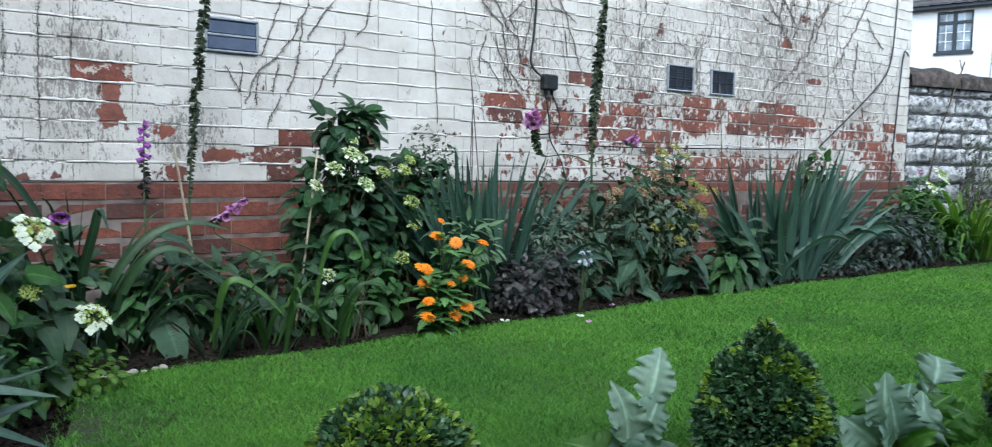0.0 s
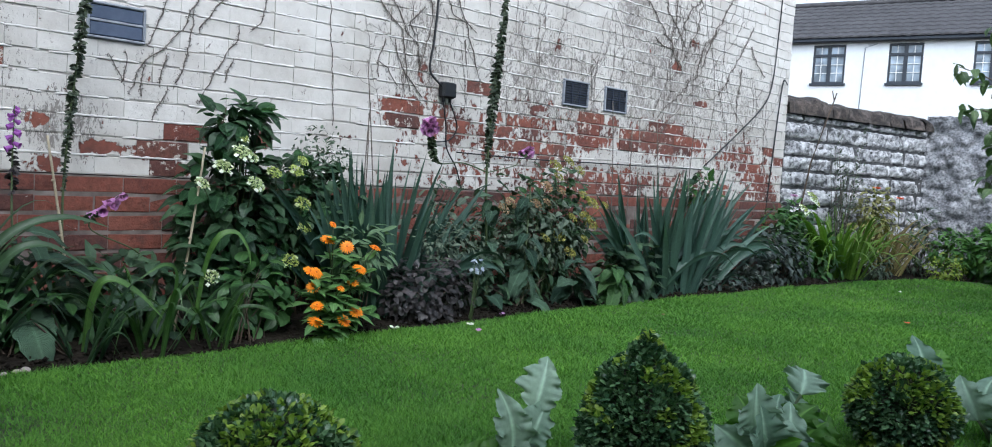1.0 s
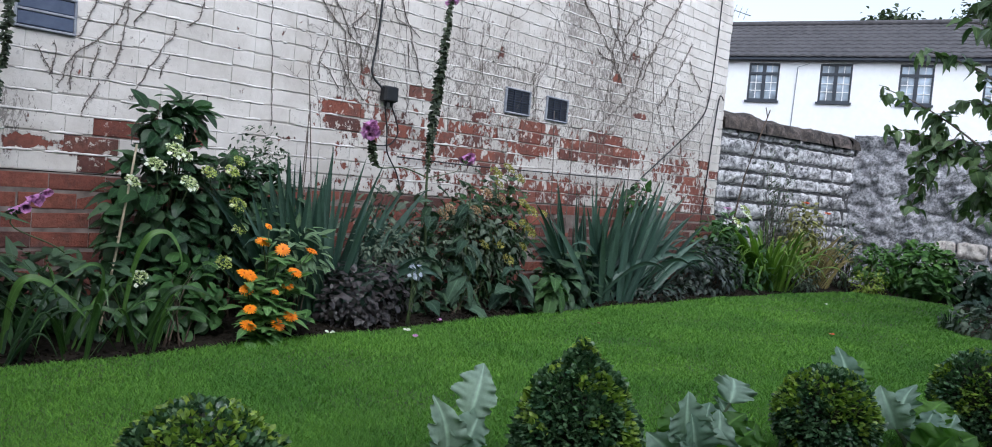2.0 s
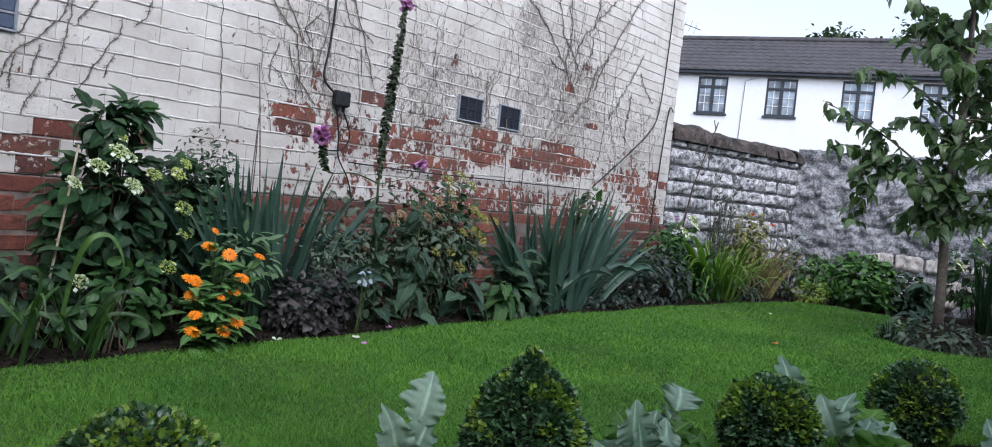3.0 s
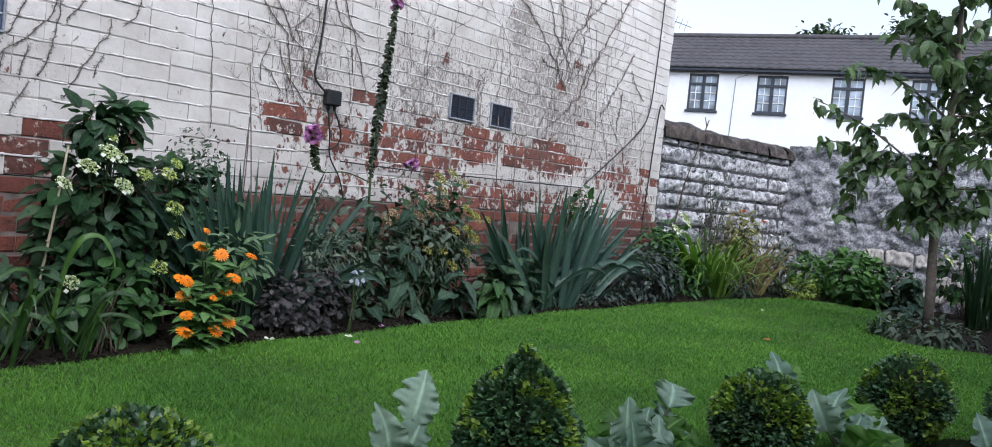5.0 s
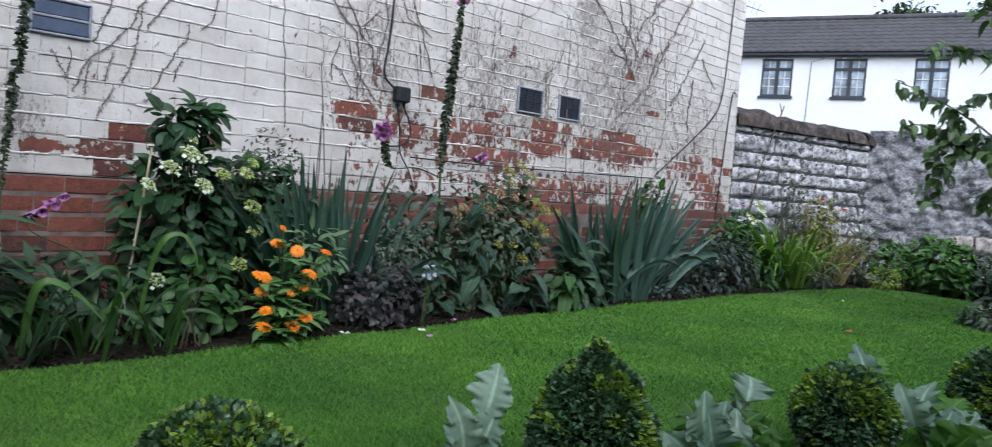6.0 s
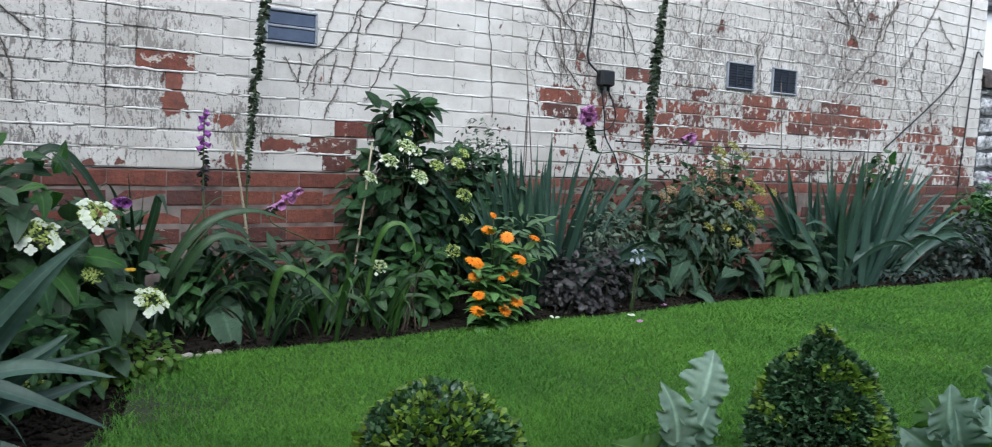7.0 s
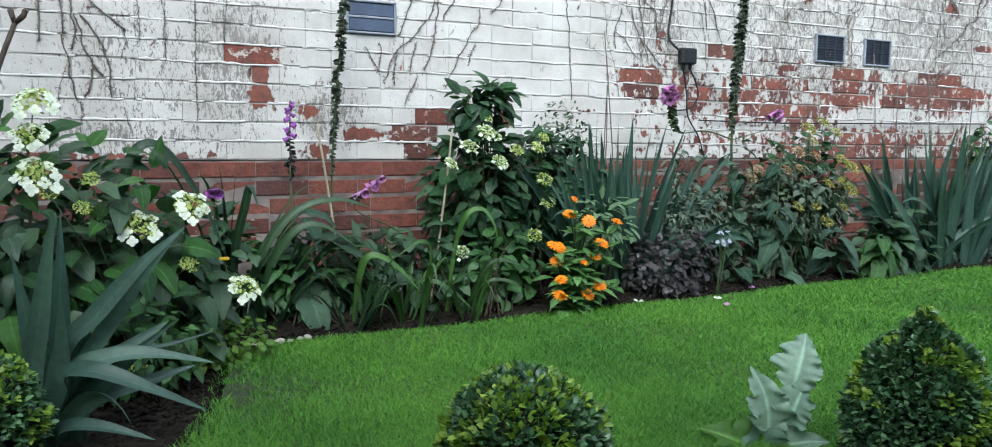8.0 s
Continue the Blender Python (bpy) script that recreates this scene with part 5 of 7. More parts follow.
# ---- clipped box and ragged plants along the near edge of the lawn ----
ball_profile = lambda r: (lambda h: r * max(0.0, 1 - (2 * h - 1) ** 2) ** 0.5 * (1.0 if h > 0.5 else 0.86 + 0.28 * h))
for x, y, r, seed, n in ((0.706, 1.243, 0.144, 1, 10500), (-0.18, 1.883, 0.130, 2, 6500), (2.323, 0.783, 0.134, 3, 8500), (3.10, 0.560, 0.142, 4, 7000), (3.33, 0.20, 0.145, 5, 4000)):
    clipped_box("box_ball", (x, y, -0.02), "small clipped box ball with yellow-green new tips", ball_profile(r), n, seed, 2 * r + 0.02)
def cone_profile(h):
    return 0.148 * float(np.interp(h, (0, 0.3, 0.48, 0.65, 0.78, 0.9, 1.0), (0.86, 1.0, 0.96, 0.80, 0.56, 0.24, 0.03)))


clipped_box("box_cone", (1.578, 1.094, -0.02), "small clipped box cone with loose pointed top", cone_profile, 12500, 6, 0.365)

ragged_plant("poppy", (1.42, 1.37, -0.02), "grey-green ragged-leaved poppy beside the clipped box", [
    ((1.52, 1.33, 0.255), 0.14), ((1.41, 1.33, 0.18), 0.15), ((1.47, 1.29, 0.15), 0.11), ((1.36, 1.34, 0.07), 0.13), ((1.46, 1.27, 0.06), 0.12), ((1.30, 1.36, 0.05), 0.12)], 3, 0.5, 0.45)
ragged_plant("poppy", (2.02, 1.00, -0.02), "grey-green ragged-leaved poppy between box bushes", [
    ((1.90, 1.00, 0.185), 0.12), ((1.98, 1.05, 0.155), 0.11), ((2.08, 1.02, 0.165), 0.11), ((2.20, 0.98, 0.235), 0.10), ((2.15, 1.04, 0.14), 0.11), ((1.94, 0.93, 0.10), 0.12), ((2.12, 0.90, 0.12), 0.12), ((2.03, 0.92, 0.135), 0.11), ((2.20, 0.90, 0.10), 0.11), ((1.87, 1.04, 0.09), 0.11), ((1.98, 0.98, 0.15), 0.12), ((2.10, 0.95, 0.16), 0.11), ((1.88, 0.95, 0.13), 0.11), ((2.16, 0.97, 0.17), 0.10)], 4, 0.6, 0.62)
ragged_plant("poppy", (2.62, 0.62, -0.02), "grey-green ragged-leaved poppy beside the box ball", [
    ((2.54, 0.70, 0.20), 0.12), ((2.64, 0.70, 0.215), 0.12), ((2.74, 0.62, 0.185), 0.12), ((2.68, 0.52, 0.15), 0.13), ((2.52, 0.54, 0.10), 0.13), ((2.60, 0.50, 0.13), 0.14), ((2.80, 0.66, 0.13), 0.14), ((2.72, 0.72, 0.16), 0.12), ((2.62, 0.60, 0.16), 0.12), ((2.74, 0.55, 0.14), 0.12)], 5, 0.6, 0.62)
ragged_plant("poppy", (2.90, 0.93, -0.02), "single small grey-green poppy leaf tuft on the lawn edge", [((2.88, 0.91, 0.245), 0.13), ((2.96, 0.90, 0.22), 0.12), ((2.93, 0.96, 0.14), 0.14)], 6, 0.3)
ragged_plant("poppy", (3.00, 0.25, -0.02), "grey-green ragged-leaved poppy in front of box", [((2.96, 0.33, 0.16), 0.15), ((3.04, 0.18, 0.18), 0.14), ((3.08, 0.27, 0.14), 0.14), ((2.90, 0.22, 0.11), 0.14), ((2.98, 0.14, 0.10), 0.14)], 7, 0.3)

# ---- the left corner of the border ----
corner_iris = sword_clump("iris", (-0.06, 2.10, -0.02), "blue-green bearded iris fan at the lawn's corner", "iris", 9, 0.22, 0.50, 0.042, IRIS_LEAF, 21, lean=(-0.10, 0.02), droopers=0.1, foot=0.05,
            tips=[((0.22, 2.05, 0.26), 0.040, 0.01), ((0.24, 2.12, 0.46), 0.040, 0.015), ((-0.01, 2.12, 0.53), 0.045, 0.0), ((-0.11, 2.10, 0.44), 0.045, 0.0)])
hydrangea("lacecap_hydrangea", (-0.12, 2.72, -0.02), "large green lacecap hydrangea with creamy white flower heads", (-0.14, 2.66, 0.33), (0.56, 0.30, 0.40), 330, 0.098,
          [(-0.063, 2.48, 0.775), (-0.078, 2.46, 0.69), (0.318, 2.5, 0.492), (0.177, 2.48, 0.44), (-0.06, 2.44, 0.59), (0.466, 2.52, 0.24), (0.0, 2.4, 0.11)],
          LIGHT_LEAF, 31, head_size=0.105, petals=11, two_tone=True)
hydrangea("lacecap_hydrangea", (0.14, 2.62, -0.02), "hydrangea shoots with lime green unopened heads", (0.16, 2.60, 0.22), (0.30, 0.14, 0.24), 60, 0.10,
          [(0.04, 2.46, 0.50), (0.155, 2.44, 0.055), (0.304, 2.46, 0.33), (-0.04, 2.42, 0.545), (0.06, 2.46, 0.575)], HYDRANGEA_LEAF, 33, head_size=0.06, petals=0)
foliage_mass("ground_cover", (0.42, 2.66, -0.02), "low mat of small bright green leaves by the lawn", "ground cover", (0.40, 2.62, 0.05), (0.18, 0.10, 0.09), 420, 0.026, BRIGHT_SMALL, BROAD, 41)
foliage_mass("ground_cover", (0.12, 2.42, -0.02), "low green leaves under the hydrangea", "ground cover", (0.08, 2.45, 0.10), (0.28, 0.14, 0.16), 420, 0.04, SMALL_LEAF, OVATE, 42)
prune = thing("cut_branch", (-0.2, 2.28, -0.02), "bare brown cut branch standing above the hydrangea", "branch")
pb = Buf()
tube(pb, bend((-0.2, 2.28, -0.02), (-0.145, 2.3, 0.80), 0.0, 7, (0.015, 0, 0)) + [np.array((-0.11, 2.3, 0.90)), np.array((-0.085, 2.3, 0.965))], 0.008, 0.006, 7)
tube(pb, [(-0.088, 2.3, 0.955), (-0.07, 2.29, 0.972), (-0.066, 2.29, 0.985)], 0.006, 0.008, 7)
tube(pb, [(-0.090, 2.3, 0.955), (-0.098, 2.3, 0.985)], 0.006, 0.007, 7)
child(prune, pb, "wood", BROWN_STEM)

strap_clump("day_lily", (0.62, 2.96, 0.0), "arching dark green strap leaves of a day lily", "day lily", 22, 0.46, 0.44, 0.032, DARK_STRAP, 51)
arch = thing("day_lily", (0.50, 2.93, 0.0), "tall arching dark strap leaf bent over at its top", "day lily", "strap-leaved clumps")
for tip, w, sag in (((0.16, 2.86, 0.50), 0.022, 0.24), ((0.36, 2.84, 0.52), 0.02, 0.16), ((0.86, 2.9, 0.47), 0.022, 0.16), ((0.90, 2.86, 0.40), 0.02, 0.15), ((0.46, 2.9, 0.60), 0.024, 0.02), ((0.52, 2.92, 0.62), 0.022, 0.0)):
    child(arch, blade((0.50 + 0.1 * rnd.uniform(-0.4, 0.4), 2.93, 0.0), tip, w, sag, 12, 0.9, 0.1), "leaf", DARK_STRAP)


def ribbon(pts, width):
    """A strap leaf along a curve, broad in the middle and pointed at its end, channelled along the rib."""
    pts = [np.asarray(p, float) for p in pts]
    fine = []
    for i in range(6 * (len(pts) - 1) + 1):
        f_ = i / 6
        k = min(int(f_), len(pts) - 2)
        u = f_ - k
        p0, p1, p2, p3 = pts[max(k - 1, 0)], pts[k], pts[k + 1], pts[min(k + 2, len(pts) - 1)]
        fine.append(0.5 * (2 * p1 + (p2 - p0) * u + (2 * p0 - 5 * p1 + 4 * p2 - p3) * u * u + (3 * p1 - p0 - 3 * p2 + p3) * u ** 3))
    verts, uvs, faces = [], [], []
    for i, p in enumerate(fine):
        s = i / (len(fine) - 1)
        d = unit(fine[min(i + 1, len(fine) - 1)] - fine[max(i - 1, 0)])
        side = unit(np.cross(d, (0.15, -0.75, 0.65)))
        face = np.cross(side, d)
        w = width * (0.7 + 0.3 * math.sin(math.pi * min(1, 1.2 * s))) * (1 if s < 0.6 else max(0.0, 1 - ((s - 0.6) / 0.4) ** 2))
        for k, o in enumerate((-1, 0, 1)):
            verts.append(p + side * o * w * 0.5 + face * (0.25 * w * abs(o)))
            uvs.append((k / 2, s))
    for i in range(len(fine) - 1):
        a = 3 * i
        faces += [(a, a + 1, a + 4, a + 3), (a + 1, a + 2, a + 5, a + 4)]
    buf = Buf()
    buf.add(verts, faces, uvs)
    return buf


for curve, w in (([(-0.06, 2.10, 0.0), (-0.006, 2.08, 0.149), (0.073, 2.05, 0.189), (0.166, 2.03, 0.192), (0.30, 2.0, 0.163)], 0.042),
                 ([(-0.07, 2.10, 0.0), (-0.02, 2.06, 0.142), (0.032, 2.0, 0.176), (0.131, 1.95, 0.145), (0.27, 1.92, 0.075)], 0.044),
                 ([(-0.05, 2.10, 0.0), (0.044, 2.10, 0.076), (0.156, 2.10, 0.108), (0.27, 2.10, 0.137)], 0.038),
                 ([(0.0, 2.12, 0.0), (0.034, 2.15, 0.126), (0.127, 2.15, 0.185), (0.214, 2.15, 0.241)], 0.040),
                 ([(-0.05, 2.05, 0.0), (-0.02, 2.0, 0.055), (0.052, 1.95, 0.062), (0.156, 1.90, 0.033)], 0.032),
                 ([(-0.06, 2.10, 0.0), (-0.02, 2.09, 0.20), (0.05, 2.08, 0.28), (0.148, 2.06, 0.393), (0.25, 2.05, 0.485)], 0.044),
                 ([(0.02, 2.2, 0.0), (0.113, 2.30, 0.15), (0.205, 2.30, 0.142), (0.347, 2.30, 0.171)], 0.016),
                 ([(-0.09, 2.10, 0.0), (-0.084, 2.10, 0.139), (-0.056, 2.05, 0.322), (-0.022, 2.0, 0.537)], 0.046)):
    child(corner_iris, ribbon(curve, w), "leaf", IRIS_LEAF)
for curve, w, mat in (([(0.20, 2.92, 0.0), (0.15, 2.86, 0.35), (0.17, 2.82, 0.583), (0.233, 2.82, 0.665), (0.31, 2.82, 0.61), (0.40, 2.82, 0.456), (0.46, 2.80, 0.30)], 0.034, DARK_STRAP),
                      ([(0.50, 2.94, 0.0), (0.50, 2.9, 0.28), (0.532, 2.86, 0.46), (0.55, 2.85, 0.523), (0.565, 2.80, 0.46)], 0.030, DARK_STRAP),
                      ([(0.55, 2.96, 0.0), (0.58, 2.92, 0.25), (0.70, 2.9, 0.42), (0.85, 2.88, 0.47), (0.98, 2.86, 0.44)], 0.032, DARK_STRAP),
                      ([(0.60, 2.96, 0.0), (0.62, 2.92, 0.22), (0.70, 2.88, 0.36), (0.80, 2.86, 0.38), (0.92, 2.84, 0.30)], 0.030, DARK_STRAP)):
    child(arch, ribbon(curve, w), "leaf", mat)
bent = thing("montbretia", (1.0, 2.86, 0.0), "pale green strap leaves folded over above the lawn edge", "montbretia", "strap-leaved clumps")
for curve, w in (([(0.92, 2.90, 0.0), (0.93, 2.86, 0.2), (0.97, 2.82, 0.27), (1.06, 2.80, 0.22), (1.14, 2.78, 0.13)], 0.028),
                 ([(1.10, 2.90, 0.0), (1.14, 2.86, 0.14), (1.20, 2.80, 0.16), (1.28, 2.77, 0.11), (1.34, 2.75, 0.05)], 0.022),
                 ([(1.30, 2.92, 0.0), (1.33, 2.9, 0.28), (1.36, 2.86, 0.40), (1.42, 2.84, 0.42), (1.46, 2.82, 0.36), (1.47, 2.81, 0.30)], 0.022),
                 ([(1.2, 2.92, 0.0), (1.22, 2.88, 0.25), (1.16, 2.84, 0.31), (1.06, 2.82, 0.26)], 0.018),
                 ([(1.36, 2.90, 0.0), (1.44, 2.84, 0.20), (1.54, 2.80, 0.21), (1.64, 2.78, 0.14)], 0.020),
                 ([(1.36, 2.90, 0.0), (1.42, 2.84, 0.13), (1.52, 2.79, 0.14), (1.60, 2.77, 0.08)], 0.018)):
    child(bent, ribbon(curve, w), "leaf", STRAP_LEAF)


def foxglove(base, label, tall, leaves, seed, size=0.19, reach=0.16, top=0.35, material_=None):
    """Big soft leaves round a stalk, larger below."""
    g = random.Random(seed)
    root = thing("foxglove", base, label, "foxglove", "foxgloves")
    spots_ = []
    for i in range(leaves):
        a = g.uniform(0, 6.28)
        f_ = (i + 0.5) / leaves
        p = np.asarray(base) + (math.cos(a) * 0.015, math.sin(a) * 0.015, 0.04 + top * f_)
        d = unit((math.cos(a), math.sin(a) * 0.8 - 0.2, g.uniform(-0.6, 0.55)))
        s = size * g.uniform(0.75, 1.15) * (1.1 - 0.45 * f_)
        spots_.append((p, d, (0, -0.25, 1), s, s * 1.05))
    leaf_objects(root, "foxleaf", WRINKLED, material_ or FOXGLOVE_LEAF, spots_)
    if tall:
        spike(root, *tall)
    return root


foxglove((0.757, 3.02, 0.0), "foxglove with large drooping leaves and a violet spike", ([(0.757, 3.02, 0), (0.75, 3.1, 0.4), (0.757, 3.15, 0.62), (0.76, 3.15, 0.83)], 0.50, 0.76, 26, 15, 61, DARK_POD, PURPLE, 0.005, 0.017, 0.023), 20, 62, 0.25, top=0.38)
foxglove((0.93, 3.14, 0.0), "tall foxglove gone to seed against the brick wall", ([(0.93, 3.14, 0), (0.932, 3.2, 0.5), (0.96, 3.21, 0.9), (1.0, 3.2, 1.30), (1.03, 3.2, 1.6)], 0.27, 0.95, 210, 4, 63, DARK_SEED, PURPLE, 0.005, 0.017), 7, 64, 0.18, top=0.25)
foxglove((1.20, 3.05, 0.0), "short foxglove leaning over with lilac bells", ([(1.20, 3.05, 0), (1.17, 3.03, 0.30), (0.96, 3.0, 0.43), (1.07, 3.0, 0.55)], 0.70, 0.80, 10, 13, 65, GREEN_POD, PALE_PURPLE, 0.004, 0.02, 0.034), 6, 66, 0.15, top=0.2)
foxglove((0.44, 2.98, 0.0), "foxglove with a short violet flower head by the plinth", ([(0.44, 2.98, 0), (0.44, 2.92, 0.3), (0.435, 2.86, 0.47), (0.44, 2.85, 0.52)], 0.84, 0.90, 6, 12, 67, GREEN_POD, PURPLE, 0.004, 0.02, 0.030), 6, 68, 0.16, top=0.2)
foliage_mass("bed_foliage", (0.8, 2.88, 0.0), "mixed low green foliage along the bed's edge", "foliage", (0.74, 3.02, 0.15), (0.34, 0.10, 0.20), 300, 0.08, SMALL_LEAF, LANCE, 69)
strap_clump("montbretia", (1.13, 2.86, 0.0), "upright yellow-green strap leaves in a loose tuft", "montbretia", 20, 0.36, 0.40, 0.020, STRAP_LEAF, 71, foot=0.12)
strap_clump("montbretia", (0.90, 2.82, 0.0), "fresh green strap leaves bending over the lawn edge", "montbretia", 13, 0.30, 0.28, 0.024, DARK_STRAP, 72, foot=0.06)
strap_clump("montbretia", (1.36, 2.85, 0.0), "thin arching green leaves with lighter edges", "montbretia", 22, 0.34, 0.34, 0.013, STRAP_LEAF, 73, foot=0.10)
foliage_mass("bed_foliage", (1.4, 2.92, 0.0), "dark broad leaves at the foot of the canes", "foliage", (1.28, 3.02, 0.15), (0.34, 0.10, 0.19), 200, 0.07, DARK_GREEN, BROAD, 74)
for foot_, head_ in (((0.955, 3.08, -0.03), (0.849, 3.1, 0.735)), ((1.255, 2.99, -0.03), (1.363, 3.0, 0.73))):
    cane = thing("bamboo_cane", foot_, "thin pale bamboo cane pushed into the bed", "plant cane", "bamboo canes")
    cb = Buf()
    tube(cb, bend(foot_, head_, 0.0, 9, (0.004, 0, 0)), 0.0052, 0.0042, 7)
    for s in (0.3, 0.55, 0.8):
        p, q = np.array(foot_), np.array(head_)
        tube(cb, [p + (q - p) * (s - 0.004), p + (q - p) * (s + 0.004)], 0.0062, 0.0062, 7)
    child(cane, cb, "rod", CANE)
hydrangea("hydrangea", (1.55, 3.08, 0.0), "tall dark green hydrangea with cream lacecap heads", (1.53, 3.10, 0.48), (0.23, 0.13, 0.33), 220, 0.080,
          [(1.413, 2.94, 0.66), (1.49, 2.95, 0.72), (1.33, 2.94, 0.595), (1.537, 2.92, 0.60), (1.53, 2.95, 0.70), (1.36, 2.90, 0.25)], HYDRANGEA_LEAF, 81, WHITE_PETAL, CREAM, 6, 0.070, BROAD)
hydrangea("hydrangea", (1.54, 3.12, 0.0), "leafy hydrangea shoot rising above its bush", (1.53, 3.08, 0.83), (0.13, 0.07, 0.095), 46, 0.080, [(1.52, 3.0, 0.775)], HYDRANGEA_LEAF, 84, WHITE_PETAL, LIME_BUD, 5, 0.05, BROAD)
hydrangea("hydrangea", (1.80, 3.12, 0.0), "spreading hydrangea with dull green leaves and lime buds", (1.80, 3.12, 0.42), (0.25, 0.13, 0.31), 210, 0.075,
          [(1.622, 2.94, 0.648), (1.727, 2.95, 0.658), (1.76, 2.96, 0.70), (1.757, 2.94, 0.525), (1.757, 2.92, 0.43), (1.70, 2.92, 0.30)], HYDRANGEA_LEAF, 82, CREAM, LIME_BUD, 2, 0.07, BROAD)
foliage_mass("bed_foliage", (1.48, 2.84, 0.0), "light green rounded leaves at the lawn edge", "foliage", (1.54, 2.92, 0.15), (0.20, 0.07, 0.17), 170, 0.06, SMALL_LEAF, BROAD + OVATE, 83)
marigold("pot_marigold", (1.84, 2.82, 0.0), "pot marigold with bright orange daisy flowers", [
    (1.78, 2.75, 0.46), (1.76, 2.75, 0.40), (1.85, 2.75, 0.37), (2.01, 2.78, 0.36), (1.91, 2.74, 0.28), (1.68, 2.74, 0.28), (1.69, 2.73, 0.22), (1.87, 2.73, 0.23), (1.81, 2.72, 0.21), (1.70, 2.71, 0.15), (1.69, 2.70, 0.09), (1.82, 2.70, 0.085), (1.89, 2.72, 0.11), (1.72, 2.76, 0.27)], 91)
foliage_mass("silver_artemisia", (2.02, 2.93, 0.0), "pale finely cut grey-green foliage above the marigold", "foliage", (2.02, 2.90, 0.33), (0.14, 0.09, 0.14), 150, 0.075, CALENDULA_ISLE, LANCE, 92)

# ---- the middle of the border ----
sword_clump("iris", (2.22, 3.03, 0.0), "tall upright grey-green iris fan against the wall", "iris", 92, 0.48, 0.82, 0.046, IRIS_LEAF, 22, droopers=0.16, foot=0.14)
foliage_mass("heuchera", (2.42, 2.90, 0.0), "dark purple-leaved heuchera mound", "heuchera", (2.40, 2.90, 0.14), (0.27, 0.12, 0.17), 820, 0.036, HEUCHERA_LEAF, BROAD[:2] + OVATE[:2], 101)
foliage_mass("grey_sub_shrub", (2.52, 3.0, 0.0), "fine grey-green feathery foliage over dark leaves", "foliage", (2.58, 2.97, 0.36), (0.20, 0.10, 0.13), 380, 0.035, GREY_LEAF, LANCE, 102)
foliage_mass("cornflower", (2.60, 2.82, 0.0), "small pale blue bedding flowers on thin stems", "flower", (2.62, 2.80, 0.26), (0.05, 0.02, 0.03), 26, 0.022, PALE_BLUE, [ROUND_PETAL], 103, stems=4, stem_mat=GREEN_STEM)
fox = foxglove((2.84, 2.96, 0.0), "very tall foxglove in seed with big grey-green leaves", ([(2.84, 2.96, 0), (2.83, 2.98, 0.4), (2.826, 3.0, 0.72), (2.85, 3.0, 1.15), (2.90, 3.0, 1.66)], 0.50, 0.955, 240, 12, 111, DARK_SEED, PALE_PURPLE, 0.0095, 0.0215, 0.034), 26, 112, 0.145, top=0.66)
spike(fox, [(2.83, 3.0, 0.70), (2.72, 3.06, 0.74), (2.58, 3.1, 0.735), (2.54, 3.1, 0.85), (2.52, 3.1, 0.95)], 0.45, 0.84, 60, 26, 113, GREEN_POD, PALE_PURPLE, 0.004, 0.017, 0.042)
spike(fox, [(2.83, 3.0, 0.70), (3.0, 3.04, 0.73), (3.15, 3.1, 0.76), (3.25, 3.13, 0.855)], 0.80, 0.88, 8, 12, 114, GREEN_POD, PALE_PURPLE, 0.003, 0.02, 0.042)
fox2 = foxglove((3.07, 2.93, 0.0), "second foxglove with broad drooping grey leaves", ([(3.07, 2.93, 0), (3.09, 2.95, 0.3), (3.13, 2.98, 0.55), (3.15, 3.0, 0.68)], 0.85, 0.98, 6, 0, 115, GREEN_POD, PURPLE, 0.008, 0.02), 22, 116, 0.145, top=0.58)
foliage_mass("bed_foliage", (2.95, 2.90, 0.0), "dark low foliage under the foxgloves", "foliage", (3.0, 3.02, 0.15), (0.48, 0.10, 0.20), 320, 0.07, DARK_GREEN, OVATE + LANCE, 117)
foliage_mass("grey_sub_shrub", (2.66, 2.98, 0.0), "soft grey-green leaves over dark heuchera", "foliage", (2.70, 2.97, 0.30), (0.30, 0.07, 0.16), 360, 0.038, GREY_LEAF, OVATE, 107, stems=10, stem_mat=GREEN_STEM)
foliage_mass("grey_sub_shrub", (3.25, 2.99, 0.0), "small dull green leaves among the foxglove stems", "foliage", (3.28, 3.0, 0.42), (0.36, 0.07, 0.22), 420, 0.042, GREY_LEAF, OVATE, 108, stems=12, stem_mat=GREEN_STEM)
hydrangea("hydrangea", (3.62, 3.14, 0.0), "hydrangea with fading yellow-green and pinkish heads", (3.50, 3.12, 0.42), (0.34, 0.09, 0.36), 190, 0.066,
          [(3.32, 2.98, 0.76), (3.42, 2.98, 0.79), (3.52, 2.98, 0.74), (3.35, 2.98, 0.70), (3.57, 2.98, 0.60), (3.65, 2.98, 0.56), (3.76, 2.98, 0.55), (3.65, 2.98, 0.44), (3.47, 2.97, 0.48), (3.58, 2.97, 0.48), (3.24, 2.95, 0.37), (3.35, 2.95, 0.38), (3.56, 2.95, 0.36), (3.42, 2.93, 0.29)],
          HYDRANGEA_LEAF, 121, None, YELLOW_HEAD, 0, 0.085)
hydrangea("hydrangea", (3.30, 3.18, 0.0), "hydrangea shoots with faded pink flower heads", (3.30, 3.16, 0.45), (0.16, 0.10, 0.22), 45, 0.07, [(3.20, 3.0, 0.55), (3.30, 3.02, 0.64), (3.27, 2.98, 0.56), (2.99, 2.98, 0.55), (2.94, 2.98, 0.52), (3.40, 3.0, 0.62)], HYDRANGEA_LEAF, 122, None, PINK_HEAD, 0, 0.075)
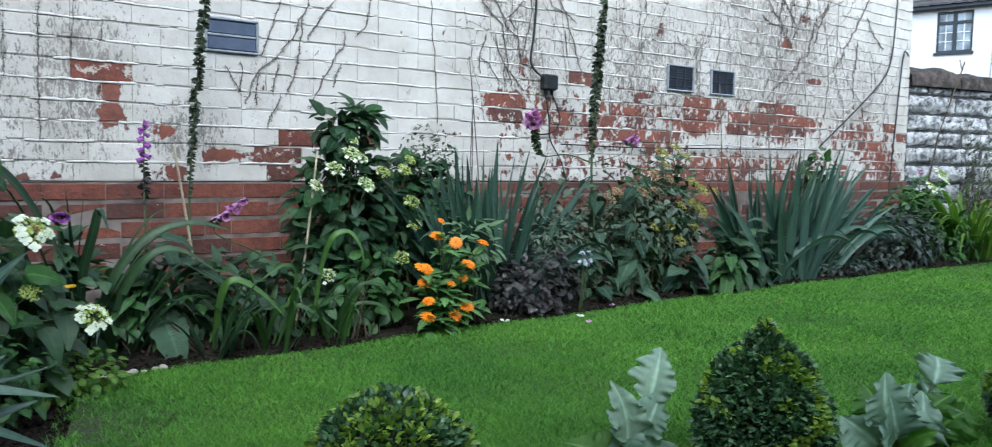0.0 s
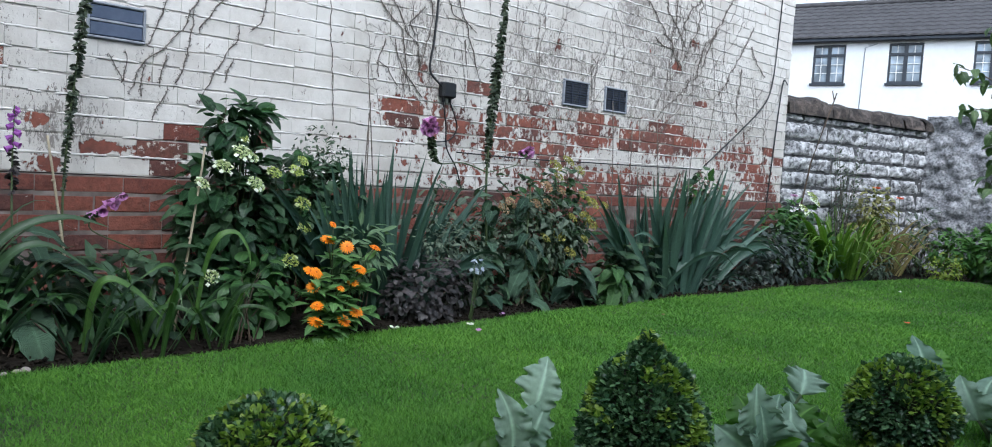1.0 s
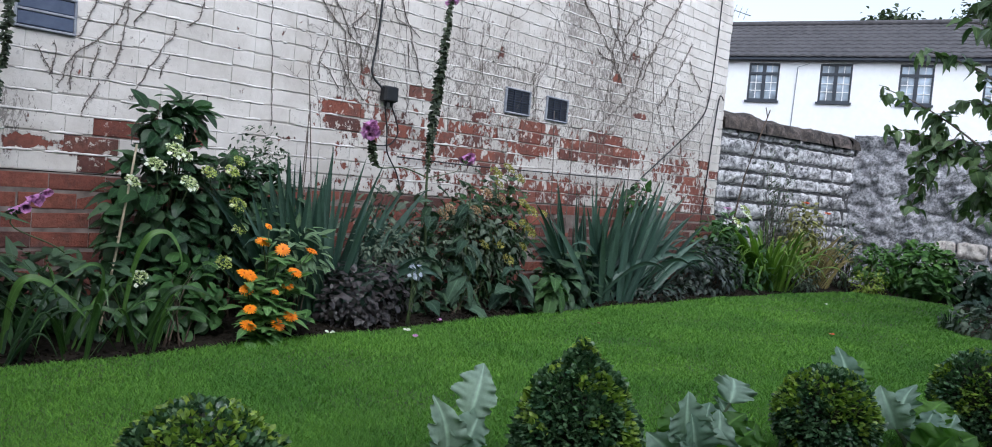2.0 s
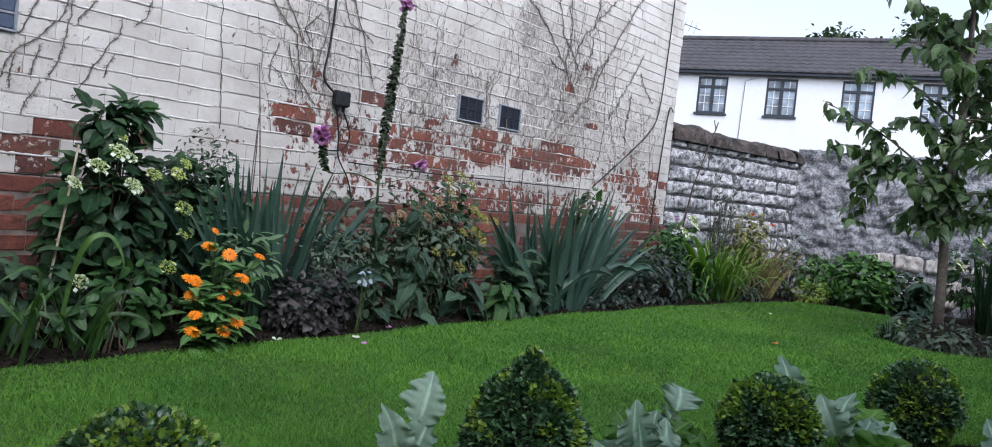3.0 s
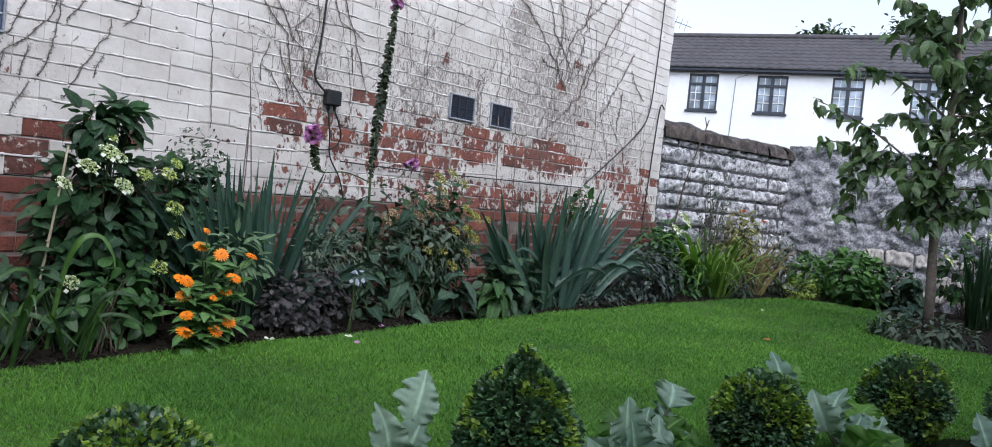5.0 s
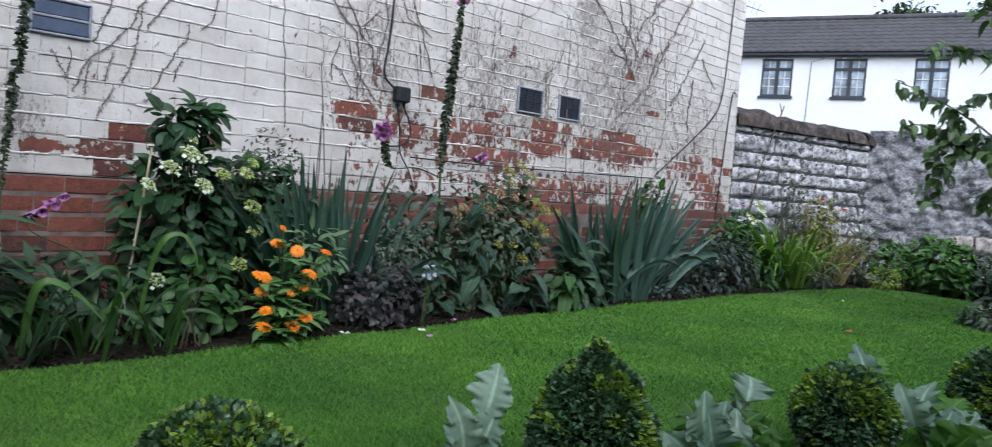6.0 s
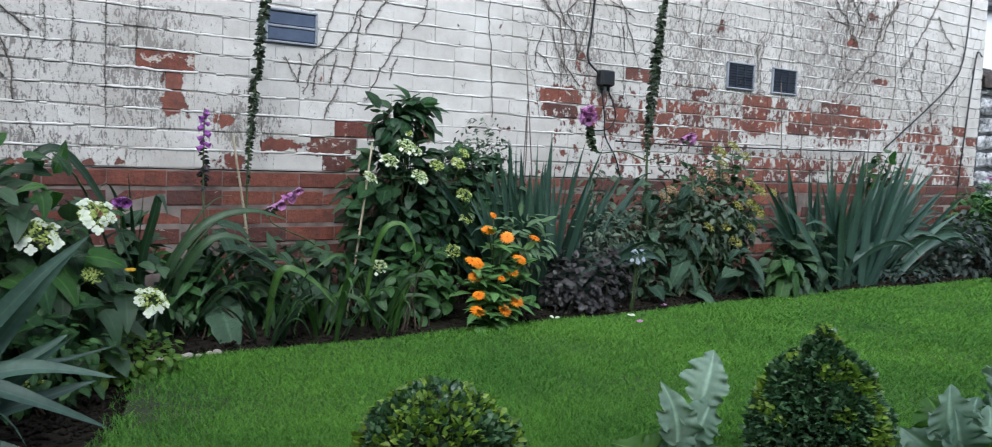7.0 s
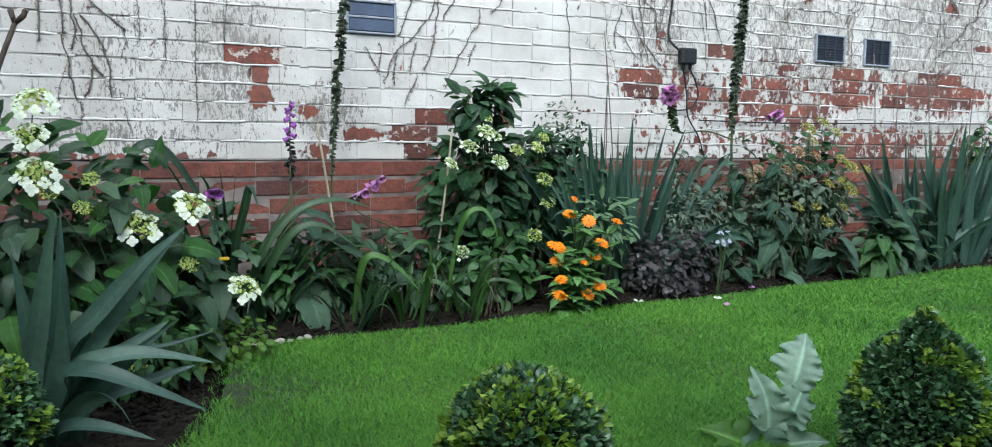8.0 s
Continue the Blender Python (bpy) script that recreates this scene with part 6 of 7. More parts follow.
hosta_root = foxglove((3.72, 2.84, 0.0), "broad fresh green leaves spreading onto the lawn", None, 26, 123, 0.17, top=0.17, material_=HOSTA_LEAF)
foxglove((3.40, 2.86, 0.0), "grey-green foxglove rosette at the lawn edge", None, 18, 124, 0.17, top=0.22)

foliage_mass("grey_sub_shrub", (2.75, 3.12, 0.0), "dull grey-green leafy stems hiding the plinth", "foliage", (2.78, 3.14, 0.34), (0.42, 0.08, 0.30), 420, 0.055, GREY_LEAF, OVATE + LANCE, 105, stems=18, stem_mat=GREEN_STEM)
foliage_mass("grey_sub_shrub", (3.35, 3.14, 0.0), "dull olive foliage behind the foxgloves", "foliage", (3.40, 3.18, 0.32), (0.42, 0.07, 0.28), 360, 0.055, DARK_GREEN, OVATE + LANCE, 106, stems=14, stem_mat=GREEN_STEM)

# ---- towards the stone wall ----
sword_clump("iris", (4.50, 3.02, 0.0), "large grey-green iris clump with bent outer blades", "iris", 125, 0.76, 0.88, 0.046, IRIS_LEAF, 23, lean=(0.10, -0.05), droopers=0.30, foot=0.24, bias=0.8,
            tips=[((5.42, 2.88, 0.10), 0.046, 0.14), ((5.38, 2.90, 0.28), 0.05, 0.16), ((5.36, 2.86, 0.03), 0.044, 0.08), ((5.25, 2.92, 0.40), 0.046, 0.10), ((5.15, 2.82, 0.05), 0.042, 0.05), ((5.05, 3.05, 0.80), 0.045, 0.02)])
hydrangea("green_shrub", (5.20, 3.26, 0.0), "shrub with bright green shoots behind the iris", (5.22, 3.25, 0.55), (0.20, 0.08, 0.30), 60, 0.085, [], LIGHT_LEAF, 131)
foliage_mass("dark_shrub", (5.95, 3.0, 0.0), "low dark glossy-leaved shrub beside the iris", "shrub", (5.80, 2.96, 0.18), (0.50, 0.18, 0.24), 800, 0.058, DARK_LEAF, OVATE, 132)
foliage_mass("green_shrub", (6.05, 3.15, 0.0), "loose green shrub with lance leaves by the wall's end", "shrub", (6.20, 3.10, 0.34), (0.36, 0.14, 0.24), 420, 0.075, SMALL_LEAF, LANCE + OVATE, 133)
strap_clump("montbretia", (6.88, 2.94, 0.0), "bright green arching montbretia leaves before the stone wall", "montbretia", 150, 0.85, 0.55, 0.030, YELLOW_STRAP, 134, foot=0.22)
hydrangea("lacecap_hydrangea", (6.55, 3.18, 0.0), "white lacecap hydrangea against the stone wall", (6.55, 3.16, 0.42), (0.28, 0.12, 0.20), 70, 0.08, [(6.70, 3.08, 0.62), (6.50, 3.08, 0.56), (6.60, 3.06, 0.66)], LIGHT_LEAF, 135, head_size=0.12)
strap_clump("faded_montbretia", (7.70, 2.90, 0.0), "browning grass-like leaves leaning over", "montbretia", 90, 0.45, 0.55, 0.022, BROWN_STRAP, 136, lean=(0.38, 0), foot=0.2)
foliage_mass("yellow_shrub", (7.62, 2.98, 0.0), "pale yellow-green leafy shrub fading to brown", "shrub", (7.72, 2.98, 0.46), (0.46, 0.12, 0.34), 620, 0.065, PALE_YELLOW, LANCE + OVATE, 137)
foliage_mass("bed_foliage", (7.3, 2.84, 0.0), "grey-green low leaves and dry stems at the bed edge", "foliage", (7.3, 2.80, 0.10), (0.40, 0.12, 0.14), 260, 0.05, GREY_LEAF, OVATE, 138)
corymb(hydrangea("lacecap_hydrangea", (7.05, 2.86, 0.0), "small white lacecap head low in the bed", (7.05, 2.86, 0.12), (0.10, 0.06, 0.10), 14, 0.06, [(7.06, 2.80, 0.14)], LIGHT_LEAF, 139, head_size=0.10), (6.98, 2.82, 0.17), 0.07, 140)
for i, (x, y, z) in enumerate(((8.05, 2.90, 0.69), (7.57, 2.93, 0.77), (6.34, 3.1, 0.66), (0.43, 2.66, 0.31))):
    rp = thing("red_flower", (x, y, 0.0), ("single small yellow flower on a thin stem" if i == 3 else "single small red flower on a thin stem"), "flower", "red flowers")
    sb, fb = Buf(), Buf()
    tube(sb, bend((x, y, 0.0), (x, y, z), 0, 5, (0.02, 0, 0)), 0.004, 0.002, 4)
    for q in range(7):
        stamp(fb, ROUND_PETAL, (x, y, z), (math.cos(q * 0.9), math.sin(q * 0.9) - 0.2, 0.4), (0, -0.6, 0.8), 0.034 if i < 3 else 0.016)
    child(rp, sb, "stem", GREEN_STEM)
    child(rp, fb, "petals", (RED_PETAL, RED_PETAL, PALE_PURPLE, YELLOW_PETAL)[i])
weed = thing("wispy_weed", (7.25, 3.08, 0.0), "tall wispy dry weed with tiny leaves before the stone wall", "weed")
wb, wlv = Buf(), Buf()
g = random.Random(77)
for _ in range(16):
    wb = Buf()
    top_ = np.array((7.25 + g.uniform(-0.34, 0.38), 3.06 + g.uniform(-0.08, 0.05), g.uniform(0.8, 1.32)))
    arc = bend((7.25 + g.uniform(-0.1, 0.1), 3.08, 0.0), top_, 0.05, 9, (g.uniform(-.05, .05), 0, 0))
    tube(wb, arc, 0.0035, 0.0012, 4)
    child(weed, wb, "stem", DEAD_STEM)
    for p in arc[3:]:
        for _ in range(7):
            stamp(wlv, LANCE[0], p + np.array([g.uniform(-.03, .03), g.uniform(-.02, .02), g.uniform(-.05, .05)]), (g.uniform(-1, 1), g.uniform(-1, .6), g.uniform(-.2, 1)), (0, -0.3, 1), g.uniform(0.02, 0.045))
child(weed, wlv, "leaves", GREY_LEAF, kind="stuff")
foliage_mass("bright_shrub", (8.25, 2.28, 0.0), "bright green leafy shrub in the corner of the walls", "shrub", (8.38, 2.10, 0.24), (0.24, 0.36, 0.27), 1000, 0.075, FRESH_LEAF, OVATE + BROAD, 151)
foliage_mass("bright_shrub", (8.18, 2.46, 0.0), "fresh green leafy shoots beside the lime plant", "shrub", (8.18, 2.46, 0.24), (0.20, 0.20, 0.20), 320, 0.07, FRESH_LEAF, OVATE + LANCE, 157)
foliage_mass("bright_shrub", (8.45, 1.82, 0.0), "green leafy shrub thinning out along the wall", "shrub", (8.45, 1.80, 0.18), (0.18, 0.26, 0.20), 300, 0.075, DARK_GREEN, OVATE + BROAD, 158)
foliage_mass("lime_ground_cover", (7.95, 2.42, 0.0), "lime green low flowering plant by the lawn", "ground cover", (7.92, 2.42, 0.10), (0.22, 0.16, 0.14), 420, 0.03, LIME_LEAF, TINY, 152)
foliage_mass("grey_leaf_shrub", (8.25, 2.75, 0.0), "grey-green shrub against the stone wall corner", "shrub", (8.2, 2.72, 0.30), (0.28, 0.14, 0.34), 260, 0.07, GREY_LEAF, LANCE, 153)
foxglove((8.05, 1.90, 0.0), "broad pale hosta leaves before the roughcast wall", None, 20, 154, 0.24, top=0.22, material_=HOSTA_LEAF)
foxglove((8.35, 1.55, 0.0), "broad-leaved plant at the foot of the wall", None, 18, 155, 0.22, top=0.28)
sword_clump("phormium", (7.75, 0.92, 0.0), "dark green stiff phormium clump by the wall", "phormium", 44, 0.40, 0.85, 0.05, DARK_STRAP, 24, droopers=0.1, foot=0.12)
hydrangea("lacecap_hydrangea", (8.6, 1.15, 0.0), "white-flowered shrub behind the tree", (8.6, 1.15, 0.42), (0.2, 0.35, 0.32), 90, 0.09, [(8.42, 1.15, 0.72), (8.42, 0.98, 0.74), (8.40, 1.3, 0.5)], LIGHT_LEAF, 156, head_size=0.14)

# ---- the young tree in its small bed ----
tree = thing("young_tree", (6.10, 1.02, 0.0), "young fruit tree with a thin trunk and drooping green leaves", "tree")
g = random.Random(33)
tk = Buf()
trunk_pts = [np.array(p) for p in ((6.10, 1.02, -0.03), (6.10, 1.03, 0.35), (6.11, 1.05, 0.75), (6.10, 1.05, 1.2), (6.12, 1.02, 1.7), (6.11, 1.04, 2.2), (6.12, 1.05, 2.85))]
tube(tk, trunk_pts, 0.036, 0.012, 10)
child(tree, tk, "trunk", BARK)
lv = Buf()
twigs = []
for i in range(46):
    z0 = g.uniform(0.78, 2.6)
    a = g.uniform(0, 6.28)
    reach = g.uniform(0.2, 0.80) * (0.50 if math.sin(a) > 0 else 1.0) * (1.0 if z0 < 2.0 else 0.75)
    rise = g.uniform(-0.15, 0.35) if z0 > 1.1 else g.uniform(-0.1, 0.12)
    p0 = np.array((6.11, 1.04, z0))
    p1 = p0 + (math.cos(a) * reach, math.sin(a) * reach, rise)
    twigs.append(bend(p0, p1, 0.05, 7, (g.uniform(-.05, .05), g.uniform(-.05, .05), 0)))
for ends in (((6.1, 1.08, 1.05), (6.05, 1.88, 1.60)), ((6.1, 1.06, 0.95), (6.02, 1.78, 1.32)), ((6.08, 1.4, 1.25), (6.0, 1.62, 0.80)), ((6.1, 1.06, 1.5), (6.05, 1.66, 1.85)), ((6.1, 1.05, 1.9), (6.1, 1.55, 2.45)), ((6.1, 1.5, 1.45), (6.05, 1.62, 1.0)),
             ((6.1, 1.05, 1.3), (5.95, 0.35, 1.5)), ((6.1, 1.05, 1.0), (5.95, 0.45, 0.95)), ((6.1, 1.05, 1.8), (6.0, 0.3, 2.1))):
    twigs.append(bend(*ends, 0.06, 10))
for arc in twigs:
    lb = Buf()
    tube(lb, arc, 0.009, 0.003, 5)
    child(tree, lb, "limb", BARK)
    for k, p in enumerate(arc[1:]):
        for _ in range(5):
            o = p + np.array([g.uniform(-.05, .05), g.uniform(-.05, .05), g.uniform(-.04, .03)])
            d = unit((g.uniform(-1, 1), g.uniform(-1, 1), g.uniform(-1.1, 0.25)))
            s = g.uniform(0.065, 0.112)
            stamp(lv, g.choice(OVATE[1:] + BROAD[1:2]), o, d, (g.uniform(-.5, .2), g.uniform(-.5, .5), 1), s, s * 1.1)
child(tree, lv, "crown", TREE_LEAF, kind="stuff")
foliage_mass("ground_cover", (6.0, 1.22, 0.0), "low grey-green leaves round the tree's foot", "ground cover", (6.12, 1.05, 0.06), (0.26, 0.36, 0.12), 420, 0.06, GREY_LEAF, OVATE + LANCE, 161)
strap_clump("dark_grass", (6.02, 1.30, 0.0), "small dark tuft of black-green grass on bare soil", "ornamental grass", 40, 0.14, 0.15, 0.008, DARK_STRAP, 162, foot=0.05)
foxglove((6.35, 1.22, 0.0), "hosta-like leaves beside the young tree", None, 12, 163, 0.17, top=0.16)

# ---- small things on the lawn and the bed's edge ----
for x, y, mat, lab in ((2.076, 2.702, WHITE_PETAL, "white"), (2.425, 2.614, WHITE_PETAL, "white"), (2.37, 2.499, PALE_PURPLE, "lilac"), (2.745, 2.749, PALE_PURPLE, "lilac"), (4.659, 1.59, RED_PETAL, "pink"), (6.12, 2.148, WHITE_PETAL, "pale"), (3.526, 2.366, BROWN_STRAP, "brown")):
    fb = Buf()
    g = random.Random(int(x * 100))
    for q in range(3):
        stamp(fb, ROUND_PETAL, (x + g.uniform(-.008, .008), y + g.uniform(-.008, .008), 0.032), (g.uniform(-1, 1), g.uniform(-1, 1), 0.3), (0, -0.5, 1), 0.019)
    tagged(part("fallen_petal", fb, mat), lab + " fallen petal lying on the mown grass", "petal", "petals on the lawn")
foliage_mass("bed_foliage", (0.35, 2.95, 0.0), "dark broad leaves behind the day lily", "foliage", (0.30, 2.98, 0.22), (0.34, 0.12, 0.28), 300, 0.09, DARK_GREEN, OVATE, 171)
foliage_mass("bed_foliage", (1.0, 3.0, 0.0), "dark green leaves in the shade of the canes", "foliage", (1.02, 3.10, 0.15), (0.36, 0.10, 0.20), 280, 0.085, DARK_GREEN, OVATE + LANCE, 172)
foliage_mass("bed_foliage", (4.0, 2.98, 0.0), "dark green leaves in front of the iris clump", "foliage", (4.02, 2.94, 0.14), (0.34, 0.12, 0.20), 330, 0.08, DARK_GREEN, OVATE, 174)
foliage_mass("bed_foliage", (6.6, 2.95, 0.0), "mixed green leaves under the montbretia", "foliage", (6.6, 2.95, 0.14), (0.40, 0.14, 0.20), 300, 0.08, SMALL_LEAF, OVATE + LANCE, 175)
foliage_mass("bed_foliage", (5.2, 2.86, 0.0), "dark low leaves under the iris blades", "foliage", (5.1, 2.90, 0.06), (0.45, 0.10, 0.10), 260, 0.05, DARK_LEAF, OVATE, 176)
foliage_mass("grey_sub_shrub", (1.98, 3.16, 0.0), "thin grey-green twiggy seed heads before the wall", "foliage", (1.98, 3.18, 0.58), (0.19, 0.06, 0.30), 900, 0.032, GREY_LEAF, LANCE, 104, stems=16, stem_mat=DEAD_STEM)
foliage_mass("bed_foliage", (1.98, 3.10, 0.0), "rounded dull green leaves between hydrangea and iris", "foliage", (1.98, 3.10, 0.44), (0.20, 0.08, 0.26), 330, 0.05, DARK_GREEN, BROAD, 177, stems=12, stem_mat=GREEN_STEM)
# crumbs of soil along the bed's edge and in the bare corner
clods = Buf()
g = np.random.default_rng(19)
ico = np.array([(1, 0, 0), (-1, 0, 0), (0, 1, 0), (0, -1, 0), (0, 0, 1), (0, 0, -1)], float)
ico_faces = [(0, 2, 4), (2, 1, 4), (1, 3, 4), (3, 0, 4), (2, 0, 5), (1, 2, 5), (3, 1, 5), (0, 3, 5)]
for i in range(5000):
    if i < 2900:
        x = g.uniform(0.5, 7.6)
        y = float(np.interp(x, (0.5, 3.6, 5.2, 6.2, 7.6), (2.74, 2.82, 2.79, 2.74, 2.54))) + abs(g.normal(0, 0.07))
    elif i < 3700:
        x, y = g.uniform(-0.1, 0.42), g.uniform(1.75, 2.5)
        if x > np.interp(y, (1.75, 2.08, 2.42, 2.69), (0.16, 0.31, 0.39, 0.47)) + 0.01:
            continue
    elif i < 4200:
        x, y = g.uniform(5.85, 6.9), g.uniform(0.6, 1.35)
    else:
        x, y = g.normal(0.40, 0.10), g.normal(2.30, 0.16)
    r = g.uniform(0.004, 0.015) * (0.6 + 0.4 * g.random())
    clods.add((ico * g.uniform(0.6, 1.25, (6, 1)) * r * (1, 1, 0.75)) + (x, y, soil_height(x, y) + r * 0.35), ico_faces)
tagged(part("soil_crumbs", clods, SOIL), "dark loose crumbs of garden soil along the bed", "soil", kind="stuff")
PEBBLE = plain("pale_pebble", (0.32, 0.27, 0.25), (0.55, 0.48, 0.45), 40.0, 0.8)
g = random.Random(8)
for i in range(14):
    f_ = i / 13
    x, y = 0.36 + 0.34 * f_ + g.uniform(-.02, .02), 2.70 + 0.07 * f_ + g.uniform(-.015, .02)
    r = g.uniform(0.009, 0.017)
    bm = bmesh.new()
    bmesh.ops.create_icosphere(bm, subdivisions=2, radius=r)
    for v in bm.verts:
        v.co *= 1 + 0.3 * noise.noise(v.co * 60 + Vector((i, 0, 0)))
        v.co.z *= 0.65
        v.co += Vector((x, y, 0.008))
    me = bpy.data.meshes.new("pebble")
    bm.to_mesh(me)
    bm.free()
    tagged(part("pebble", me, PEBBLE), "small pale pebble on soil at the lawn's edge", "pebble", "pebbles at the bed edge")
# ---- cables, box and dead climbers on the brick wall ----
FACE = WALL_Y - 0.006
jb = thing("junction_box", (2.873, WALL_Y, 1.085), "small black plastic electrical box fixed to the wall", "electrical box")
b = Buf()
box(b, (2.808, WALL_Y - 0.05, 1.082), (2.898, WALL_Y - 0.003, 1.165), 0.008)
child(jb, b, "box_body", BLACK_RUBBER)
b = Buf()
box(b, (2.812, WALL_Y - 0.058, 1.086), (2.894, WALL_Y - 0.0505, 1.161), 0.004)
child(jb, b, "lid", BLACK_RUBBER)
b = Buf()
for x in (2.83, 2.875):
    tube(b, [(x, WALL_Y - 0.028, 1.083), (x, WALL_Y - 0.028, 1.060)], 0.010, 0.008, 8)
child(jb, b, "cable_gland", BLACK_RUBBER)


def wire_on_wall(label, runs, r=0.0045):
    root = thing("cable", runs[0][0], label, "cable", "cables on the wall")
    for run in runs:
        b_ = Buf()
        pts = [np.asarray(p, float) for p in run]
        fine = []
        for i in range(8 * (len(pts) - 1) + 1):
            f_ = i / 8
            k = min(int(f_), len(pts) - 2)
            u = f_ - k
            p0, p1, p2, p3 = pts[max(k - 1, 0)], pts[k], pts[k + 1], pts[min(k + 2, len(pts) - 1)]
            fine.append(0.5 * (2 * p1 + (p2 - p0) * u + (2 * p0 - 5 * p1 + 4 * p2 - p3) * u * u + (3 * p1 - p0 - 3 * p2 + p3) * u ** 3))
        tube(b_, fine, r, r, 6)
        child(root, b_, "wire", BLACK_RUBBER)
    return root


Fy = WALL_Y - 0.010
wire_on_wall("black cable coming down the wall into the box", [[(2.80, Fy, 3.2), (2.79, Fy, 2.3), (2.775, Fy, 1.63), (2.76, Fy, 1.38), (2.74, Fy - 0.004, 1.22), (2.80, Fy - 0.02, 1.15), (2.83, Fy - 0.02, 1.13)]], 0.006)
wire_on_wall("thin black wires hanging in a loop below the box", [[(2.875, Fy - 0.018, 1.065), (2.92, Fy - 0.02, 0.98), (2.94, Fy - 0.01, 0.92), (2.89, Fy - 0.008, 0.86), (2.77, Fy - 0.006, 0.845)], [(2.83, Fy - 0.018, 1.065), (2.86, Fy - 0.016, 0.93), (2.88, Fy - 0.008, 0.82), (2.96, Fy - 0.006, 0.71), (3.0, Fy - 0.006, 0.60)]], 0.004)
wire_on_wall("black cable along the wall above the plants", [[(2.95, Fy - 0.012, 0.80), (3.5, Fy - 0.012, 0.795), (4.1, Fy - 0.012, 0.803), (4.8, Fy - 0.012, 0.812), (5.4, Fy - 0.012, 0.822)]], 0.004)
wire_on_wall("black cable down the wall's end, then slanting across", [[(6.47, Fy, 3.6), (6.455, Fy, 2.585), (6.43, Fy, 2.0), (6.37, Fy - 0.005, 1.55), (6.22, Fy - 0.01, 1.36), (5.9, Fy - 0.01, 1.14), (5.43, Fy - 0.01, 0.85)]], 0.005)
wire_on_wall("second black cable down the end of the wall", [[(6.64, Fy - 0.005, 1.60), (6.56, Fy - 0.008, 1.62), (6.52, Fy - 0.008, 1.4), (6.47, Fy - 0.006, 0.9), (6.42, Fy - 0.006, 0.4)]], 0.006)


def climber(name, label, starts, seed, height, split, sway, r=0.0035, hairs=0):
    """Dead ivy stems that run up the wall, forking as they go, with short rootlets."""
    g = random.Random(seed)
    root = thing(name, (starts[0][0], WALL_Y, starts[0][1]), label, "dead climber", "dead climbers on the wall")
    hair = Buf()

    def grow(b_, x, z, ang, rad, left, depth):
        pts = [(x, FACE - rad * 0.5, z)]
        steps = max(3, int(left / 0.045))
        for i in range(steps):
            ang += g.gauss(0, 0.16) * sway - 0.10 * ang
            x += math.sin(ang) * 0.045
            z += math.cos(ang) * 0.045
            if not (WALL_X0 + 0.1 < x < WALL_X1 - 0.06 and z < WALL_TOP - 0.05):
                break
            pts.append((x, FACE - rad * 0.5 - 0.002 * g.random(), z))
            if g.random() < hairs:
                a = g.uniform(-1.4, 1.4)
                l_ = g.uniform(0.01, 0.04)
                tube(hair, [(x, FACE, z), (x + math.sin(a) * l_ * 0.5, FACE - 0.001, z + math.cos(a) * l_ * 0.6), (x + math.sin(a) * l_, FACE, z + math.cos(a) * l_)], 0.0011, 0.0007, 3)
            if depth < 5 and g.random() < split:
                grow(b_, x, z, ang + g.choice((-1, 1)) * g.uniform(0.35, 0.8), rad * 0.72, left * (1 - i / steps) * g.uniform(0.5, 0.9), depth + 1)
        if len(pts) > 2:
            tube(b_, pts, rad, rad * 0.55, 4)

    for x, z, ang in starts:
        b_ = Buf()
        grow(b_, x, z, ang, r * g.uniform(0.8, 1.2), height * g.uniform(0.8, 1.1), 0)
        if b_.n:
            child(root, b_, "stem", DEAD_STEM)
    if hair.n:
        child(root, hair, "root_hair", DEAD_STEM, kind="stuff")
    return root


def ivy_runs(label, runs, seed, r=0.0022, hairs=2.2, reach=0.009, sway=1.0):
    """Dead ivy stems pressed to the wall along the given ways (x, z), crooked, and furred with short rootlets."""
    g = random.Random(seed)
    root = thing("dead_ivy", (runs[0][-1][0], WALL_Y, runs[0][-1][1]), label, "dead climber", "dead climbers on the wall")
    fur = Buf()
    for n_, run in enumerate(runs):
        pts = []
        for (xa, za), (xb, zb) in zip(run, run[1:]):
            k = max(2, int(math.hypot(xb - xa, zb - za) / 0.016))
            for i in range(k):
                f_ = i / k
                pts.append((xa + (xb - xa) * f_, za + (zb - za) * f_))
        pts.append(run[-1])
        line = []
        for i, (x, z) in enumerate(pts):
            x += sway * (0.014 * noise.noise((i * 0.23, n_ * 3.7, seed)) + 0.006 * noise.noise((i * 0.8, n_ * 3.7, seed)))
            line.append((x, FACE - r * 0.5, z))
            if noise.noise((i * 0.35, n_ * 9.1, seed + 5)) < -0.25:
                continue
            for _ in range(int(hairs + g.random())):
                a, l_ = g.uniform(0, 6.28), reach * g.uniform(0.4, 1.2)
                q = (x + g.uniform(-.003, .003), z + g.uniform(-.008, .008))
                tube(fur, [(q[0], FACE - 0.001, q[1]), (q[0] + math.cos(a) * l_, FACE, q[1] + math.sin(a) * l_)], 0.0017, 0.0009, 3)
        b_ = Buf()
        tube(b_, line, r * g.uniform(0.7, 1.0), r * g.uniform(0.7, 1.1), 4)
        child(root, b_, "stem", DEAD_STEM)
    child(root, fur, "root_hair", DEAD_STEM, kind="stuff")
    return root


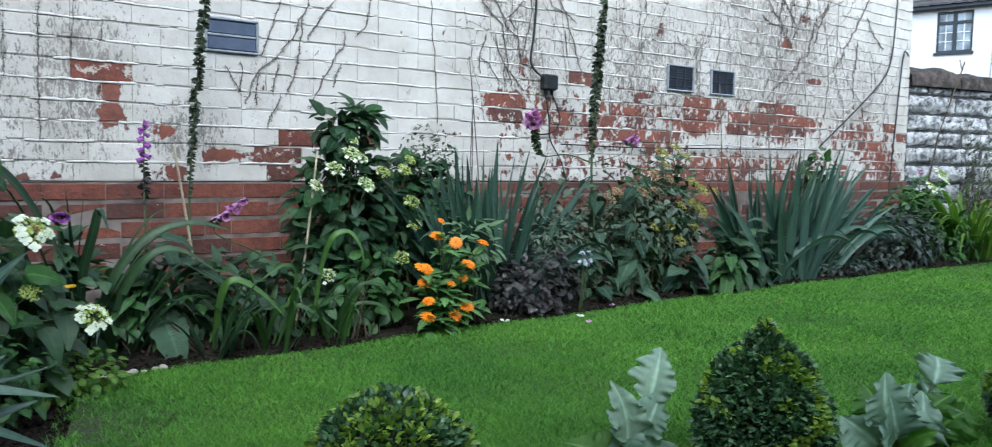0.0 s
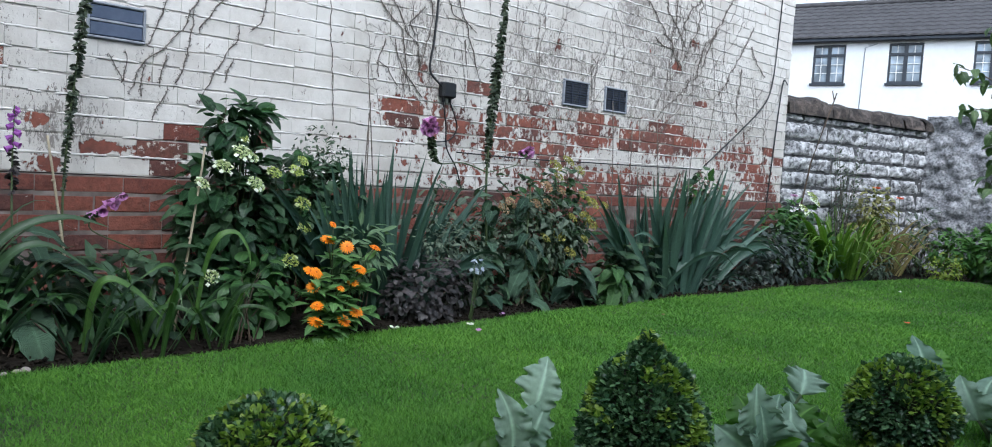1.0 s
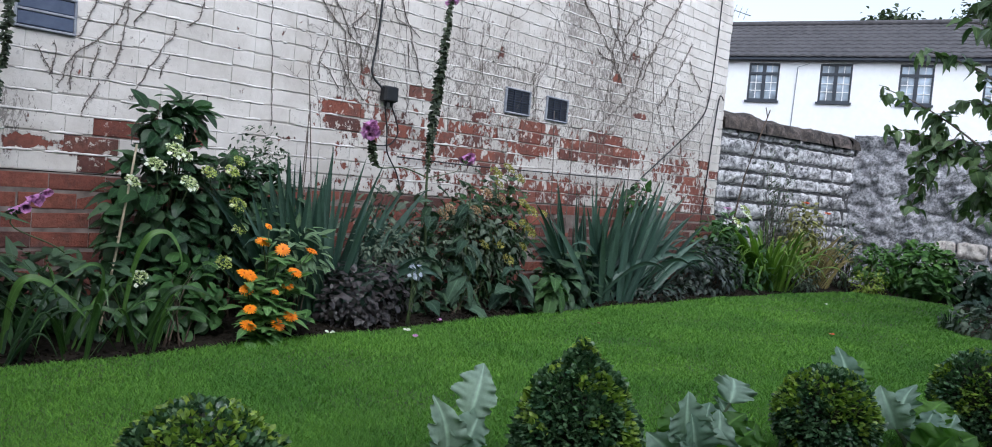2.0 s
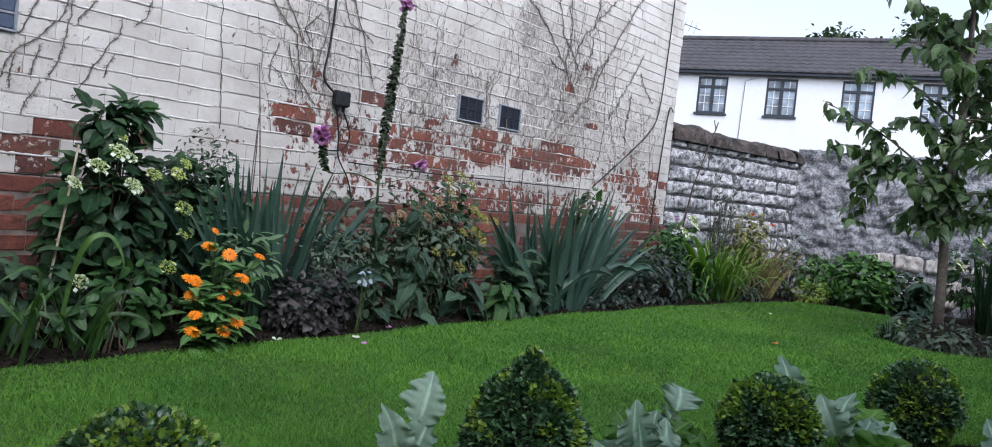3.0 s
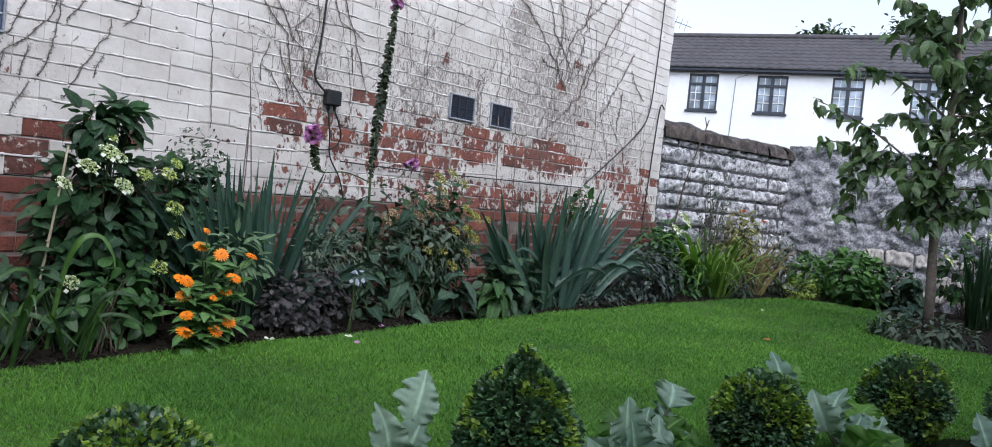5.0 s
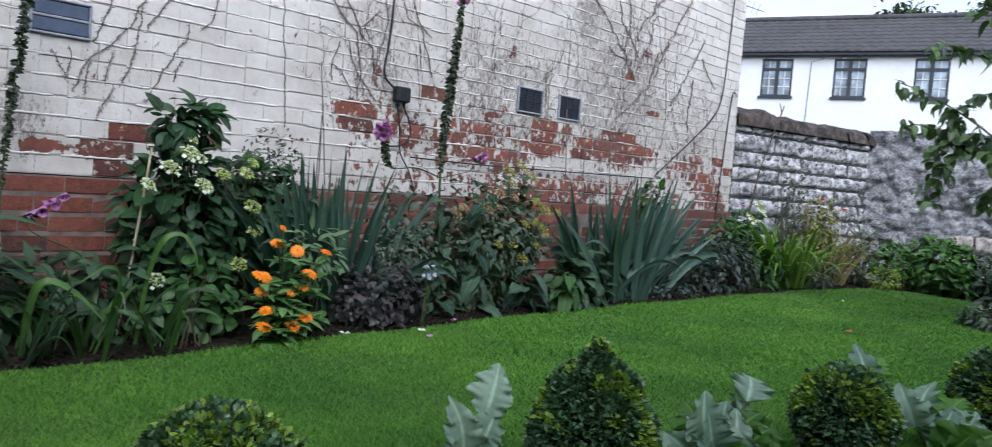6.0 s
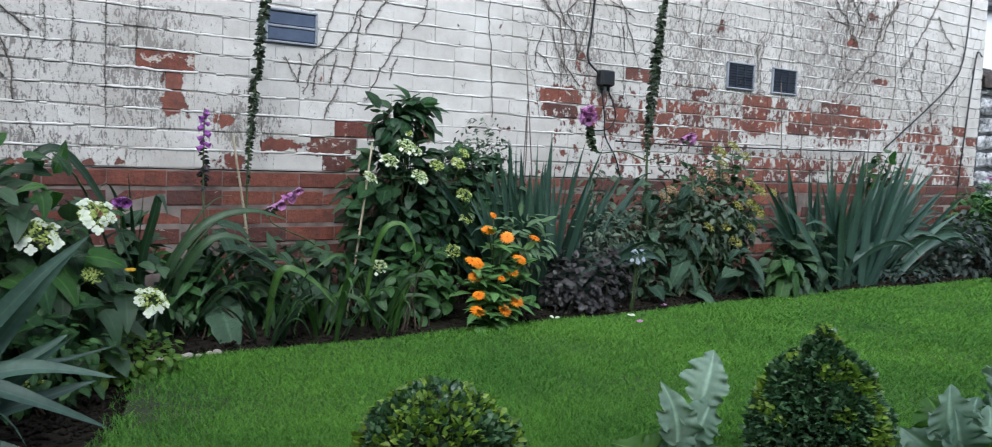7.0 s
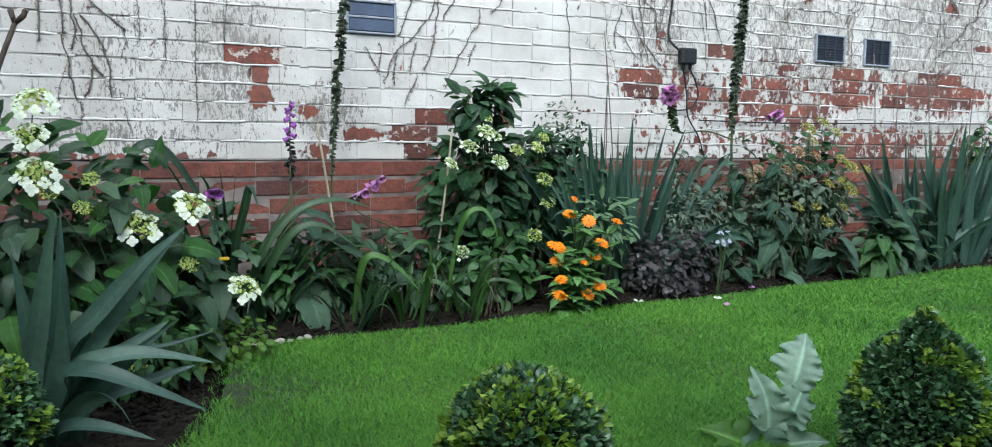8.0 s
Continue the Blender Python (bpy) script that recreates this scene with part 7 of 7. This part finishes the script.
ivy_runs("dead brown ivy strands hanging down the white wall", [
    [(-0.07, 1.30), (-0.06, 1.11), (-0.07, 1.02)], [(0.0, 1.35), (0.01, 1.02), (0.03, 0.91), (0.05, 0.82)], [(0.03, 1.30), (0.05, 1.08), (0.04, 1.0)],
    [(0.07, 1.12), (0.12, 1.05), (0.16, 0.95), (0.16, 0.83)], [(0.05, 1.12), (0.08, 1.02), (0.10, 0.94), (0.08, 0.83)], [(0.10, 0.95), (0.13, 0.91)], [(0.10, 1.18), (0.15, 1.13), (0.22, 1.08)]], 211, 0.0032, 3.0, 0.012)
ivy_runs("faint broken dead ivy stems on the white wall", [
    [(0.26, 1.32), (0.26, 1.03)], [(0.35, 1.12), (0.35, 0.98)], [(0.33, 1.30), (0.36, 1.10)], [(0.21, 1.08), (0.22, 1.04), (0.20, 0.98)], [(0.47, 1.35), (0.46, 0.94), (0.46, 0.75)],
    [(0.01, 0.93), (-0.01, 0.82)], [(0.21, 0.79), (0.23, 0.71)], [(0.06, 0.81), (0.05, 0.65)], [(0.58, 1.4), (0.57, 1.05)]], 212, 0.0013, 2.6, 0.010)
ivy_runs("dead furry ivy stems slanting up the clean white wall", [
    [(1.40, 1.45), (1.32, 1.20), (1.29, 1.13)], [(1.52, 1.42), (1.43, 1.22), (1.35, 1.12), (1.28, 1.07), (1.22, 0.93)], [(1.47, 1.30), (1.45, 1.12), (1.41, 0.99)], [(1.67, 1.26), (1.66, 1.19), (1.59, 1.09), (1.51, 0.92)],
    [(1.65, 1.11), (1.62, 1.03)], [(1.62, 1.40), (1.50, 1.23)], [(1.36, 1.10), (1.34, 0.98)], [(1.20, 1.09), (1.20, 0.97)], [(1.14, 1.07), (1.19, 0.97)], [(1.27, 1.05), (1.27, 0.92)], [(1.80, 1.42), (1.78, 1.30), (1.73, 1.26)], [(1.37, 0.96), (1.31, 0.84)]], 213, 0.0024, 3.2, 0.012)
ivy_runs("single thin dead stem straight up the wall", [[(2.10, 1.75), (2.13, 1.37), (2.15, 1.16), (2.17, 0.88)]], 214, 0.0026, 0.5, 0.006)
ivy_runs("dead ivy stems crossing beside the cable", [
    [(2.33, 1.62), (2.44, 1.48), (2.55, 1.40), (2.60, 1.17), (2.70, 1.07)], [(2.42, 1.66), (2.58, 1.39), (2.65, 1.34), (2.68, 1.24)], [(2.52, 1.34), (2.53, 1.27), (2.63, 1.09)], [(2.45, 1.33), (2.41, 1.22), (2.42, 1.14)],
    [(2.42, 1.22), (2.48, 1.19), (2.54, 1.11)], [(2.70, 1.9), (2.74, 1.47), (2.71, 1.31), (2.68, 1.21)], [(2.69, 1.53), (2.60, 1.44), (2.63, 1.38)], [(2.76, 1.85), (2.88, 1.53), (2.98, 1.50), (3.08, 1.26)],
    [(2.84, 1.8), (2.96, 1.52), (3.05, 1.46)], [(2.97, 1.41), (3.0, 1.28)]], 215, 0.0028, 2.4, 0.014)
ivy_runs("broad fan of dead ivy branches near the wall's end", [
    [(5.07, 1.50), (4.98, 1.64), (4.78, 1.66), (4.71, 1.70)], [(5.48, 1.85), (5.35, 1.75), (5.25, 1.50), (4.95, 1.26)], [(6.03, 1.97), (5.83, 1.70), (5.58, 1.39)], [(6.25, 1.62), (6.09, 1.72), (6.02, 1.83)], [(5.89, 1.64), (5.84, 1.39), (5.86, 1.22)],
    [(5.03, 1.53), (4.91, 1.69), (4.69, 1.87), (4.39, 2.06)], [(4.97, 1.70), (5.10, 1.92), (5.40, 2.20), (5.61, 2.38)], [(4.91, 1.69), (4.95, 1.93), (4.85, 2.3)], [(5.30, 1.58), (5.51, 1.91), (5.96, 2.47)], [(5.04, 1.58), (5.24, 1.85), (5.29, 2.4)], [(5.10, 1.68), (4.84, 1.91), (4.75, 2.2)]], 216, 0.0030, 2.2, 0.034, 2.6)
climber("dead_ivy", "short dead ivy twigs beside the black box", [(2.45 + 0.11 * i, 0.90 + 0.13 * (i % 4), 0.1 * (i % 3 - 1)) for i in range(7)], 204, 0.7, 0.15, 1.5, 0.0014, 0.8)
climber("dead_ivy", "many fine dead ivy stems above the irises", [(3.2 + 0.13 * i, 0.80 + 0.17 * (i % 5), 0.1 * (i % 3 - 1)) for i in range(14)], 205, 0.8, 0.13, 1.5, 0.0014, 0.9)
climber("dead_ivy", "fine dead ivy twigs fanning out at the wall's end", [(4.9, 1.0, 0.1), (5.25, 1.15, -0.2), (5.5, 1.1, 0.15), (5.75, 0.95, 0.1), (6.05, 1.0, -0.05), (6.3, 0.8, 0.0), (4.8, 0.85, 0.0), (5.0, 1.5, 0.3), (5.3, 1.6, 0.2)], 206, 1.1, 0.16, 1.4, 0.0017, 0.8)
for i, (x, h) in enumerate(((4.15, 1.2), (4.3, 1.05), (4.75, 1.1), (5.05, 1.15), (2.28, 1.0), (2.36, 1.2), (2.2, 0.95))):
    st = thing("dry_stalk", (x, 3.24, 0.0), "thin dry flower stalk standing before the wall", "dry stalk", "dry stalks")
    b_ = Buf()
    tube(b_, bend((x, 3.24, 0.0), (x + 0.1 * math.sin(i * 2.3), 3.28, h), 0.0, 8, (0.03 * math.cos(i), 0, 0)), 0.004, 0.0025, 5)
    child(st, b_, "stem", DEAD_STEM)
rose = thing("bare_rose_stem", (6.80, 3.20, 0.0), "bare thorny stem leaning on the stone wall", "rose stem")
b_ = Buf()
tube(b_, [(6.62, 3.22, 0.0), (6.66, 3.2, 0.5), (6.72, 3.16, 0.95), (6.86, 3.14, 1.25), (7.02, 3.14, 1.50), (7.06, 3.14, 1.57)], 0.009, 0.005, 6)
tube(b_, [(7.02, 3.14, 1.50), (6.97, 3.14, 1.58)], 0.005, 0.004, 6)
child(rose, b_, "stem", BROWN_STEM)

# ---- trees beyond the house ----
for i, (s, o, h, w) in enumerate(((0.1, -6.5, 8.45, 1.0), (1.2, -7.0, 8.85, 1.3), (2.3, -7.2, 8.9, 1.3), (4.2, -7.5, 9.2, 1.6))):
    p = along(H0, HD, HN, s, o, 0)
    far = thing("far_tree", (p[0], p[1], -0.03), "dark green tree behind the white house", "tree", "trees behind the house")
    tb, lf = Buf(), Buf()
    g = random.Random(300 + i)
    tube(tb, [(p[0], p[1], -0.1), (p[0], p[1], h * 0.5), (p[0] + 0.1, p[1], h * 0.9)], 0.22, 0.05, 8)
    for _ in range(20):
        q, n_ = shell_point(g, (p[0], p[1], h * 0.84), (w, w, h * 0.12))
        tube(tb, bend((p[0], p[1], h * 0.5), q, 0.2, 5), 0.06, 0.02, 5)
        for _ in range(110):
            o_ = q + np.array([g.gauss(0, 0.26), g.gauss(0, 0.26), g.gauss(0, 0.22)])
            stamp(lf, TINY[1], o_, (g.uniform(-1, 1), g.uniform(-1, 1), g.uniform(-1, .5)), (0, 0, 1), g.uniform(0.16, 0.27))
    child(far, tb, "trunk", BARK)
    child(far, lf, "crown", FAR_LEAF, kind="stuff")
aerial = thing("tv_aerial", along(H0, HD, HN, -4.30, -DEPTH, RIDGE), "thin metal aerial on the roof of the white house", "aerial")
b_ = Buf()
tube(b_, [along(H0, HD, HN, -4.30, -DEPTH, RIDGE), along(H0, HD, HN, -4.30, -DEPTH, RIDGE + 0.75)], 0.02, 0.02, 6)
tube(b_, [along(H0, HD, HN, -4.55, -DEPTH, RIDGE + 0.75), along(H0, HD, HN, -3.45, -DEPTH, RIDGE + 0.35)], 0.014, 0.014, 5)
for k in range(5):
    s = -4.45 + 0.2 * k
    z = RIDGE + 0.72 - 0.073 * k
    tube(b_, [along(H0, HD, HN, s - 0.06, -DEPTH, z - 0.2), along(H0, HD, HN, s + 0.06, -DEPTH, z + 0.2)], 0.008, 0.008, 4)
child(aerial, b_, "rods", FRAME_DARK)
# ---- the nearest bricks of the wall, one by one ----
inv = Matrix.Translation(wall.location).inverted()
for kind, mat, i, at_, width, turn in near_bricks:
    ob = new("brick", PIECES[(kind, mat)][i])
    ob.matrix_basis = Matrix.Translation(at_) @ Euler((0, radians(turn), 0)).to_matrix().to_4x4() @ Matrix.Diagonal((width * 0.985, 1, 0.87, 1) if at_[2] < PLINTH_Z else (width, 1, 1, 1))
    ob.parent = wall
    ob.matrix_parent_inverse = inv
